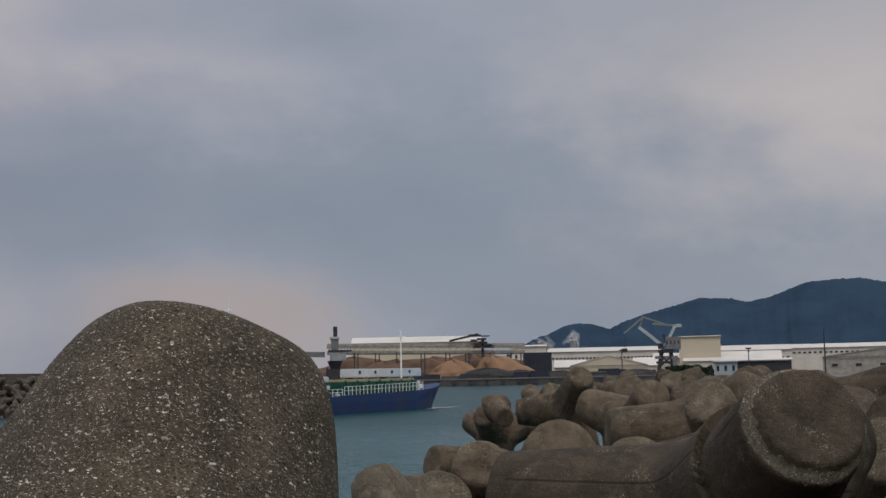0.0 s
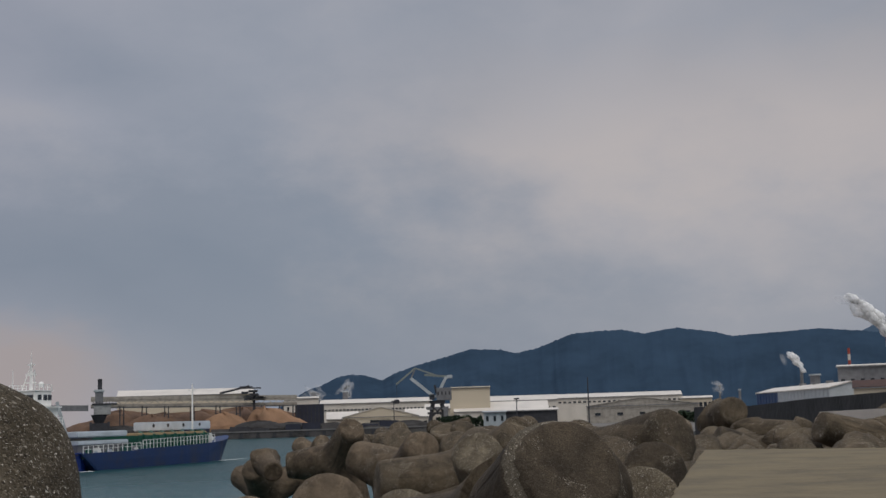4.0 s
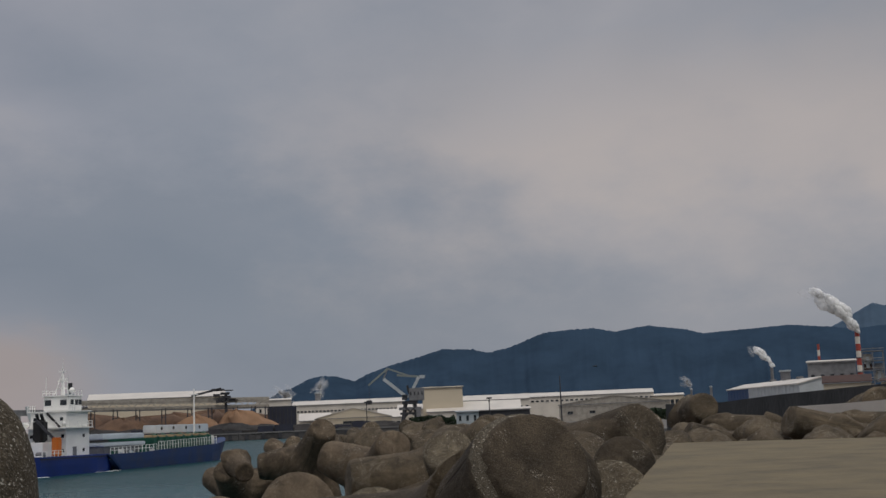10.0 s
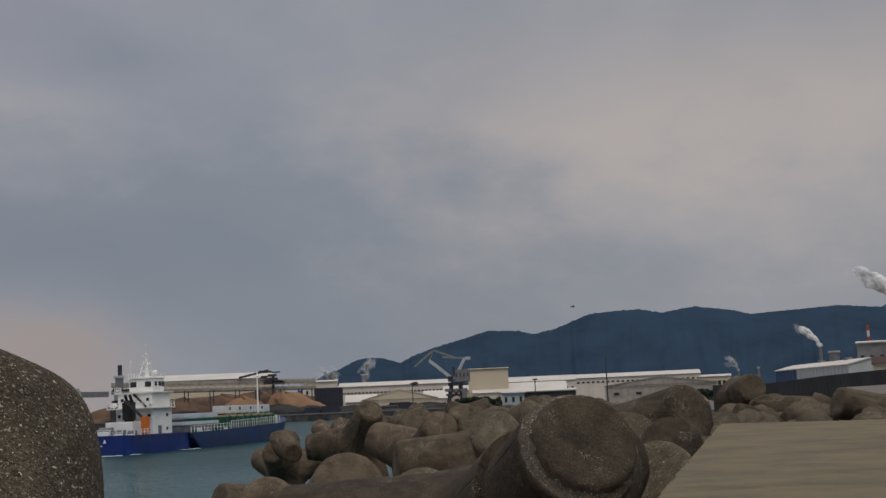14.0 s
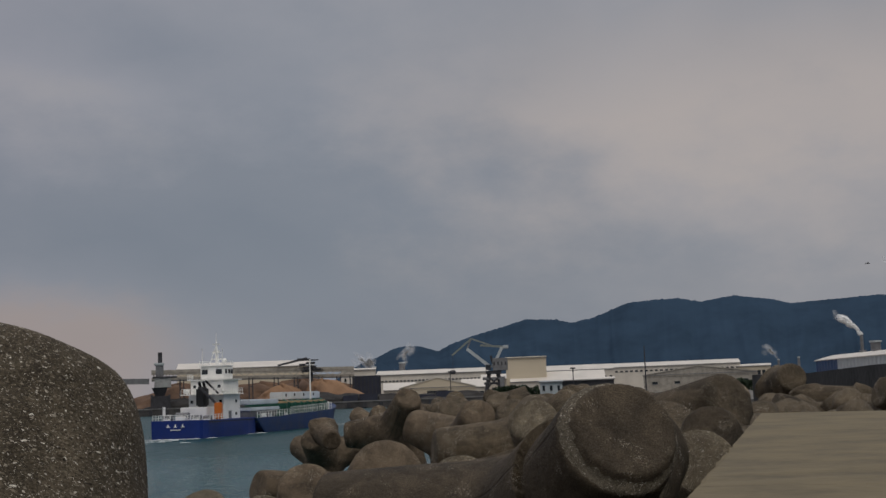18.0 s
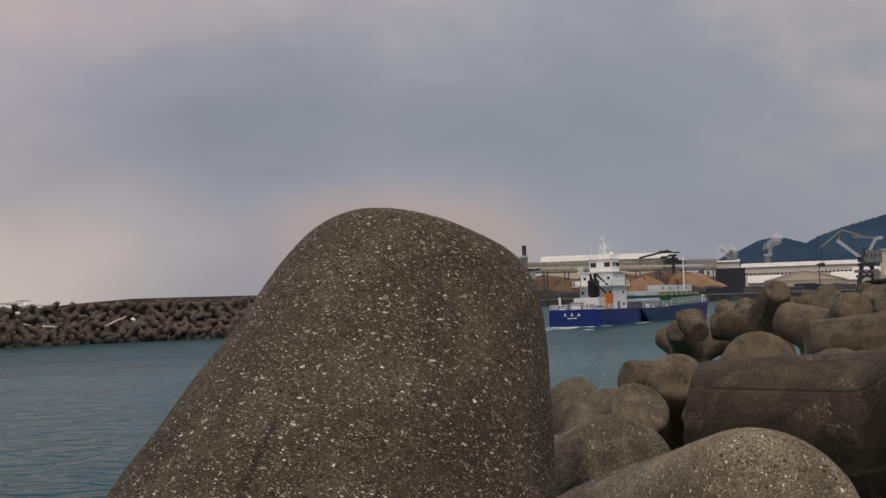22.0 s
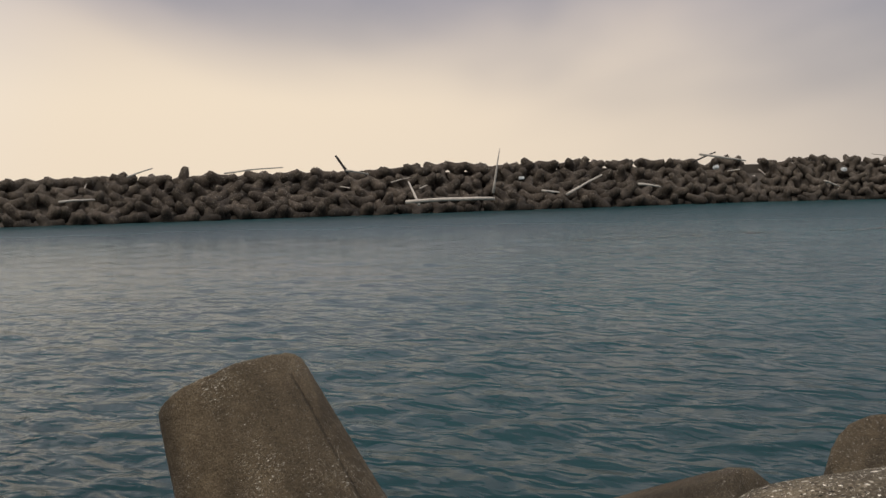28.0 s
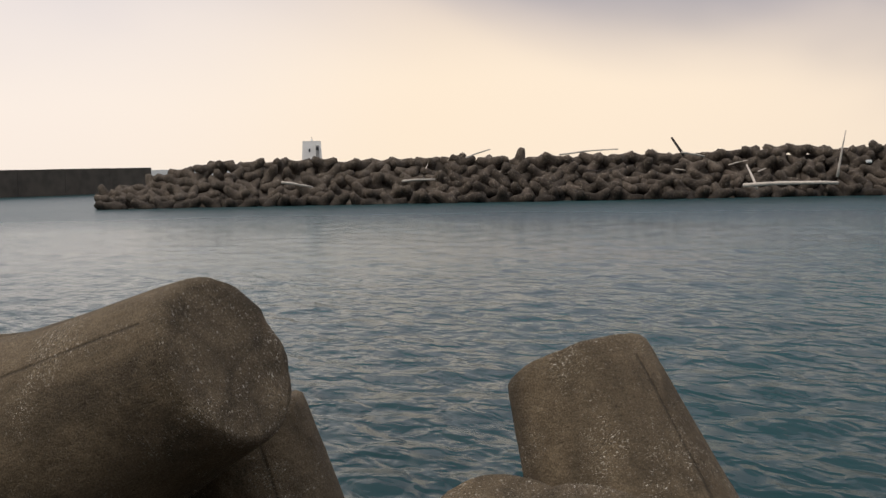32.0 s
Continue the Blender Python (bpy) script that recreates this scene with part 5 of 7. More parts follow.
hall(-8.4, -9.6, 0.55, 700, 30, WHITE, ROOFW, "low white shed behind the crane", 4.5, (2, 0.2, 0.35, 2.0), category="shed")
hall(-9.3, -10.7, 0.72, 730, 24, WHITE, ROOFW, "white shed seen through the crane legs", 3.0, (4, 0.3, 0.4, 1.6), category="shed")
hall(-11.9, -12.9, 0.33, 520, 9, PALE, PALE, "small pale blue harbour office", 0.4, (3, 0.4, 0.7, 1.0), category="office")
# open bay drawn as a solid dark block, its inside shade put into colour
hall(-12.9, -15.2, 0.40, 530, 12, DARK, ROOFW, "carport with a pale roof, its shaded inside a solid dark block", 0.8, None, category="carport")


def container_shed():
    d = 650
    w = span(-3.5, -4.78, d)
    root = empty("storage_bin", frame_at(-4.14, d), "dark navy panelled storage bin by the chip piles", "storage bin")
    h = zof(0.86, d) - ZL
    box_part("wall", (-w / 2, w / 2, 0, 12, -0.2, h), NAVY, root, bevel=0.1)
    for x in np.linspace(-w / 2 + 0.6, w / 2 - 0.6, 8):
        box_part("rib", (x - 0.15, x + 0.15, -0.3, 0.0, 0, h), DARK, root)


container_shed()


def harbour_crane():
    d = 630
    u = math.radians(1) * d
    root = empty("harbour_crane", frame_at(-9.85, d), "grey level-luffing harbour crane on a dark portal", "crane")
    X = lambda az: (-9.85 - az) * u
    Zr = lambda el: zof(el, d) - ZL
    bars = [("portal_leg", (X(-9.45), -4, -0.3), (X(-9.65), -1.5, Zr(0.72)), 1.2, DARK), ("portal_leg", (X(-10.25), -4, -0.3), (X(-10.05), -1.5, Zr(0.72)), 1.2, DARK), ("portal_leg", (X(-9.45), 6, -0.3), (X(-9.65), 2, Zr(0.72)), 1.2, DARK), ("portal_leg", (X(-10.25), 6, -0.3), (X(-10.05), 2, Zr(0.72)), 1.2, DARK),
        ("portal_beam", (X(-9.4), -3, Zr(0.3)), (X(-10.3), -3, Zr(0.3)), 0.9, DARK), ("portal_brace", (X(-9.5), -3, Zr(0.05)), (X(-10.1), -3, Zr(0.6)), 0.6, DARK), ("portal_brace", (X(-10.2), -3, Zr(0.05)), (X(-9.6), -3, Zr(0.6)), 0.6, DARK),
        ("boom", (X(-9.75), -1, Zr(1.0)), (X(-8.7), -1, Zr(1.88)), 1.3, PALE), ("back_strut", (X(-9.8), -1, Zr(1.0)), (X(-10.28), -1, Zr(1.9)), 1.2, PALE), ("mast_strut", (X(-9.9), 1, Zr(0.9)), (X(-9.75), 1, Zr(1.55)), 0.9, DARK),
        ("jib", (X(-8.9), -1, Zr(2.33)), (X(-8.02), -1, Zr(1.62)), 0.7, OLIVE), ("jib_arm", (X(-8.9), -1, Zr(2.33)), (X(-10.0), -1, Zr(1.92)), 0.6, OLIVE), ("jib_tail", (X(-9.3), -1, Zr(2.02)), (X(-10.48), -1, Zr(1.9)), 0.8, OLIVE), ("jib_link", (X(-8.9), -1, Zr(2.33)), (X(-8.7), -1, Zr(1.86)), 0.6, GREY),
        ("hoist_rope", (X(-8.04), -1, Zr(1.62)), (X(-8.04), -1, Zr(0.95)), 0.12, DARK)]
    for name, a, b, w, mat in bars:
        bm = bmesh.new()
        add_beam(bm, a, b, w * 1.2)
        part(name, bm, mat, root)
    box_part("portal_deck", (X(-9.35), X(-10.35), -3.2, 3.2, Zr(0.46), Zr(0.58)), GREY, root)
    box_part("stair_tower", (X(-10.12), X(-10.32), -4.0, -3.3, Zr(0.0), Zr(0.46)), GREY, root)
    box_part("turntable", (X(-9.5), X(-10.2), -3, 3, Zr(0.72), Zr(0.86)), DARK, root)
    house = box_part("machinery_house", (X(-9.82), X(-10.5), -3.5, 3.5, Zr(0.86), Zr(1.42)), GREY, root, bevel=0.2)
    for x in np.linspace(X(-9.9), X(-10.4), 4):
        box_part("louvre", (x - 0.35, x + 0.35, -3.62, -3.5, Zr(1.1), Zr(1.25)), DARK, house)
    cab = box_part("cab", (X(-9.5), X(-9.74), -4, -1, Zr(0.9), Zr(1.14)), DARK, root, bevel=0.15)
    box_part("cab_window", (X(-9.53), X(-9.71), -4.1, -3.95, Zr(1.0), Zr(1.11)), GLASSY, cab)
    box_part("counterweight", (X(-10.3), X(-10.56), -1.6, 1.6, Zr(1.84), Zr(1.98)), PALE, root, "pale counterweight", 0.15)
    box_part("grab", (X(-7.9), X(-8.16), -2, 0.4, Zr(0.78), Zr(0.95)), DARK, root, "dark grab bucket", 0.3)


harbour_crane()


def leafy(name, az0, az1, d, el, label, seed):
    """A hedge: clumps of small leaves on a low row of stems."""
    r = random.Random(seed)
    root = empty(name, frame_at((az0 + az1) / 2, d), label, "hedge")
    w, h = span(az0, az1, d), zof(el, d) - ZL
    vs, fs = [], []
    for k in range(2600):
        x = r.uniform(-w / 2, w / 2)
        top = h * (0.62 + 0.38 * noise.noise(Vector((x * 0.22, seed, 0))) + 0.12 * r.random()) * min(1, (w / 2 - abs(x)) / 2 + 0.4)
        z, y = top * math.sqrt(r.random()), r.uniform(-1.6, 1.6)
        c = Vector((x, y, max(0.1, z)))
        a = Vector((r.gauss(0, 1), r.gauss(0, 1), r.gauss(0, 1))).normalized() * r.uniform(0.25, 0.55)
        b = a.cross(Vector((r.gauss(0, 1), r.gauss(0, 1), r.gauss(0, 1)))).normalized() * r.uniform(0.2, 0.4)
        n = len(vs)
        vs += [c - a, c + b, c + a, c - b]
        fs.append((n, n + 1, n + 2, n + 3))
    mesh_ob("leaves", vs, fs, HEDGE, root)
    bm = bmesh.new()
    for x in np.linspace(-w / 2 + 1, w / 2 - 1, 9):
        add_beam(bm, (x, 0, -0.3), (x, 0, h * 0.6), 0.3, 0.1, 6)
    part("stems", bm, DARK, root)


leafy("hedge", -9.8, -11.9, 560, 0.36, "dark green hedge along the quay road", 4)
leafy("hedge", -20.4, -22.2, 480, 0.30, "dark green bushes beside the factory", 9)


def lamp_mast(az, d, el, mat, label, lamp=True):
    root = empty("lamp_mast", frame_at(az, d), label, "lamp mast")
    h = zof(el, d) - ZL
    bm = bmesh.new()
    add_beam(bm, (0, 0, -0.3), (0, 0, h), 0.6, 0.32, 8)
    part("pole", bm, mat, root)
    if lamp:
        box_part("lamp_head", (-1.1, 1.1, -0.5, 0.5, h, h + 0.6), mat, root)
        box_part("bracket", (-0.3, 0.3, -0.3, 0.3, h - 1.2, h - 0.6), mat, root)


lamp_mast(-16.6, 450, 1.68, DARK, "tall black pole standing before the factory", False)
lamp_mast(-13.4, 520, 0.8, DARK, "dark lamp pole by the harbour office")
lamp_mast(-7.9, 600, 0.85, DARK, "dark lamp pole on the quay road")


# ---- the paper mill on the right-hand shore ----
def slanted_shed():
    """A long shed running away to the left: blue wall at its far end, pale wall at the near one."""
    a, b, top = polar(-23.9, 515, ZL), polar(-26.95, 425, ZL), 12.2
    t = b - a
    w, yaw = t.length, math.degrees(math.atan2(t.y, t.x))
    root = empty("mill_shed", pose(a.x, a.y, ZL, 0, 0, yaw), "long mill shed with white sheet roof, blue and pale walls", "shed")
    cut, eave = w * 0.34, top - 1.9
    box_part("blue_wall", (0, cut, 0, 14, -0.3, eave), BLUEWALL, root, "blue corrugated wall")
    box_part("pale_wall", (cut + 0.02, w, 0, 14, -0.3, eave), PALE, root, "pale grey corrugated wall")
    gabled("roof", 0, w, 0, 14, 0, eave + 0.1, top, ROOFW, root, "x", label="white sheet roof")
    for x in (0.05, w - 0.35):
        bm = bmesh.new()
        q = [bm.verts.new((xx, y, z)) for xx in (x, x + 0.3) for y, z in ((0.1, eave), (13.9, eave), (7, top - 0.2))]
        for f in ((0, 1, 2), (5, 4, 3), (0, 3, 4, 1), (1, 4, 5, 2), (2, 5, 3, 0)):
            bm.faces.new([q[i] for i in f])
        part("gable", bm, PALE, root)
    n = 22
    for k in range(n):
        x = w * (k + 0.5) / n
        box_part("wall_rib", (x - 0.12, x + 0.12, -0.16, 0.0, 0.0, eave - 0.1), BLUEWALL if x < cut else PALE, root)
    for x in (cut + 8, cut + 24, cut + 40):
        box_part("roof_vent", (x - 0.9, x + 0.9, 6.0, 8.0, top - 0.1, top + 0.7), GREY, root)
    for x in (3, 9, 15):
        box_part("bay_door", (x - 1.6, x + 1.6, -0.3, -0.16, 0.0, 4.6), NAVY, root)


def mill():
    slanted_shed()
    hall(-27.35, -29.35, 1.86, 450, 22, GREY, ROOFW, "tall grey mill building with a white roof edge", 0.8, (5, 0.6, 0.72, 1.2), category="mill")
    hall(-27.95, -29.9, 1.16, 398, 12, CREAM, BROWN, "low house with a rusty brown roof", 2.2, (5, 0.3, 0.6, 1.0), category="house")
    hall(-31.2, -33.6, 1.62, 410, 16, CREAM, DARK, "beige mill block with a dark roof", 1.5, (4, 0.5, 0.7, 1.2), category="mill")
    hall(-30.3, -31.4, 0.95, 440, 14, CREAM, BROWN, "low shed with a brown roof beside the mill", 1.0, (2, 0.3, 0.5, 1.0), category="shed")
    # chimneys
    for az, d, e0, e1, w, bands, lab in ((-29.5, 700, 0.0, 3.05, 2.7, 11, "tall red and white banded chimney"), (-27.86, 690, 0.0, 2.52, 1.5, 11, "slim red and white banded lattice stack")):
        root = empty("chimney", frame_at(az, d), lab, "chimney")
        h = zof(e1, d) - ZL
        for k in range(bands):
            z0, z1 = h * k / bands, h * (k + 1) / bands
            bm = bmesh.new()
            ww = lambda z: w * (1.15 - 0.3 * z / h)
            add_beam(bm, (0, 0, z0), (0, 0, z1), ww(z0), ww(z1), 16)
            part("band", bm, RED if k % 2 == 0 else WHITE, root)
        for k in (3, 5, 7):
            bm = bmesh.new()
            z = h * k / bands
            add_beam(bm, (0, 0, z), (0, 0, z + 0.5), w * 1.25, w * 1.25, 16)
            part("platform_ring", bm, GREY, root)
    # open steel tower with vessels
    d = 640
    root = empty("process_tower", frame_at(-30.05, d), "grey steel process tower with open floors", "tower")
    w, h = span(-29.65, -30.5, d), zof(2.12, d) - ZL
    for x in (-w / 2, 0, w / 2):
        for y in (0, 6):
            bm = bmesh.new()
            add_beam(bm, (x, y, -0.3), (x, y, h), 0.6)
            part("column", bm, GREY, root)
    for k in range(1, 7):
        box_part("floor_deck", (-w / 2 - 0.5, w / 2 + 0.5, -0.6, 6.6, h * k / 6 - 0.4, h * k / 6), GREY, root)
    for k in range(6):
        for i, x in enumerate((-w / 4, w / 4)):
            if (k + i) % 3:
                box_part("equipment_panel", (x - w * 0.2, x + w * 0.2, 1.5, 4.5, h * k / 6 + 0.2, h * k / 6 + h / 9), (GREY, TRUSS, BROWN)[(k * 2 + i) % 3], root)
        box_part("handrail", (-w / 2 - 0.5, w / 2 + 0.5, -0.6, -0.5, h * (k + 1) / 6 + 0.9, h * (k + 1) / 6 + 1.1), TRUSS, root)
    for k, x in enumerate((-w / 4, w / 4, -w / 4)):
        bm = bmesh.new()
        add_beam(bm, (x, 3, h * (0.2 + 0.25 * k)), (x, 3, h * (0.4 + 0.25 * k)), 3.4, 3.4, 14)
        part("vessel", bm, PALE, root)
    # small roof stacks
    for az, d, e0, e1, w in ((-25.85, 700, 0.3, 1.75, 2.0), (-26.4, 650, 0.9, 1.4, 6.0), (-23.2, 800, 0.3, 0.88, 1.8), (-22.35, 850, 0.3, 0.82, 1.6), (-5.75, 900, 0.9, 1.35, 5.0), (-4.5, 880, 0.9, 1.2, 3.0)):
        root = empty("roof_stack", frame_at(az, d), "grey vent stack over the roofs", "vent stack")
        bm = bmesh.new()
        add_beam(bm, (0, 0, -0.3), (0, 0, zof(e1, d) - ZL), w, w * 0.8, 14)
        part("shaft", bm, GREY, root)
        bm = bmesh.new()
        add_beam(bm, (0, 0, zof(e1, d) - ZL), (0, 0, zof(e1, d) - ZL + 0.8), w, w, 14)
        part("rim", bm, PALE, root)


mill()


# dark bank and pale parapet beyond the blocks
def shore_wall(name, pts, thick, mat, label, z0=-1.0):
    """A wall along places (bearing, metres, top)."""
    vs, fs = [], []
    for az, d, top in pts:
        for dd, z in ((0, z0), (0, top), (thick, top), (thick, z0)):
            p = polar(az, d + dd)
            vs.append((p.x, p.y, z))
    for k in range(len(pts) - 1):
        a, b = 4 * k, 4 * k + 4
        for i in range(4):
            fs.append((a + i, b + i, b + (i + 1) % 4, a + (i + 1) % 4))
    fs += [(0, 1, 2, 3), (4 * len(pts) - 1, 4 * len(pts) - 2, 4 * len(pts) - 3, 4 * len(pts) - 4)]
    return tagged(mesh_ob(name, vs, fs, mat), label, "wall", kind="structure")


shore_wall("bank_wall", [(-21.2, 240, zof(0.22, 240)), (-23.6, 200, zof(0.2, 200)), (-26, 165, zof(0.42, 165)), (-29, 135, zof(0.6, 135)), (-32, 112, zof(0.76, 112)), (-40, 80, zof(1.0, 80))], 3.0, COAL, "dark sloping bank wall along the shore road")
shore_wall("parapet_wall", [(-26.5, 66, zof(-0.14, 66)), (-29, 61, zof(-0.08, 61)), (-31.3, 57, zof(0.03, 57)), (-36, 50, zof(0.1, 50))], 0.8, WHITE, "pale concrete parapet beyond the blocks", 3.5)


# ---- the coaster ----
HULL = material("blue_hull_paint", (0.003, 0.022, 0.165), 0.42, var=0.25, scale=0.25, fine=3, bump=0.06)
BARGE = material("dull_blue_barge_paint", (0.012, 0.034, 0.115), 0.6, var=0.35, scale=0.3, fine=3, bump=0.08, alt=(0.03, 0.035, 0.06))
DECKHOUSE = material("white_ship_paint", (0.86, 0.85, 0.81), 0.45, var=0.1, scale=0.4, fine=4, bump=0.04)
HATCH = material("pale_hatch_paint", (0.55, 0.60, 0.64), 0.5, var=0.15, scale=0.4, fine=4, bump=0.05)
GREEN = material("green_coaming_paint", (0.015, 0.09, 0.06), 0.5, var=0.25, scale=0.4, fine=4, bump=0.05)
DECKP = material("deck_paint", (0.06, 0.10, 0.09), 0.7, var=0.3, scale=0.5, fine=4, bump=0.1)
SOOT = material("black_funnel_paint", (0.008, 0.008, 0.009), 0.7, var=0.3, scale=0.5, fine=4, bump=0.1)
ORANGE = material("orange_paint", (0.62, 0.17, 0.02), 0.5, var=0.15, scale=0.6, fine=5, bump=0.04)
FOAM = material("sea_foam", (0.46, 0.50, 0.50), 0.8, var=0.2, scale=1.0, fine=8, bump=0.3)
TAN = material("cargo_tarpaulin", (0.40, 0.29, 0.16), 0.85, var=0.25, scale=0.4, fine=5, bump=0.2)


def coaster():
    """A small blue cargo ship; x forward from the main mast, z up from the waterline."""
    ship = empty("cargo_ship", pose(-31.5, 185, 0, 0, 0, 58), "blue pusher with white deckhouse joined to a blue cargo barge", "ship")
    # the pusher's hull, from its transom to the bow that sits in the barge's notch; then the barge, raked at both ends
    half = 5.15

    def hull(name, st, mat, label, stern_rake=0.0):
        rings = []
        for x, b, top in st:
            f = max(0.0, (x - 44) / 12.6)
            prof = [(-0.0, -2.4), (-0.75, -2.2), (-0.96, -0.8), (-0.985 + 0.3 * f * f, 0.0), (-1.0 + 0.1 * f, top * 0.55), (-1.0, top)]
            rake = 0.0 if x < 44 else f * 2.2
            aft = stern_rake * max(0.0, 1 - (x - st[0][0]) / 9.0)
            ring = []
            for y, z in prof:
                deep = 1 - max(0.0, min(1.0, (z + 2.4) / (top + 2.4)))
                ring.append((x - rake * deep * 2.2 + aft * deep, y * b * half, z))
            ring += [(px, -py, pz) for px, py, pz in ring[:0:-1]]
            rings.append(ring)
        n = len(rings[0])
        vs = [p for r in rings for p in r]
        fs = [(i * n + k, i * n + k + 1, (i + 1) * n + k + 1, (i + 1) * n + k) for i in range(len(rings) - 1) for k in range(n - 1)]
        fs += [tuple(range(n - 1, -1, -1)), tuple((len(rings) - 1) * n + k for k in range(n))]
        return mesh_ob(name, vs, fs, mat, ship, label=label)

    hull("pusher_hull", [(-15.6, 0.84, 3.0), (-15.1, 0.90, 3.0), (-13.5, 0.95, 2.95), (-8, 0.97, 2.9), (2, 0.96, 2.85), (5.5, 0.90, 2.8), (8.0, 0.74, 2.8), (10.0, 0.45, 2.8), (11.0, 0.12, 2.8)], HULL, "bright blue pusher hull")
    hull("barge_hull", [(4.9, 1.0, 2.7), (5.6, 1.02, 2.7), (10, 1.03, 2.7), (18, 1.03, 2.7), (20, 1.03, 2.85), (24, 1.03, 2.95), (34, 1.01, 3.05), (42, 0.95, 3.2), (48, 0.80, 3.5), (51.5, 0.60, 3.8), (54, 0.38, 4.05), (55.8, 0.18, 4.25), (56.6, 0.03, 4.35)], BARGE, "dull blue barge hull with a raked stern", 7.5)
    # decks inside the bulwarks
    def deck(name, x0, x1, z, w):
        box_part(name, (x0, x1, -w, w, z - 0.2, z), DECKP, ship)
    deck("poop_deck", -15.2, 4.0, 2.2, 4.3)
    deck("well_deck", 5.6, 20.5, 2.1, 5.0)
    deck("main_deck", 20.5, 43, 2.4, 4.75)
    deck("forecastle_deck", 43, 51.5, 2.9, 2.8)
    # rubbing strake and waterline band
    for side in (-1, 1):
        bm = bmesh.new()
        add_beam(bm, (-13.5, side * 4.95, 2.62), (4.5, side * 4.95, 2.5), 0.16)
        part("rubbing_strake", bm, DARK, ship)
    # stern marks: plain shapes in place of the painted characters
    for k, (y0, w, h, z) in enumerate(((1.3, 0.6, 0.5, 1.9), (0.0, 0.6, 0.5, 1.9), (-1.3, 0.6, 0.5, 1.9))):
        box_part("stern_mark", (-15.72, -15.6, y0 - w / 2, y0 + w / 2, z, z + h * 0.22), DECKHOUSE, ship)
        box_part("stern_mark", (-15.72, -15.6, y0 - w * 0.15, y0 + w * 0.15, z + h * 0.22, z + h), DECKHOUSE, ship)
    box_part("stern_mark", (-15.72, -15.6, -0.9, 0.9, 1.42, 1.56), DECKHOUSE, ship)
    # deckhouse, tier by tier
    t1 = box_part("deckhouse_lower", (-4.2, 2.3, -3.3, 3.3, 2.2, 7.0), DECKHOUSE, ship, bevel=0.04)
    t2 = box_part("deckhouse_upper", (-3.9, 2.2, -3.1, 3.1, 7.16, 9.5), DECKHOUSE, ship, bevel=0.04)
    t3 = box_part("wheelhouse", (-1.9, 2.0, -2.2, 2.2, 9.65, 11.9), DECKHOUSE, ship, bevel=0.15)
    for x0, x1, w, z in ((-6.2, 2.5, 3.9, 7.0), (-4.2, 2.5, 3.6, 9.5), (-2.1, 2.2, 2.3, 11.9)):
        box_part("deck_edge", (x0, x1, -w, w, z, z + 0.16), DECKHOUSE, ship)
    for x in (-0.9, 0.4, 1.4):
        for side in (-1, 1):
            box_part("window", (x - 0.4, x + 0.4, side * 2.2 - 0.06, side * 2.2 + 0.06, 10.6, 11.4), GLASSY, t3)
    for y in (-1.35, 1.35):
        box_part("window", (-1.98, -1.86, y - 0.55, y + 0.55, 10.55, 11.4), GLASSY, t3)
    for y in (-2.3, 2.3):
        box_part("window", (-3.96, -3.86, y - 0.25, y + 0.25, 8.2, 8.7), GLASSY, t2)
    for z in (3.4, 5.6):
        box_part("porthole", (0.35, 0.85, -3.38, -3.26, z, z + 0.5), GLASSY, t1)
        for y in (-2.7, 2.7):
            box_part("porthole", (-4.28, -4.16, y - 0.25, y + 0.25, z, z + 0.5), GLASSY, t1)
    box_part("door", (-4.3, -4.16, -1.4, -0.6, 2.3, 4.2), GREY, t1)
    box_part("side_door", (-2.4, -1.5, -3.42, -3.28, 2.3, 4.2), GREY, t1)
    # stair along the aft wall
    bm = bmesh.new()
    add_beam(bm, (-4.0, 0.2, 9.4), (-4.5, -2.4, 7.2), 0.18, 0.30)
    part("stair", bm, SOOT, ship)
    # funnel and exhausts
    bm = bmesh.new()
    add_box(bm, -8.0, -6.2, -1.6, 0.2, 4.9, 8.4)
    bmesh.ops.bevel(bm, geom=bm.edges[:], offset=0.35, segments=3, affect="EDGES")
    fun = part("funnel", bm, SOOT, ship, "black funnel casing")
    for y in (0.7, 1.5):
        bm = bmesh.new()
        add_beam(bm, (-7.0, y - 1.8, 8.3), (-7.5, y - 1.8, 9.2), 0.5, 0.5, 10)
        part("exhaust_pipe", bm, SOOT, fun)
    box_part("funnel_base", (-8.8, -5.0, -2.2, 2.6, 2.2, 5.0), DECKHOUSE, ship, bevel=0.1)
    # stern crane with orange pedestal, mooring gear
    box_part("crane_pedestal", (-8.4, -7.2, -4.5, -3.4, 2.9, 5.7), ORANGE, ship, "orange crane pedestal", 0.15)
    bm = bmesh.new()
    add_beam(bm, (-7.9, -3.9, 5.2), (-9.0, -1.2, 8.3), 0.4)
    part("crane_jib", bm, DARK, ship)
    for x, y, s in ((-13.2, 2.6, 0.8), (-13.2, -2.6, 0.8), (-12.2, 0.4, 1.1), (-11.6, -3.8, 0.7), (-11.0, 3.6, 0.8)):
        w = box_part("winch", (x - s, x + s, y - s * 0.8, y + s * 0.8, 2.2, 2.2 + s * 1.3), DECKHOUSE, ship, bevel=0.12)
        bm = bmesh.new()
        add_beam(bm, (x, y - s, 2.6 + s), (x, y + s, 2.6 + s), s, s, 12)
        part("drum", bm, GREY, w)
    bm = bmesh.new()
    add_beam(bm, (-13, 3.4, 2.2), (-13, 3.4, 5.2), 0.35)
    part("ensign_staff", bm, DECKHOUSE, ship)
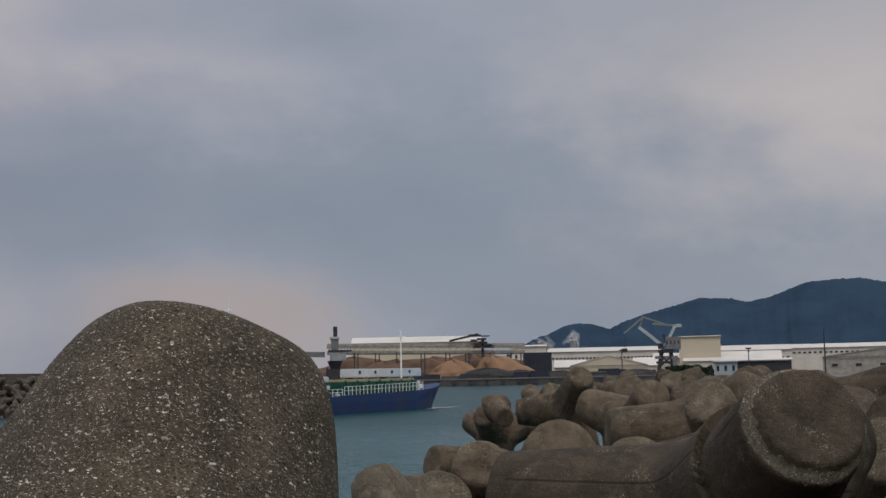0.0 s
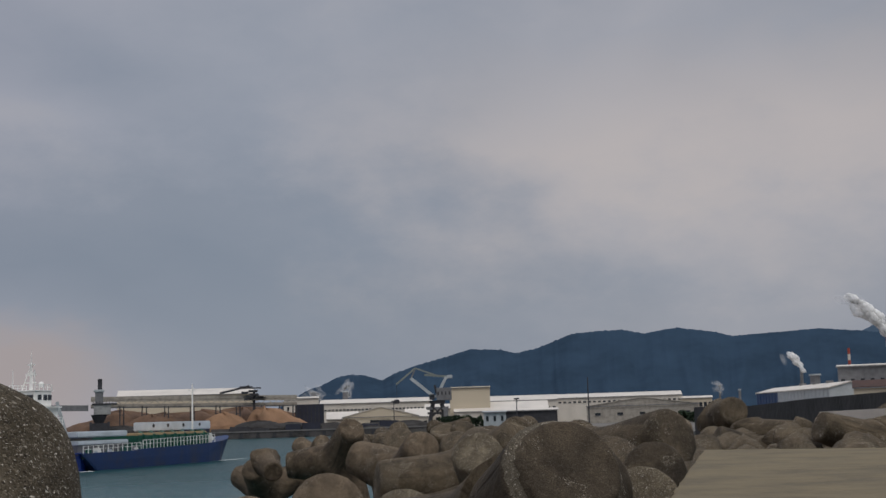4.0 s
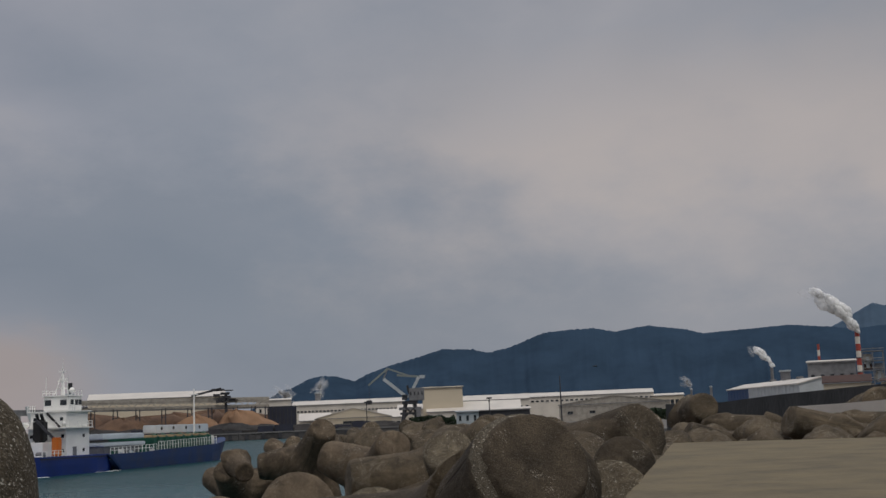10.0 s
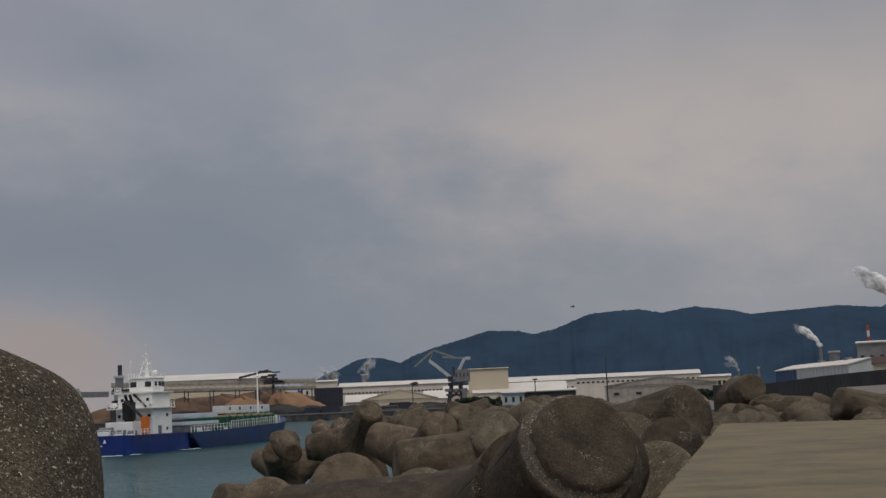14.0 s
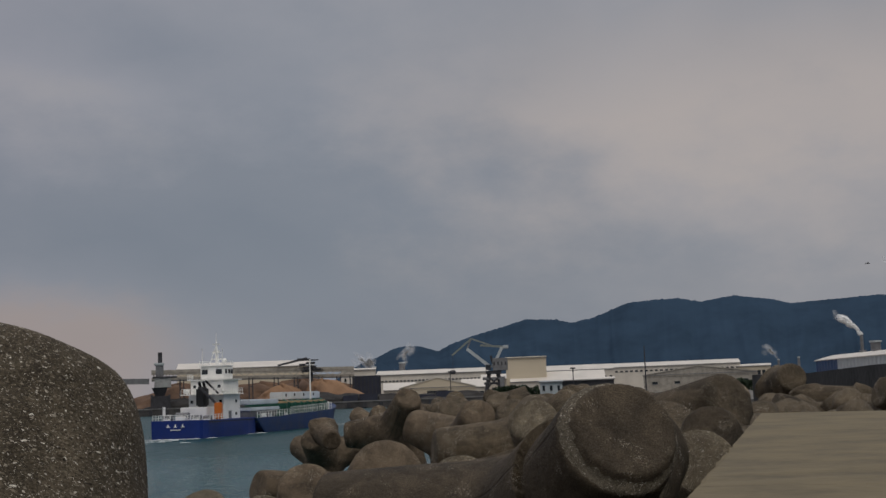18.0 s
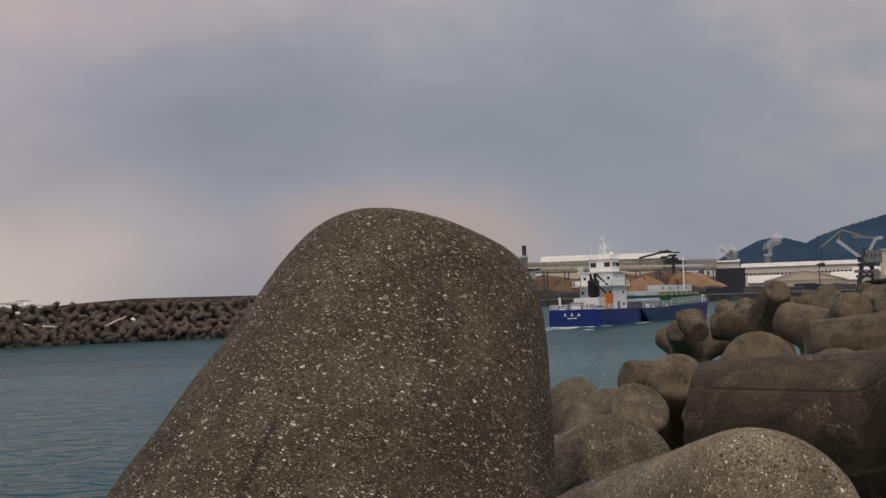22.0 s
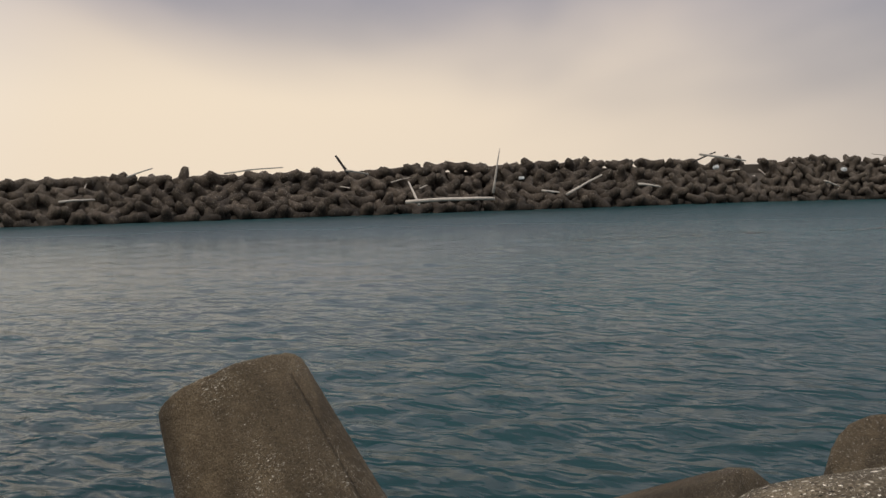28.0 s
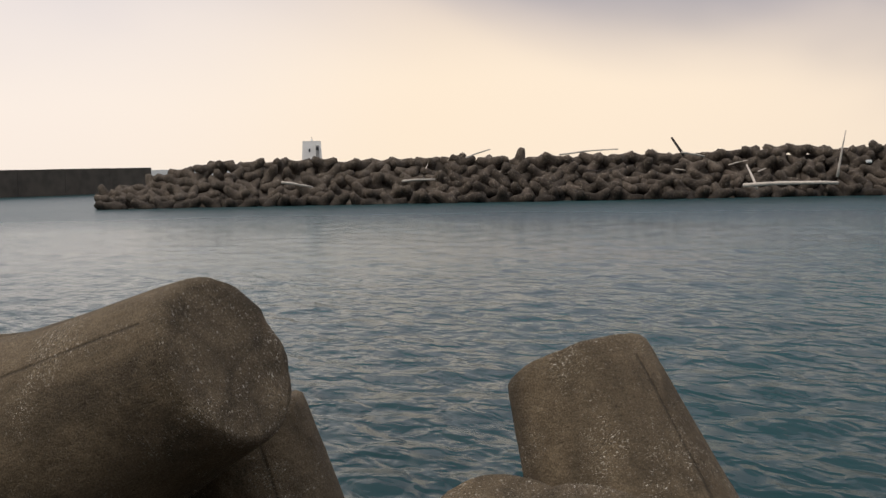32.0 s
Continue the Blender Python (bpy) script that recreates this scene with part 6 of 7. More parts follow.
    # rescue raft canisters
    for y in (-3.3, 3.3):
        bm = bmesh.new()
        add_beam(bm, (-5.6, y, 7.65), (-4.5, y, 7.65), 0.7, 0.7, 12)
        part("raft_canister", bm, DECKHOUSE, ship)
    # rails
    def rail(x0, x1, y0, y1, z0, z1, h, n, mat=DECKHOUSE):
        for k in range(n + 1):
            f = k / n
            x, y, z = x0 + (x1 - x0) * f, y0 + (y1 - y0) * f, z0 + (z1 - z0) * f
            bm = bmesh.new()
            add_beam(bm, (x, y, z), (x, y, z + h), 0.09)
            part("stanchion", bm, mat, ship)
        for q in (1.0, 0.55):
            bm = bmesh.new()
            add_beam(bm, (x0, y0, z0 + h * q), (x1, y1, z1 + h * q), 0.07)
            part("rail", bm, mat, ship)
    for side in (-1, 1):
        rail(21, 44, side * 5.25, side * 4.85, 2.9, 3.3, 1.35, 22)
        rail(5.4, 20.5, side * 5.2, side * 5.2, 2.65, 2.8, 1.1, 12)
        rail(-13, -7, side * 4.9, side * 5.1, 2.9, 2.9, 0.9, 6)
        rail(-6.1, 2.3, side * 3.8, side * 3.8, 7.16, 7.16, 0.9, 8)
        rail(-4.1, -2.2, side * 3.5, side * 3.5, 9.66, 9.66, 0.9, 3)
        rail(-2.0, 1.8, side * 2.25, side * 2.25, 12.05, 12.05, 0.8, 4)
    rail(-15.4, -15.4, -4.2, 4.2, 2.95, 2.95, 0.9, 8)
    rail(-6.1, -6.1, -3.8, 3.8, 7.16, 7.16, 0.9, 6)
    # hold: coamings, cargo, folded covers
    box_part("coaming", (21, 43, -4.3, -4.05, 2.4, 5.0), GREEN, ship, "green hatch coaming")
    box_part("coaming", (21, 43, 4.05, 4.3, 2.4, 5.0), GREEN, ship, "green hatch coaming")
    box_part("coaming", (21, 21.3, -4.05, 4.05, 2.4, 5.0), GREEN, ship, "green hatch coaming")
    box_part("coaming", (42.7, 43, -4.05, 4.05, 2.4, 5.0), GREEN, ship, "green hatch coaming")
    box_part("hold_cover", (21.3, 42.7, -4.05, 4.05, 4.6, 5.35), TAN, ship, "tan tarpaulin over the hold", 0.1)
    for k, x in enumerate(np.linspace(22.5, 41.5, 7)):
        bm = bmesh.new()
        add_beam(bm, (x, -4.35, 4.9), (x + 1.6, -2.6, 5.5), 0.5, 0.5, 8)
        part("tarpaulin_fold", bm, GREEN, ship, "folded green tarpaulin edge")
    cov = box_part("hatch_cover", (31.5, 52.5, 0.9, 3.6, 5.6, 7.1), HATCH, ship, "pale hatch cover folded to one side", 0.15)
    for x in (33.5, 38.0, 43.0, 48.5):
        bm = bmesh.new()
        add_beam(bm, (x, 0.92, 6.5), (x, 0.8, 6.5), 0.6, 0.6, 12)
        part("hatch_port", bm, DARK, cov)
    for x in (32.5, 41, 50):
        box_part("cover_stand", (x - 0.2, x + 0.2, 1.1, 3.0, 2.4, 5.6), GREEN, ship)
    box_part("aft_hatch_cover", (6.4, 19.5, -3.4, 3.9, 5.0, 5.9), HATCH, ship, "pale aft hatch cover", 0.15)
    box_part("aft_hatch_cover", (6.4, 19.5, -3.6, 3.9, 3.9, 4.5), HATCH, ship, "pale aft hatch cover", 0.1)
    box_part("aft_hatch_base", (6.6, 19.0, -3.3, 3.7, 2.1, 3.9), GREY, ship)
    for k, x in enumerate(np.linspace(22.5, 41.5, 10)):
        box_part("coaming_stay", (x - 0.12, x + 0.12, -4.75, -4.3, 2.4, 4.9), GREEN, ship)
    r = random.Random(2)
    for k in range(22):
        x, y, s = r.uniform(6, 20), r.uniform(-4.7, -3.9), r.uniform(0.2, 0.55)
        box_part("deck_gear", (x - s, x + s, y - s * 0.6, y + s * 0.6, 2.1, 2.1 + s * 2.6), r.choice([DECKHOUSE, HATCH, GREY, GREEN]), ship, bevel=0.06)
    for x in (46, 48.5):
        box_part("windlass", (x - 0.8, x + 0.8, -1.6, 1.6, 2.9, 4.3), DECKHOUSE, ship, bevel=0.12)
    box_part("forecastle_bulwark", (43.5, 44, -4.3, 4.3, 2.8, 4.9), DECKHOUSE, ship, bevel=0.05)
    # masts
    bm = bmesh.new()
    add_beam(bm, (44.6, 0, 2.9), (44.6, 0, 13.7), 0.36, 0.24, 10)
    fm = part("foremast", bm, DECKHOUSE, ship, "white foremast")
    bm = bmesh.new()
    add_beam(bm, (44.6, -0.9, 12.6), (44.6, 0.9, 12.6), 0.16)
    part("crosstree", bm, DECKHOUSE, fm)
    bm = bmesh.new()
    add_beam(bm, (0, 0, 12.0), (0, 0, 16.2), 0.55, 0.26, 8)
    mm = part("mainmast", bm, DECKHOUSE, ship, "white radar mast")
    for z, w in ((13.2, 1.8), (14.6, 1.2), (15.8, 1.3)):
        bm = bmesh.new()
        add_beam(bm, (0, -w / 2, z), (0, w / 2, z), 0.2)
        part("yard", bm, DECKHOUSE, mm)
    bm = bmesh.new()
    add_beam(bm, (0, 0, 16.2), (0, 0, 17.9), 0.12, 0.06, 6)
    part("topmast", bm, DECKHOUSE, mm)
    for side in (-1, 1):
        bm = bmesh.new()
        add_beam(bm, (-0.9, side * 0.9, 12.2), (0, side * 0.15, 15.4), 0.16, 0.12, 6)
        part("mast_stay", bm, DECKHOUSE, mm)
    box_part("radar_scanner", (-0.2, 0.2, -0.8, 0.8, 14.2, 14.45), DECKHOUSE, mm)
    bm = bmesh.new()
    bmesh.ops.create_icosphere(bm, subdivisions=2, radius=0.45, matrix=Matrix.Translation((0.9, -1.1, 12.9)))
    part("dome_antenna", bm, DECKHOUSE, ship, smooth=True)
    for y in (-2.0, 1.8):
        bm = bmesh.new()
        add_beam(bm, (-1.8, y, 12.2), (-1.8, y, 15.0), 0.1)
        part("whip_antenna", bm, DECKHOUSE, ship)
    return ship


ship = coaster()


def foam_patch(name, rows, label):
    """Broken foam: many small low lumps."""
    r = random.Random(len(name))
    vs, fs = [], []
    for x0, x1, y0, y1, count in rows:
        for _ in range(count):
            cx, cy, s = r.uniform(x0, x1), r.uniform(y0, y1), r.uniform(0.1, 0.42)
            k = len(vs)
            m = 7
            for i in range(m):
                a = 6.2832 * i / m
                q = s * r.uniform(0.6, 1.2)
                vs.append((cx + math.cos(a) * q, cy + math.sin(a) * q * 2.2, 0.03))
            vs.append((cx, cy, 0.06 + 0.1 * s))
            fs += [(k + i, k + (i + 1) % m, k + m) for i in range(m)]
    ob = mesh_ob(name, vs, fs, FOAM, smooth=True)
    return tagged(ob, label, "foam", kind="stuff")


wake = foam_patch("wake_foam", [(-18.5, -15.8, -5.0, 5.0, 60), (-30, -18, -4.5, 4.5, 45), (-16, -13, -5.8, -5.1, 12), (0, 8, -6.4, -5.3, 8), (46, 56, -5.2, -3.4, 14), (-34, -32, -12, 3, 9)], "white foam churned up behind the ship")


def drift_line():
    """Weed and scum gathered along a current seam in the channel."""
    r = random.Random(41)
    line = [Vector((-76, 74, 0)), Vector((-70, 90, 0)), Vector((-61, 104, 0)), Vector((-52, 119, 0)), Vector((-41, 128, 0)), Vector((-30, 140, 0))]
    vs, fs = [], []
    total = sum((b - a).length for a, b in zip(line, line[1:]))
    for _ in range(330):
        s = r.uniform(0, total)
        if noise.noise(Vector((s * 0.16, 7, 0))) < -0.05:
            continue
        p, t = along(line, s)
        side = Vector((-t.y, t.x, 0))
        c = p + side * r.gauss(0, 0.8 + 0.5 * noise.noise(Vector((s * 0.1, 1, 0))) ** 2)
        w, h, k = r.uniform(0.1, 0.7), r.uniform(0.06, 0.2), len(vs)
        for i in range(8):
            a = 6.2832 * i / 8
            q = c + t * math.cos(a) * w * r.uniform(0.6, 1.2) + side * math.sin(a) * h * r.uniform(0.6, 1.2)
            vs.append((q.x, q.y, 0.06))
        vs.append((c.x, c.y, 0.085))
        fs += [(k + i, k + (i + 1) % 8, k + 8) for i in range(8)]
    ob = mesh_ob("drift_weed", vs, fs, WEED, smooth=True)
    return tagged(ob, "dark floating weed strung along a current line", "seaweed", kind="stuff")


WEED = material("floating_weed", (0.075, 0.06, 0.05), 0.8, var=0.4, scale=1.0, fine=8, bump=0.3)
drift_line()


# ---- seaward wall and the far breakwater's things ----
def seaward_wall():
    root = empty("sea_wall", pose(0, 0, 0), "long dark flat-topped concrete sea wall out in the bay", "sea wall", kind="structure")
    a, b = polar(78.9, 326), polar(118, 250)
    n = 16
    for k in range(n):
        p, q = a.lerp(b, k / n), a.lerp(b, (k + 0.995) / n)
        t = (q - p).normalized()
        o = Vector((-t.y, t.x, 0))
        if o.dot(p) < 0:
            o = -o
        pts = [p, q, q + o * 7, p + o * 7]
        prism("caisson", [(v.x, v.y) for v in pts], -3, 6.15 + 0.03 * (k % 2), DARKWALL, root)


seaward_wall()


def lighthouse():
    d = 205
    root = empty("beacon_tower", frame_at(71.9, d, 4.4), "small white square harbour beacon tower", "beacon")
    h = zof(1.0, d) - 4.4
    bm = bmesh.new()
    bmesh.ops.create_cone(bm, cap_ends=True, segments=4, radius1=2.45, radius2=2.05, depth=h, matrix=pose(0, 0, h / 2, 0, 0, 45))
    bmesh.ops.bevel(bm, geom=bm.edges[:], offset=0.06, segments=2, affect="EDGES")
    part("tower", bm, DECKHOUSE, root)
    for x0, x1, y0, y1 in ((-1.45, 1.45, -1.45, -1.25), (-1.45, 1.45, 1.25, 1.45), (-1.45, -1.25, -1.25, 1.25), (1.25, 1.45, -1.25, 1.25)):
        box_part("parapet", (x0, x1, y0, y1, h - 0.05, h + 0.22), DECKHOUSE, root)
    # grey strip on the wall face stands in for the shade of a slot
    box_part("recess", (0.62, 1.12, -1.7, -1.45, 0.6, h - 0.5), HATCHG, root)
    bm = bmesh.new()
    add_beam(bm, (0, 0, h), (0, 0, h + 0.6), 0.36, 0.26, 8)
    part("lantern", bm, DECKHOUSE, root)
    bm = bmesh.new()
    add_beam(bm, (0, 0, h + 0.6), (0, 0, h + 0.95), 0.1, 0.06, 6)
    part("rod", bm, GREY, root)
    box_part("doorway", (0.66, 1.08, -1.76, -1.5, h - 1.25, h - 0.75), DARK, root)
    box_part("window", (-0.5, -0.25, -1.60, -1.4, h - 1.5, h - 1.0), DARK, root)
    box_part("plinth", (-1.9, 1.9, -1.9, 1.9, -0.6, 0.3), WHITE, root, bevel=0.08)


lighthouse()


def crest():
    """Flat crest road of the breakwater, and the earth bank at its landward part."""
    vs, fs, n, s = [], [], 0, 22.0
    total = sum((b - a).length for a, b in zip(BW, BW[1:]))
    while s <= total + 0.1:
        p, t = along(BW, s)
        out = Vector((-t.y, t.x, 0))
        for off, z in ((9.2, 3.0), (9.4, 6.15), (13.5, 6.2), (13.7, 3.0)):
            q = p + out * off
            vs.append((q.x, q.y, z))
        if n:
            b = n * 4
            fs += [(b - 4 + i, b + i, b + (i + 1) % 4, b - 4 + (i + 1) % 4) for i in range(4)]
        n += 1
        s += 4.0
    fs += [(0, 1, 2, 3), (4 * n - 1, 4 * n - 2, 4 * n - 3, 4 * n - 4)]
    tagged(mesh_ob("crest_wall", vs, fs, DARKWALL), "dark concrete crest of the far breakwater", "breakwater", kind="structure")
    pts = [(27.5, 240, 4.5), (26.2, 241, zof(0.08, 241)), (25.0, 242, zof(0.22, 242)), (22.5, 244, zof(0.37, 244)), (20, 248, zof(0.37, 248)), (14, 262, zof(0.33, 258)), (9, 285, zof(0.25, 285)), (7.2, 300, 4.0)]
    shore_wall("earth_bank", pts, 14, DARKWALL, "smooth dark embankment behind the far breakwater")


crest()

DRIFT = material("bleached_driftwood", (0.56, 0.50, 0.43), 0.85, var=0.25, scale=2.0, fine=20, bump=0.3)
DRIFTD = material("dark_driftwood", (0.05, 0.04, 0.035), 0.9, var=0.3, scale=2.0, fine=20, bump=0.3)
STYRO = material("white_float", (0.75, 0.75, 0.73), 0.8, var=0.1, scale=3.0, fine=30, bump=0.2)


def timber(a, b, w, mat, label, tip=0.6):
    """A stranded trunk: tapering, slightly bent, with broken ends."""
    a, b = Vector(a), Vector(b)
    bm = bmesh.new()
    r = random.Random(int(a.x * 7 + b.z * 13))
    rings = []
    m = 7
    for i in range(6):
        f = i / 5
        c = a.lerp(b, f) + Vector((0, 0, 0.02 * (b - a).length * math.sin(f * 3.1416) * r.uniform(0.2, 1)))
        d = (b - a).normalized()
        e1 = d.orthogonal().normalized()
        e2 = d.cross(e1)
        q = w / 2 * (1 + (tip - 1) * f)
        rings.append([bm.verts.new(c + (e1 * math.cos(6.2832 * k / m) + e2 * math.sin(6.2832 * k / m)) * q * r.uniform(0.85, 1.1)) for k in range(m)])
    for p, q in zip(rings, rings[1:]):
        for k in range(m):
            bm.faces.new([p[k], p[(k + 1) % m], q[(k + 1) % m], q[k]])
    bm.faces.new(rings[0][::-1])
    bm.faces.new(rings[-1])
    ob = part("driftwood", bm, mat, None, smooth=True)
    return tagged(ob, label, "driftwood", "driftwood stranded on the far breakwater")


def on_bw(az, d, el):
    return polar(az, d, zof(el, d))


def driftwood():
    pale = "bleached driftwood trunk stranded on the tetrapods"
    timber(on_bw(52.75, 176.5, -1.25), on_bw(48.75, 181, -1.2), 0.55, DRIFT, "long pale squared timber lying along the tetrapods", 0.9)
    timber(on_bw(52.15, 177, -1.4), on_bw(52.6, 181, -0.35), 0.4, DRIFT, "short pale timber leaning on the long one")
    timber(on_bw(48.8, 181, -0.95), on_bw(48.45, 181, 1.05), 0.42, DRIFT, "thin pale pole standing upright among tetrapods", 0.3)
    timber(on_bw(55.3, 184, 0.1), on_bw(55.85, 184, 0.92), 0.45, DRIFTD, "dark pole sticking up from the breakwater", 0.7)
    timber(on_bw(55.4, 182, 0.25), on_bw(54.4, 184, 0.05), 0.32, DRIFT, pale)
    timber(on_bw(73.3, 186, -0.75), on_bw(71.9, 187, -1.0), 0.4, DRIFT, pale)
    timber(on_bw(65.0, 185, 0.2), on_bw(63.9, 187, 0.55), 0.3, DRIFT, pale)
    timber(on_bw(60.8, 186, 0.25), on_bw(58.2, 187, 0.45), 0.3, DRIFT, pale)
    timber(on_bw(67.9, 183, -0.8), on_bw(66.4, 185, -0.75), 0.35, DRIFT, pale)
    timber(on_bw(45.5, 181, -1.1), on_bw(43.9, 183, -0.25), 0.4, DRIFT, pale)
    timber(on_bw(42.3, 183, -0.7), on_bw(41.3, 184, -0.85), 0.4, DRIFT, pale)
    timber(on_bw(39.6, 190, 0.55), on_bw(37.6, 192, 0.2), 0.38, DRIFT, pale)
    timber(on_bw(39.9, 190, 0.2), on_bw(38.9, 191, 0.62), 0.3, DRIFTD, "dark driftwood branch on the breakwater crest")
    timber(on_bw(34.3, 200, -0.75), on_bw(33.7, 202, -1.0), 0.35, DRIFT, pale)
    timber(on_bw(31.0, 203, -0.4), on_bw(29.9, 205, -0.45), 0.35, DRIFT, pale)
    timber(on_bw(46.6, 181, -0.9), on_bw(45.8, 182, -1.0), 0.35, DRIFT, pale)
    timber(on_bw(23.6, 215, -0.8), on_bw(22.7, 217, -0.4), 0.35, DRIFT, pale)
    timber(on_bw(26.2, 210, -0.7), on_bw(25.6, 211, -0.75), 0.35, DRIFT, pale)
    r = random.Random(12)
    for k in range(26):
        az = r.gauss(28.6, 1.4)
        d, el = 216 + r.uniform(-2, 2), r.uniform(0.18, 0.45)
        timber(on_bw(az, d, el), on_bw(az + r.uniform(-0.9, 0.9), d + 1, el + r.uniform(-0.12, 0.16)), r.uniform(0.15, 0.32), DRIFT, "bleached branch in a drift heap on the crest")
    for k in range(30):
        az = r.uniform(20, 76)
        p, t = along(BW, max(2, (76 - az) / 56 * 235))
        out = Vector((-t.y, t.x, 0))
        c = p + out * (3 + r.uniform(0, 5)) + Vector((0, 0, 3.2 + r.uniform(0, 2.2)))
        e = Vector((r.gauss(0, 1), r.gauss(0, 1), r.gauss(0, 0.35))).normalized() * r.uniform(0.6, 1.6)
        timber(c - e, c + e, r.uniform(0.14, 0.28), r.choice([DRIFT, DRIFT, DRIFTD]), pale)
    for az, d, el, s in ((30.1, 207, 0.22, 0.7), (29.6, 208, 0.12, 0.6), (28.0, 210, 0.2, 0.5), (26.9, 212, 0.22, 0.6), (33.5, 199, -0.28, 0.55), (27.2, 208, -0.1, 0.4), (38.9, 189, -0.05, 0.5), (22.4, 214, -0.55, 0.45), (47.5, 182, -0.3, 0.4)):
        bm = bmesh.new()
        p = on_bw(az, d, el)
        add_box(bm, -s, s, -s * 0.6, s * 0.6, -s * 0.5, s * 0.5)
        bmesh.ops.bevel(bm, geom=bm.edges[:], offset=s * 0.2, segments=2, affect="EDGES")
        ob = part("float", bm, STYRO, None)
        ob.matrix_world = pose(p.x, p.y, p.z, r.uniform(-30, 30), r.uniform(-30, 30), r.uniform(0, 180))
        tagged(ob, "white plastic foam float washed up on the breakwater", "float", "floats washed up on the breakwater")


driftwood()


# ---- steam ----
def plume(az, d, path, label, seed, r0, r1, mat, count, spread=0.33):
    """A steam plume of many soft lumps that grow as they drift; returns the lumps with their drift."""
    root = empty("steam_plume", pose(0, 0, 0), label, "steam")
    r = random.Random(seed)
    pts = [polar(a, d, zof(e, d)) for a, e in path]
    out = []
    for k in range(count):
        f = (k + r.random()) / count
        if mat is STEAM and f > 0.6 and k % 3:  # the far end thins out
            continue
        s = f * (len(pts) - 1)
        i = min(int(s), len(pts) - 2)
        c = pts[i].lerp(pts[i + 1], s - i)
        rad = (r0 + (r1 - r0) * f) * r.uniform(0.4, 0.85)
        c = c + Vector((r.gauss(0, 1), r.gauss(0, 1), r.gauss(0, 1))) * (r0 + (r1 - r0) * f) * spread
        bm = bmesh.new()
        bmesh.ops.create_icosphere(bm, subdivisions=3, radius=1.0)
        o = Vector((seed * 3.1 + k, 0, 0))
        thin = 1.0 if f < 0.75 else 1.0 - (f - 0.75) * 1.8
        for v in bm.verts:
            w = v.co.copy()
            v.co = w * rad * thin * (1 + 0.35 * noise.noise(w * 1.3 + o) + 0.1 * noise.noise(w * 3.2 + o))
        drift = (pts[i + 1] - pts[i]).normalized()
        along_wind = Matrix.Identity(3)
        for p in range(3):
            for q in range(3):
                along_wind[p][q] += 0.8 * drift[p] * drift[q]
        bmesh.ops.transform(bm, matrix=along_wind.to_4x4(), verts=bm.verts)
        ob = part("puff", bm, STEAM_THIN if f > 0.62 + 0.25 * r.random() else mat, root, smooth=True)
        ob.location = c
        way = (pts[i + 1] - pts[i]).normalized()
        out.append((ob, c, way * (6 + 10 * f)))
    return out


puffs = plume(-29.52, 698, [(-29.52, 3.08), (-29.13, 3.6), (-28.7, 4.12), (-28.1, 4.62), (-27.5, 4.92)], "white steam plume drifting from the banded chimney", 3, 1.5, 5.2, STEAM, 80, 0.32)
puffs += plume(-25.84, 690, [(-25.84, 1.78), (-25.6, 2.1), (-25.3, 2.35), (-25.0, 2.5), (-24.9, 2.7)], "small white steam plume over the sheds", 5, 0.9, 2.6, STEAM, 34, 0.30)
puffs += plume(-22.3, 840, [(-22.3, 1.0), (-22.1, 1.25), (-21.8, 1.42)], "faint white steam over the factory roofs", 7, 0.9, 2.2, STEAM_THIN, 22, 0.9)
puffs += plume(-5.9, 900, [(-5.9, 1.3), (-5.85, 1.6), (-6.1, 1.95)], "white steam rising behind the factory hall", 9, 1.1, 2.8, STEAM_THIN, 26, 0.9)
puffs += plume(-4.35, 880, [(-4.4, 1.1), (-4.2, 1.4), (-3.95, 1.6)], "white steam drifting by the silo house", 11, 1.6, 3.2, STEAM_THIN, 28, 0.9)


# ---- bird ----
def bird():
    root = empty("gull", pose(0, 0, 40), "small dark bird gliding over the harbour", "bird")
    bm = bmesh.new()
    bmesh.ops.create_icosphere(bm, subdivisions=2, radius=0.42)
    for v in bm.verts:
        v.co = Vector((v.co.x * 0.9, v.co.y * 0.24, v.co.z * 0.24))
    part("body", bm, DARK, root, smooth=True)
    for side in (-1, 1):
        vs = [(0.2, 0, 0.05), (-0.15, 0, 0.05), (0.16, side * 0.5, 0.22), (-0.14, side * 0.5, 0.22), (-0.12, side * 1.0, 0.12), (-0.2, side * 1.0, 0.12)]
        vs = [(x * 0.85, y * 0.85, z * 0.85) for x, y, z in vs]
        vs += [(x, y, z - 0.03) for x, y, z in vs]
        fs = [(0, 2, 3, 1), (2, 4, 5, 3), (6, 7, 9, 8), (8, 9, 11, 10), (0, 6, 8, 2), (2, 8, 10, 4), (1, 3, 9, 7), (3, 5, 11, 9), (4, 10, 11, 5), (0, 1, 7, 6)]
        mesh_ob("wing", vs, fs, DARK, root)
    bm = bmesh.new()
    add_beam(bm, (-0.34, 0, 0), (-0.6, 0, 0.02), 0.1, 0.16)
    part("tail", bm, DARK, root)
    return root


gull = bird()

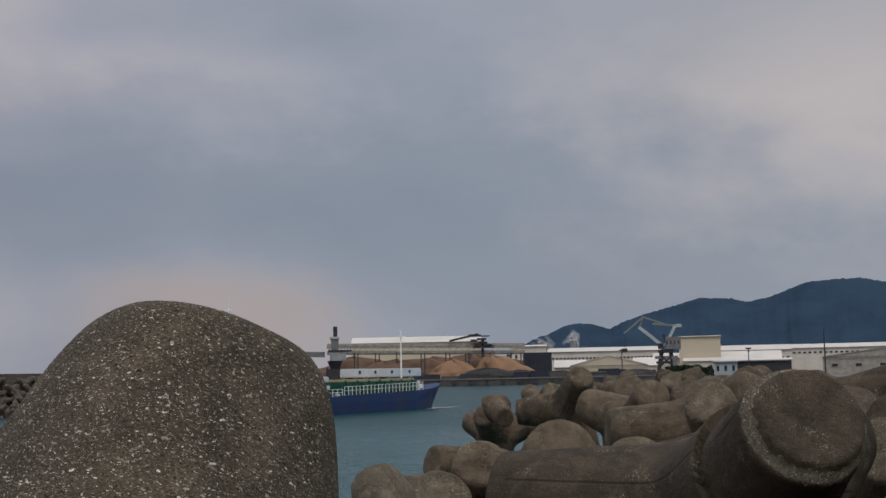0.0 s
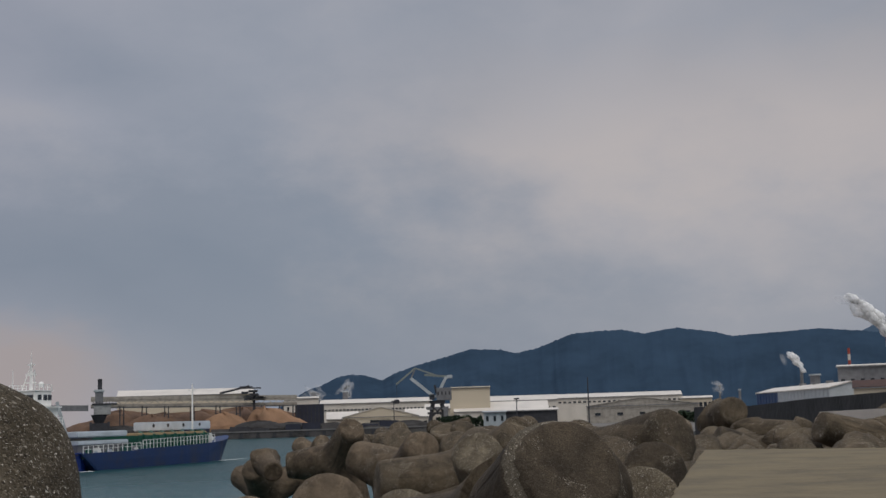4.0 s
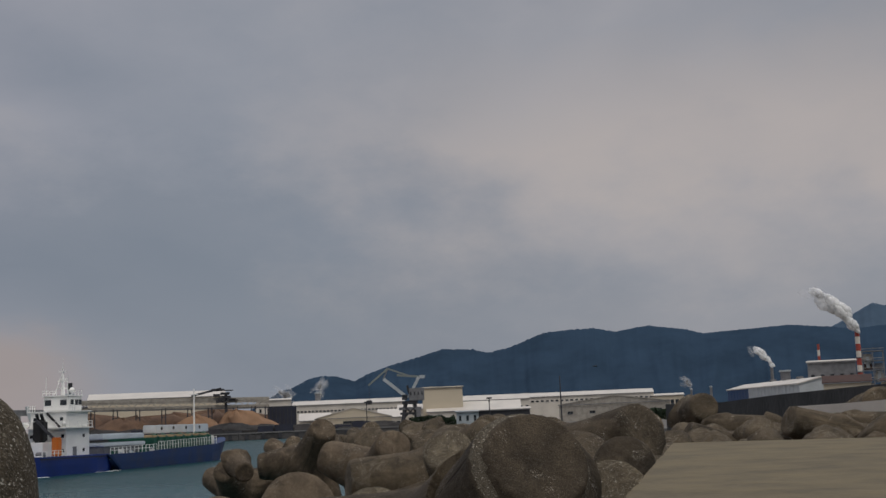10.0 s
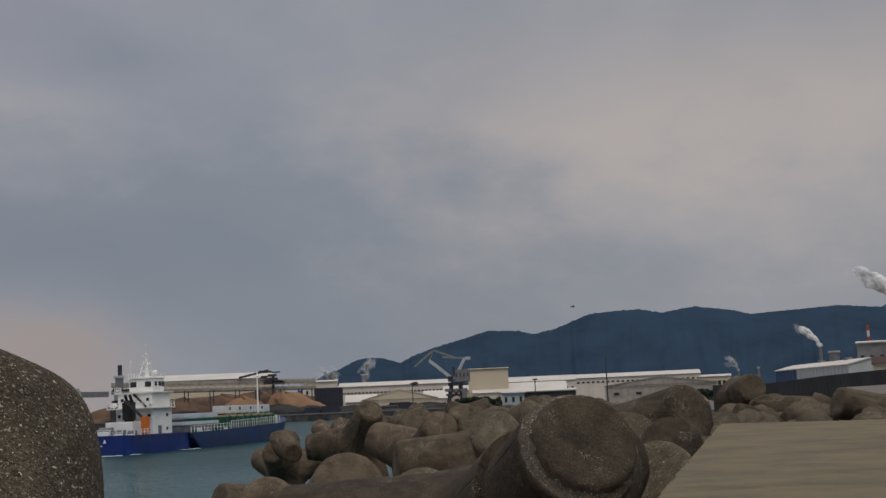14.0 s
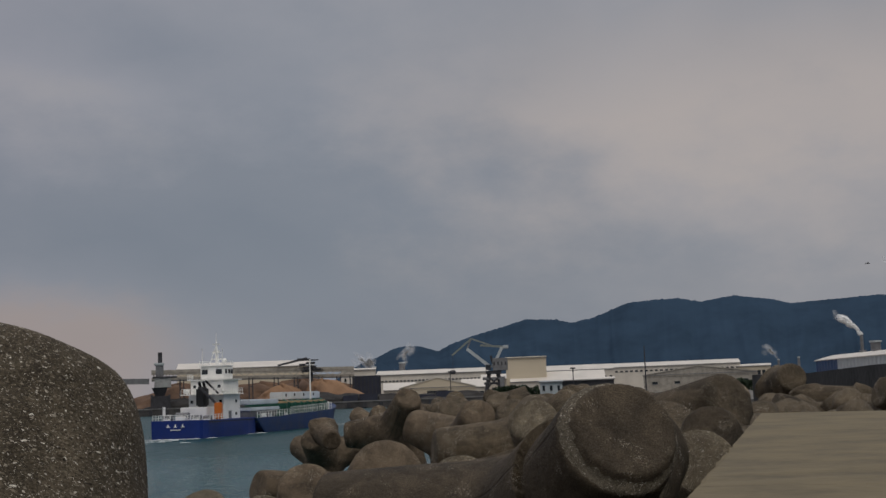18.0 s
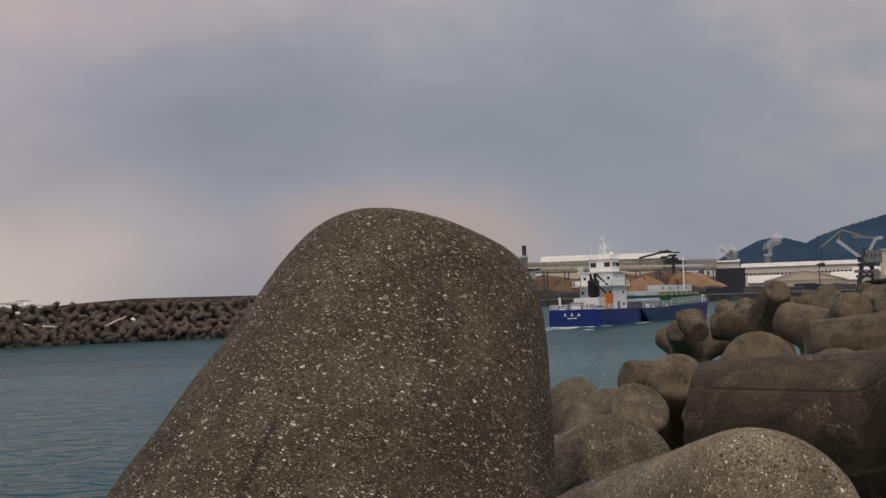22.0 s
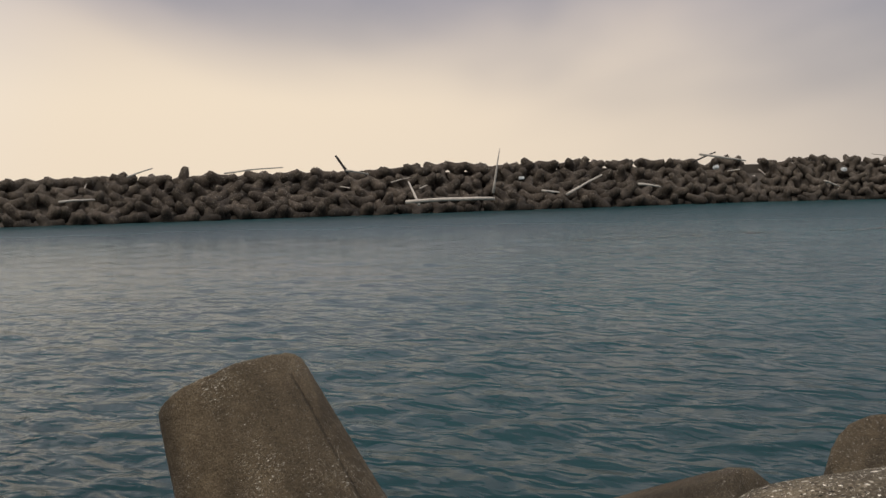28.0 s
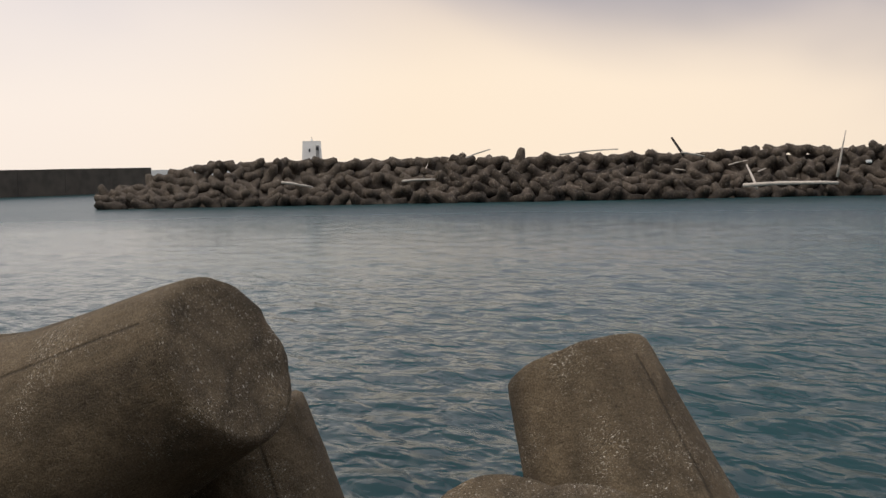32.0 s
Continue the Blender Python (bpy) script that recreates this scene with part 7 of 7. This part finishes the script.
# ---- small things on the near shore ----
def marker_post():
    root = empty("marker_post", pose(0, 0, 0), "small white marker post behind the blocks", "marker post")
    p = polar(-24.35, 60, 4.8)
    root.matrix_world = Matrix.Translation(p)
    bm = bmesh.new()
    add_beam(bm, (0, 0, -0.6), (0, 0, 0.55), 0.2, 0.18, 10)
    part("post", bm, STYRO, root)
    bm = bmesh.new()
    bmesh.ops.create_icosphere(bm, subdivisions=2, radius=0.12, matrix=Matrix.Translation((0, 0, 0.57)))
    part("cap", bm, STYRO, root, smooth=True)


marker_post()


# ---- what moves ----
def ship_rows():
    """The coaster turns slowly to port as it heads in: place of the main mast and heading, second by second."""
    x, y, rows, t = -31.473, 185.003, [], 0.0
    while t <= 32.001:
        h = 32.159 - 0.51 * t
        rows.append((t, x, y, h))
        for _ in range(20):
            v, hh = 2.444 + 0.018 * t, radians(32.159 - 0.51 * t)
            x, y, t = x + v * math.sin(hh) * 0.1, y + v * math.cos(hh) * 0.1, t + 0.1
        t = round(t, 3)
    return rows


def motions():
    rows = ship_rows()
    walk(ship, [(t, pose(x, y, 0.04 * math.sin(t * 1.1), 0.35 * math.sin(t * 0.8), 0.2 * math.sin(t * 0.9), 90 - h)) for t, x, y, h in rows])
    walk(wake, [(t, pose(x, y, 0, 0, 0, 90 - h)) for t, x, y, h in rows])
    walk(sea, [(0, pose(0, 0, 0)), (8, pose(-1.9, -2.6, 0.03)), (16, pose(-3.8, -5.2, -0.02)), (24, pose(-5.7, -7.8, 0.03)), (32, pose(-7.6, -10.4, 0))])
    for ob, c, way in puffs:
        walk(ob, [(0, Matrix.Translation(c - way * 0.5)), (16, Matrix.Translation(c)), (32, Matrix.Translation(c + way * 0.5))])
    # bearing and height angle of the bird, time by time
    sky = [(0, -60, 4.4), (4.5, -27.5, 4.3), (6.5, -18.6, 4.5), (7.0, -19.0, 4.32), (7.5, -19.2, 4.0), (8.2, -19.4, 3.0), (9.0, -19.2, 2.3), (11, -16.8, 2.0), (13.0, -14.8, 3.0), (14.0, -15.3, 4.0), (14.5, -15.8, 4.1), (15.0, -16.4, 3.9), (17.5, -23, 4.6), (19, -34, 5), (24, -52, 6), (32, -70, 8)]
    out = []
    for k, (t, az, el) in enumerate(sky):
        p = polar(az, 260, zof(el, 260))
        out.append((t, pose(p.x, p.y, p.z, 50 if 5 < t < 8 else 14 * math.sin(k * 2.0), 0, az + (180 if 7 < k < 8 else 0))))
    walk(gull, out)


motions()
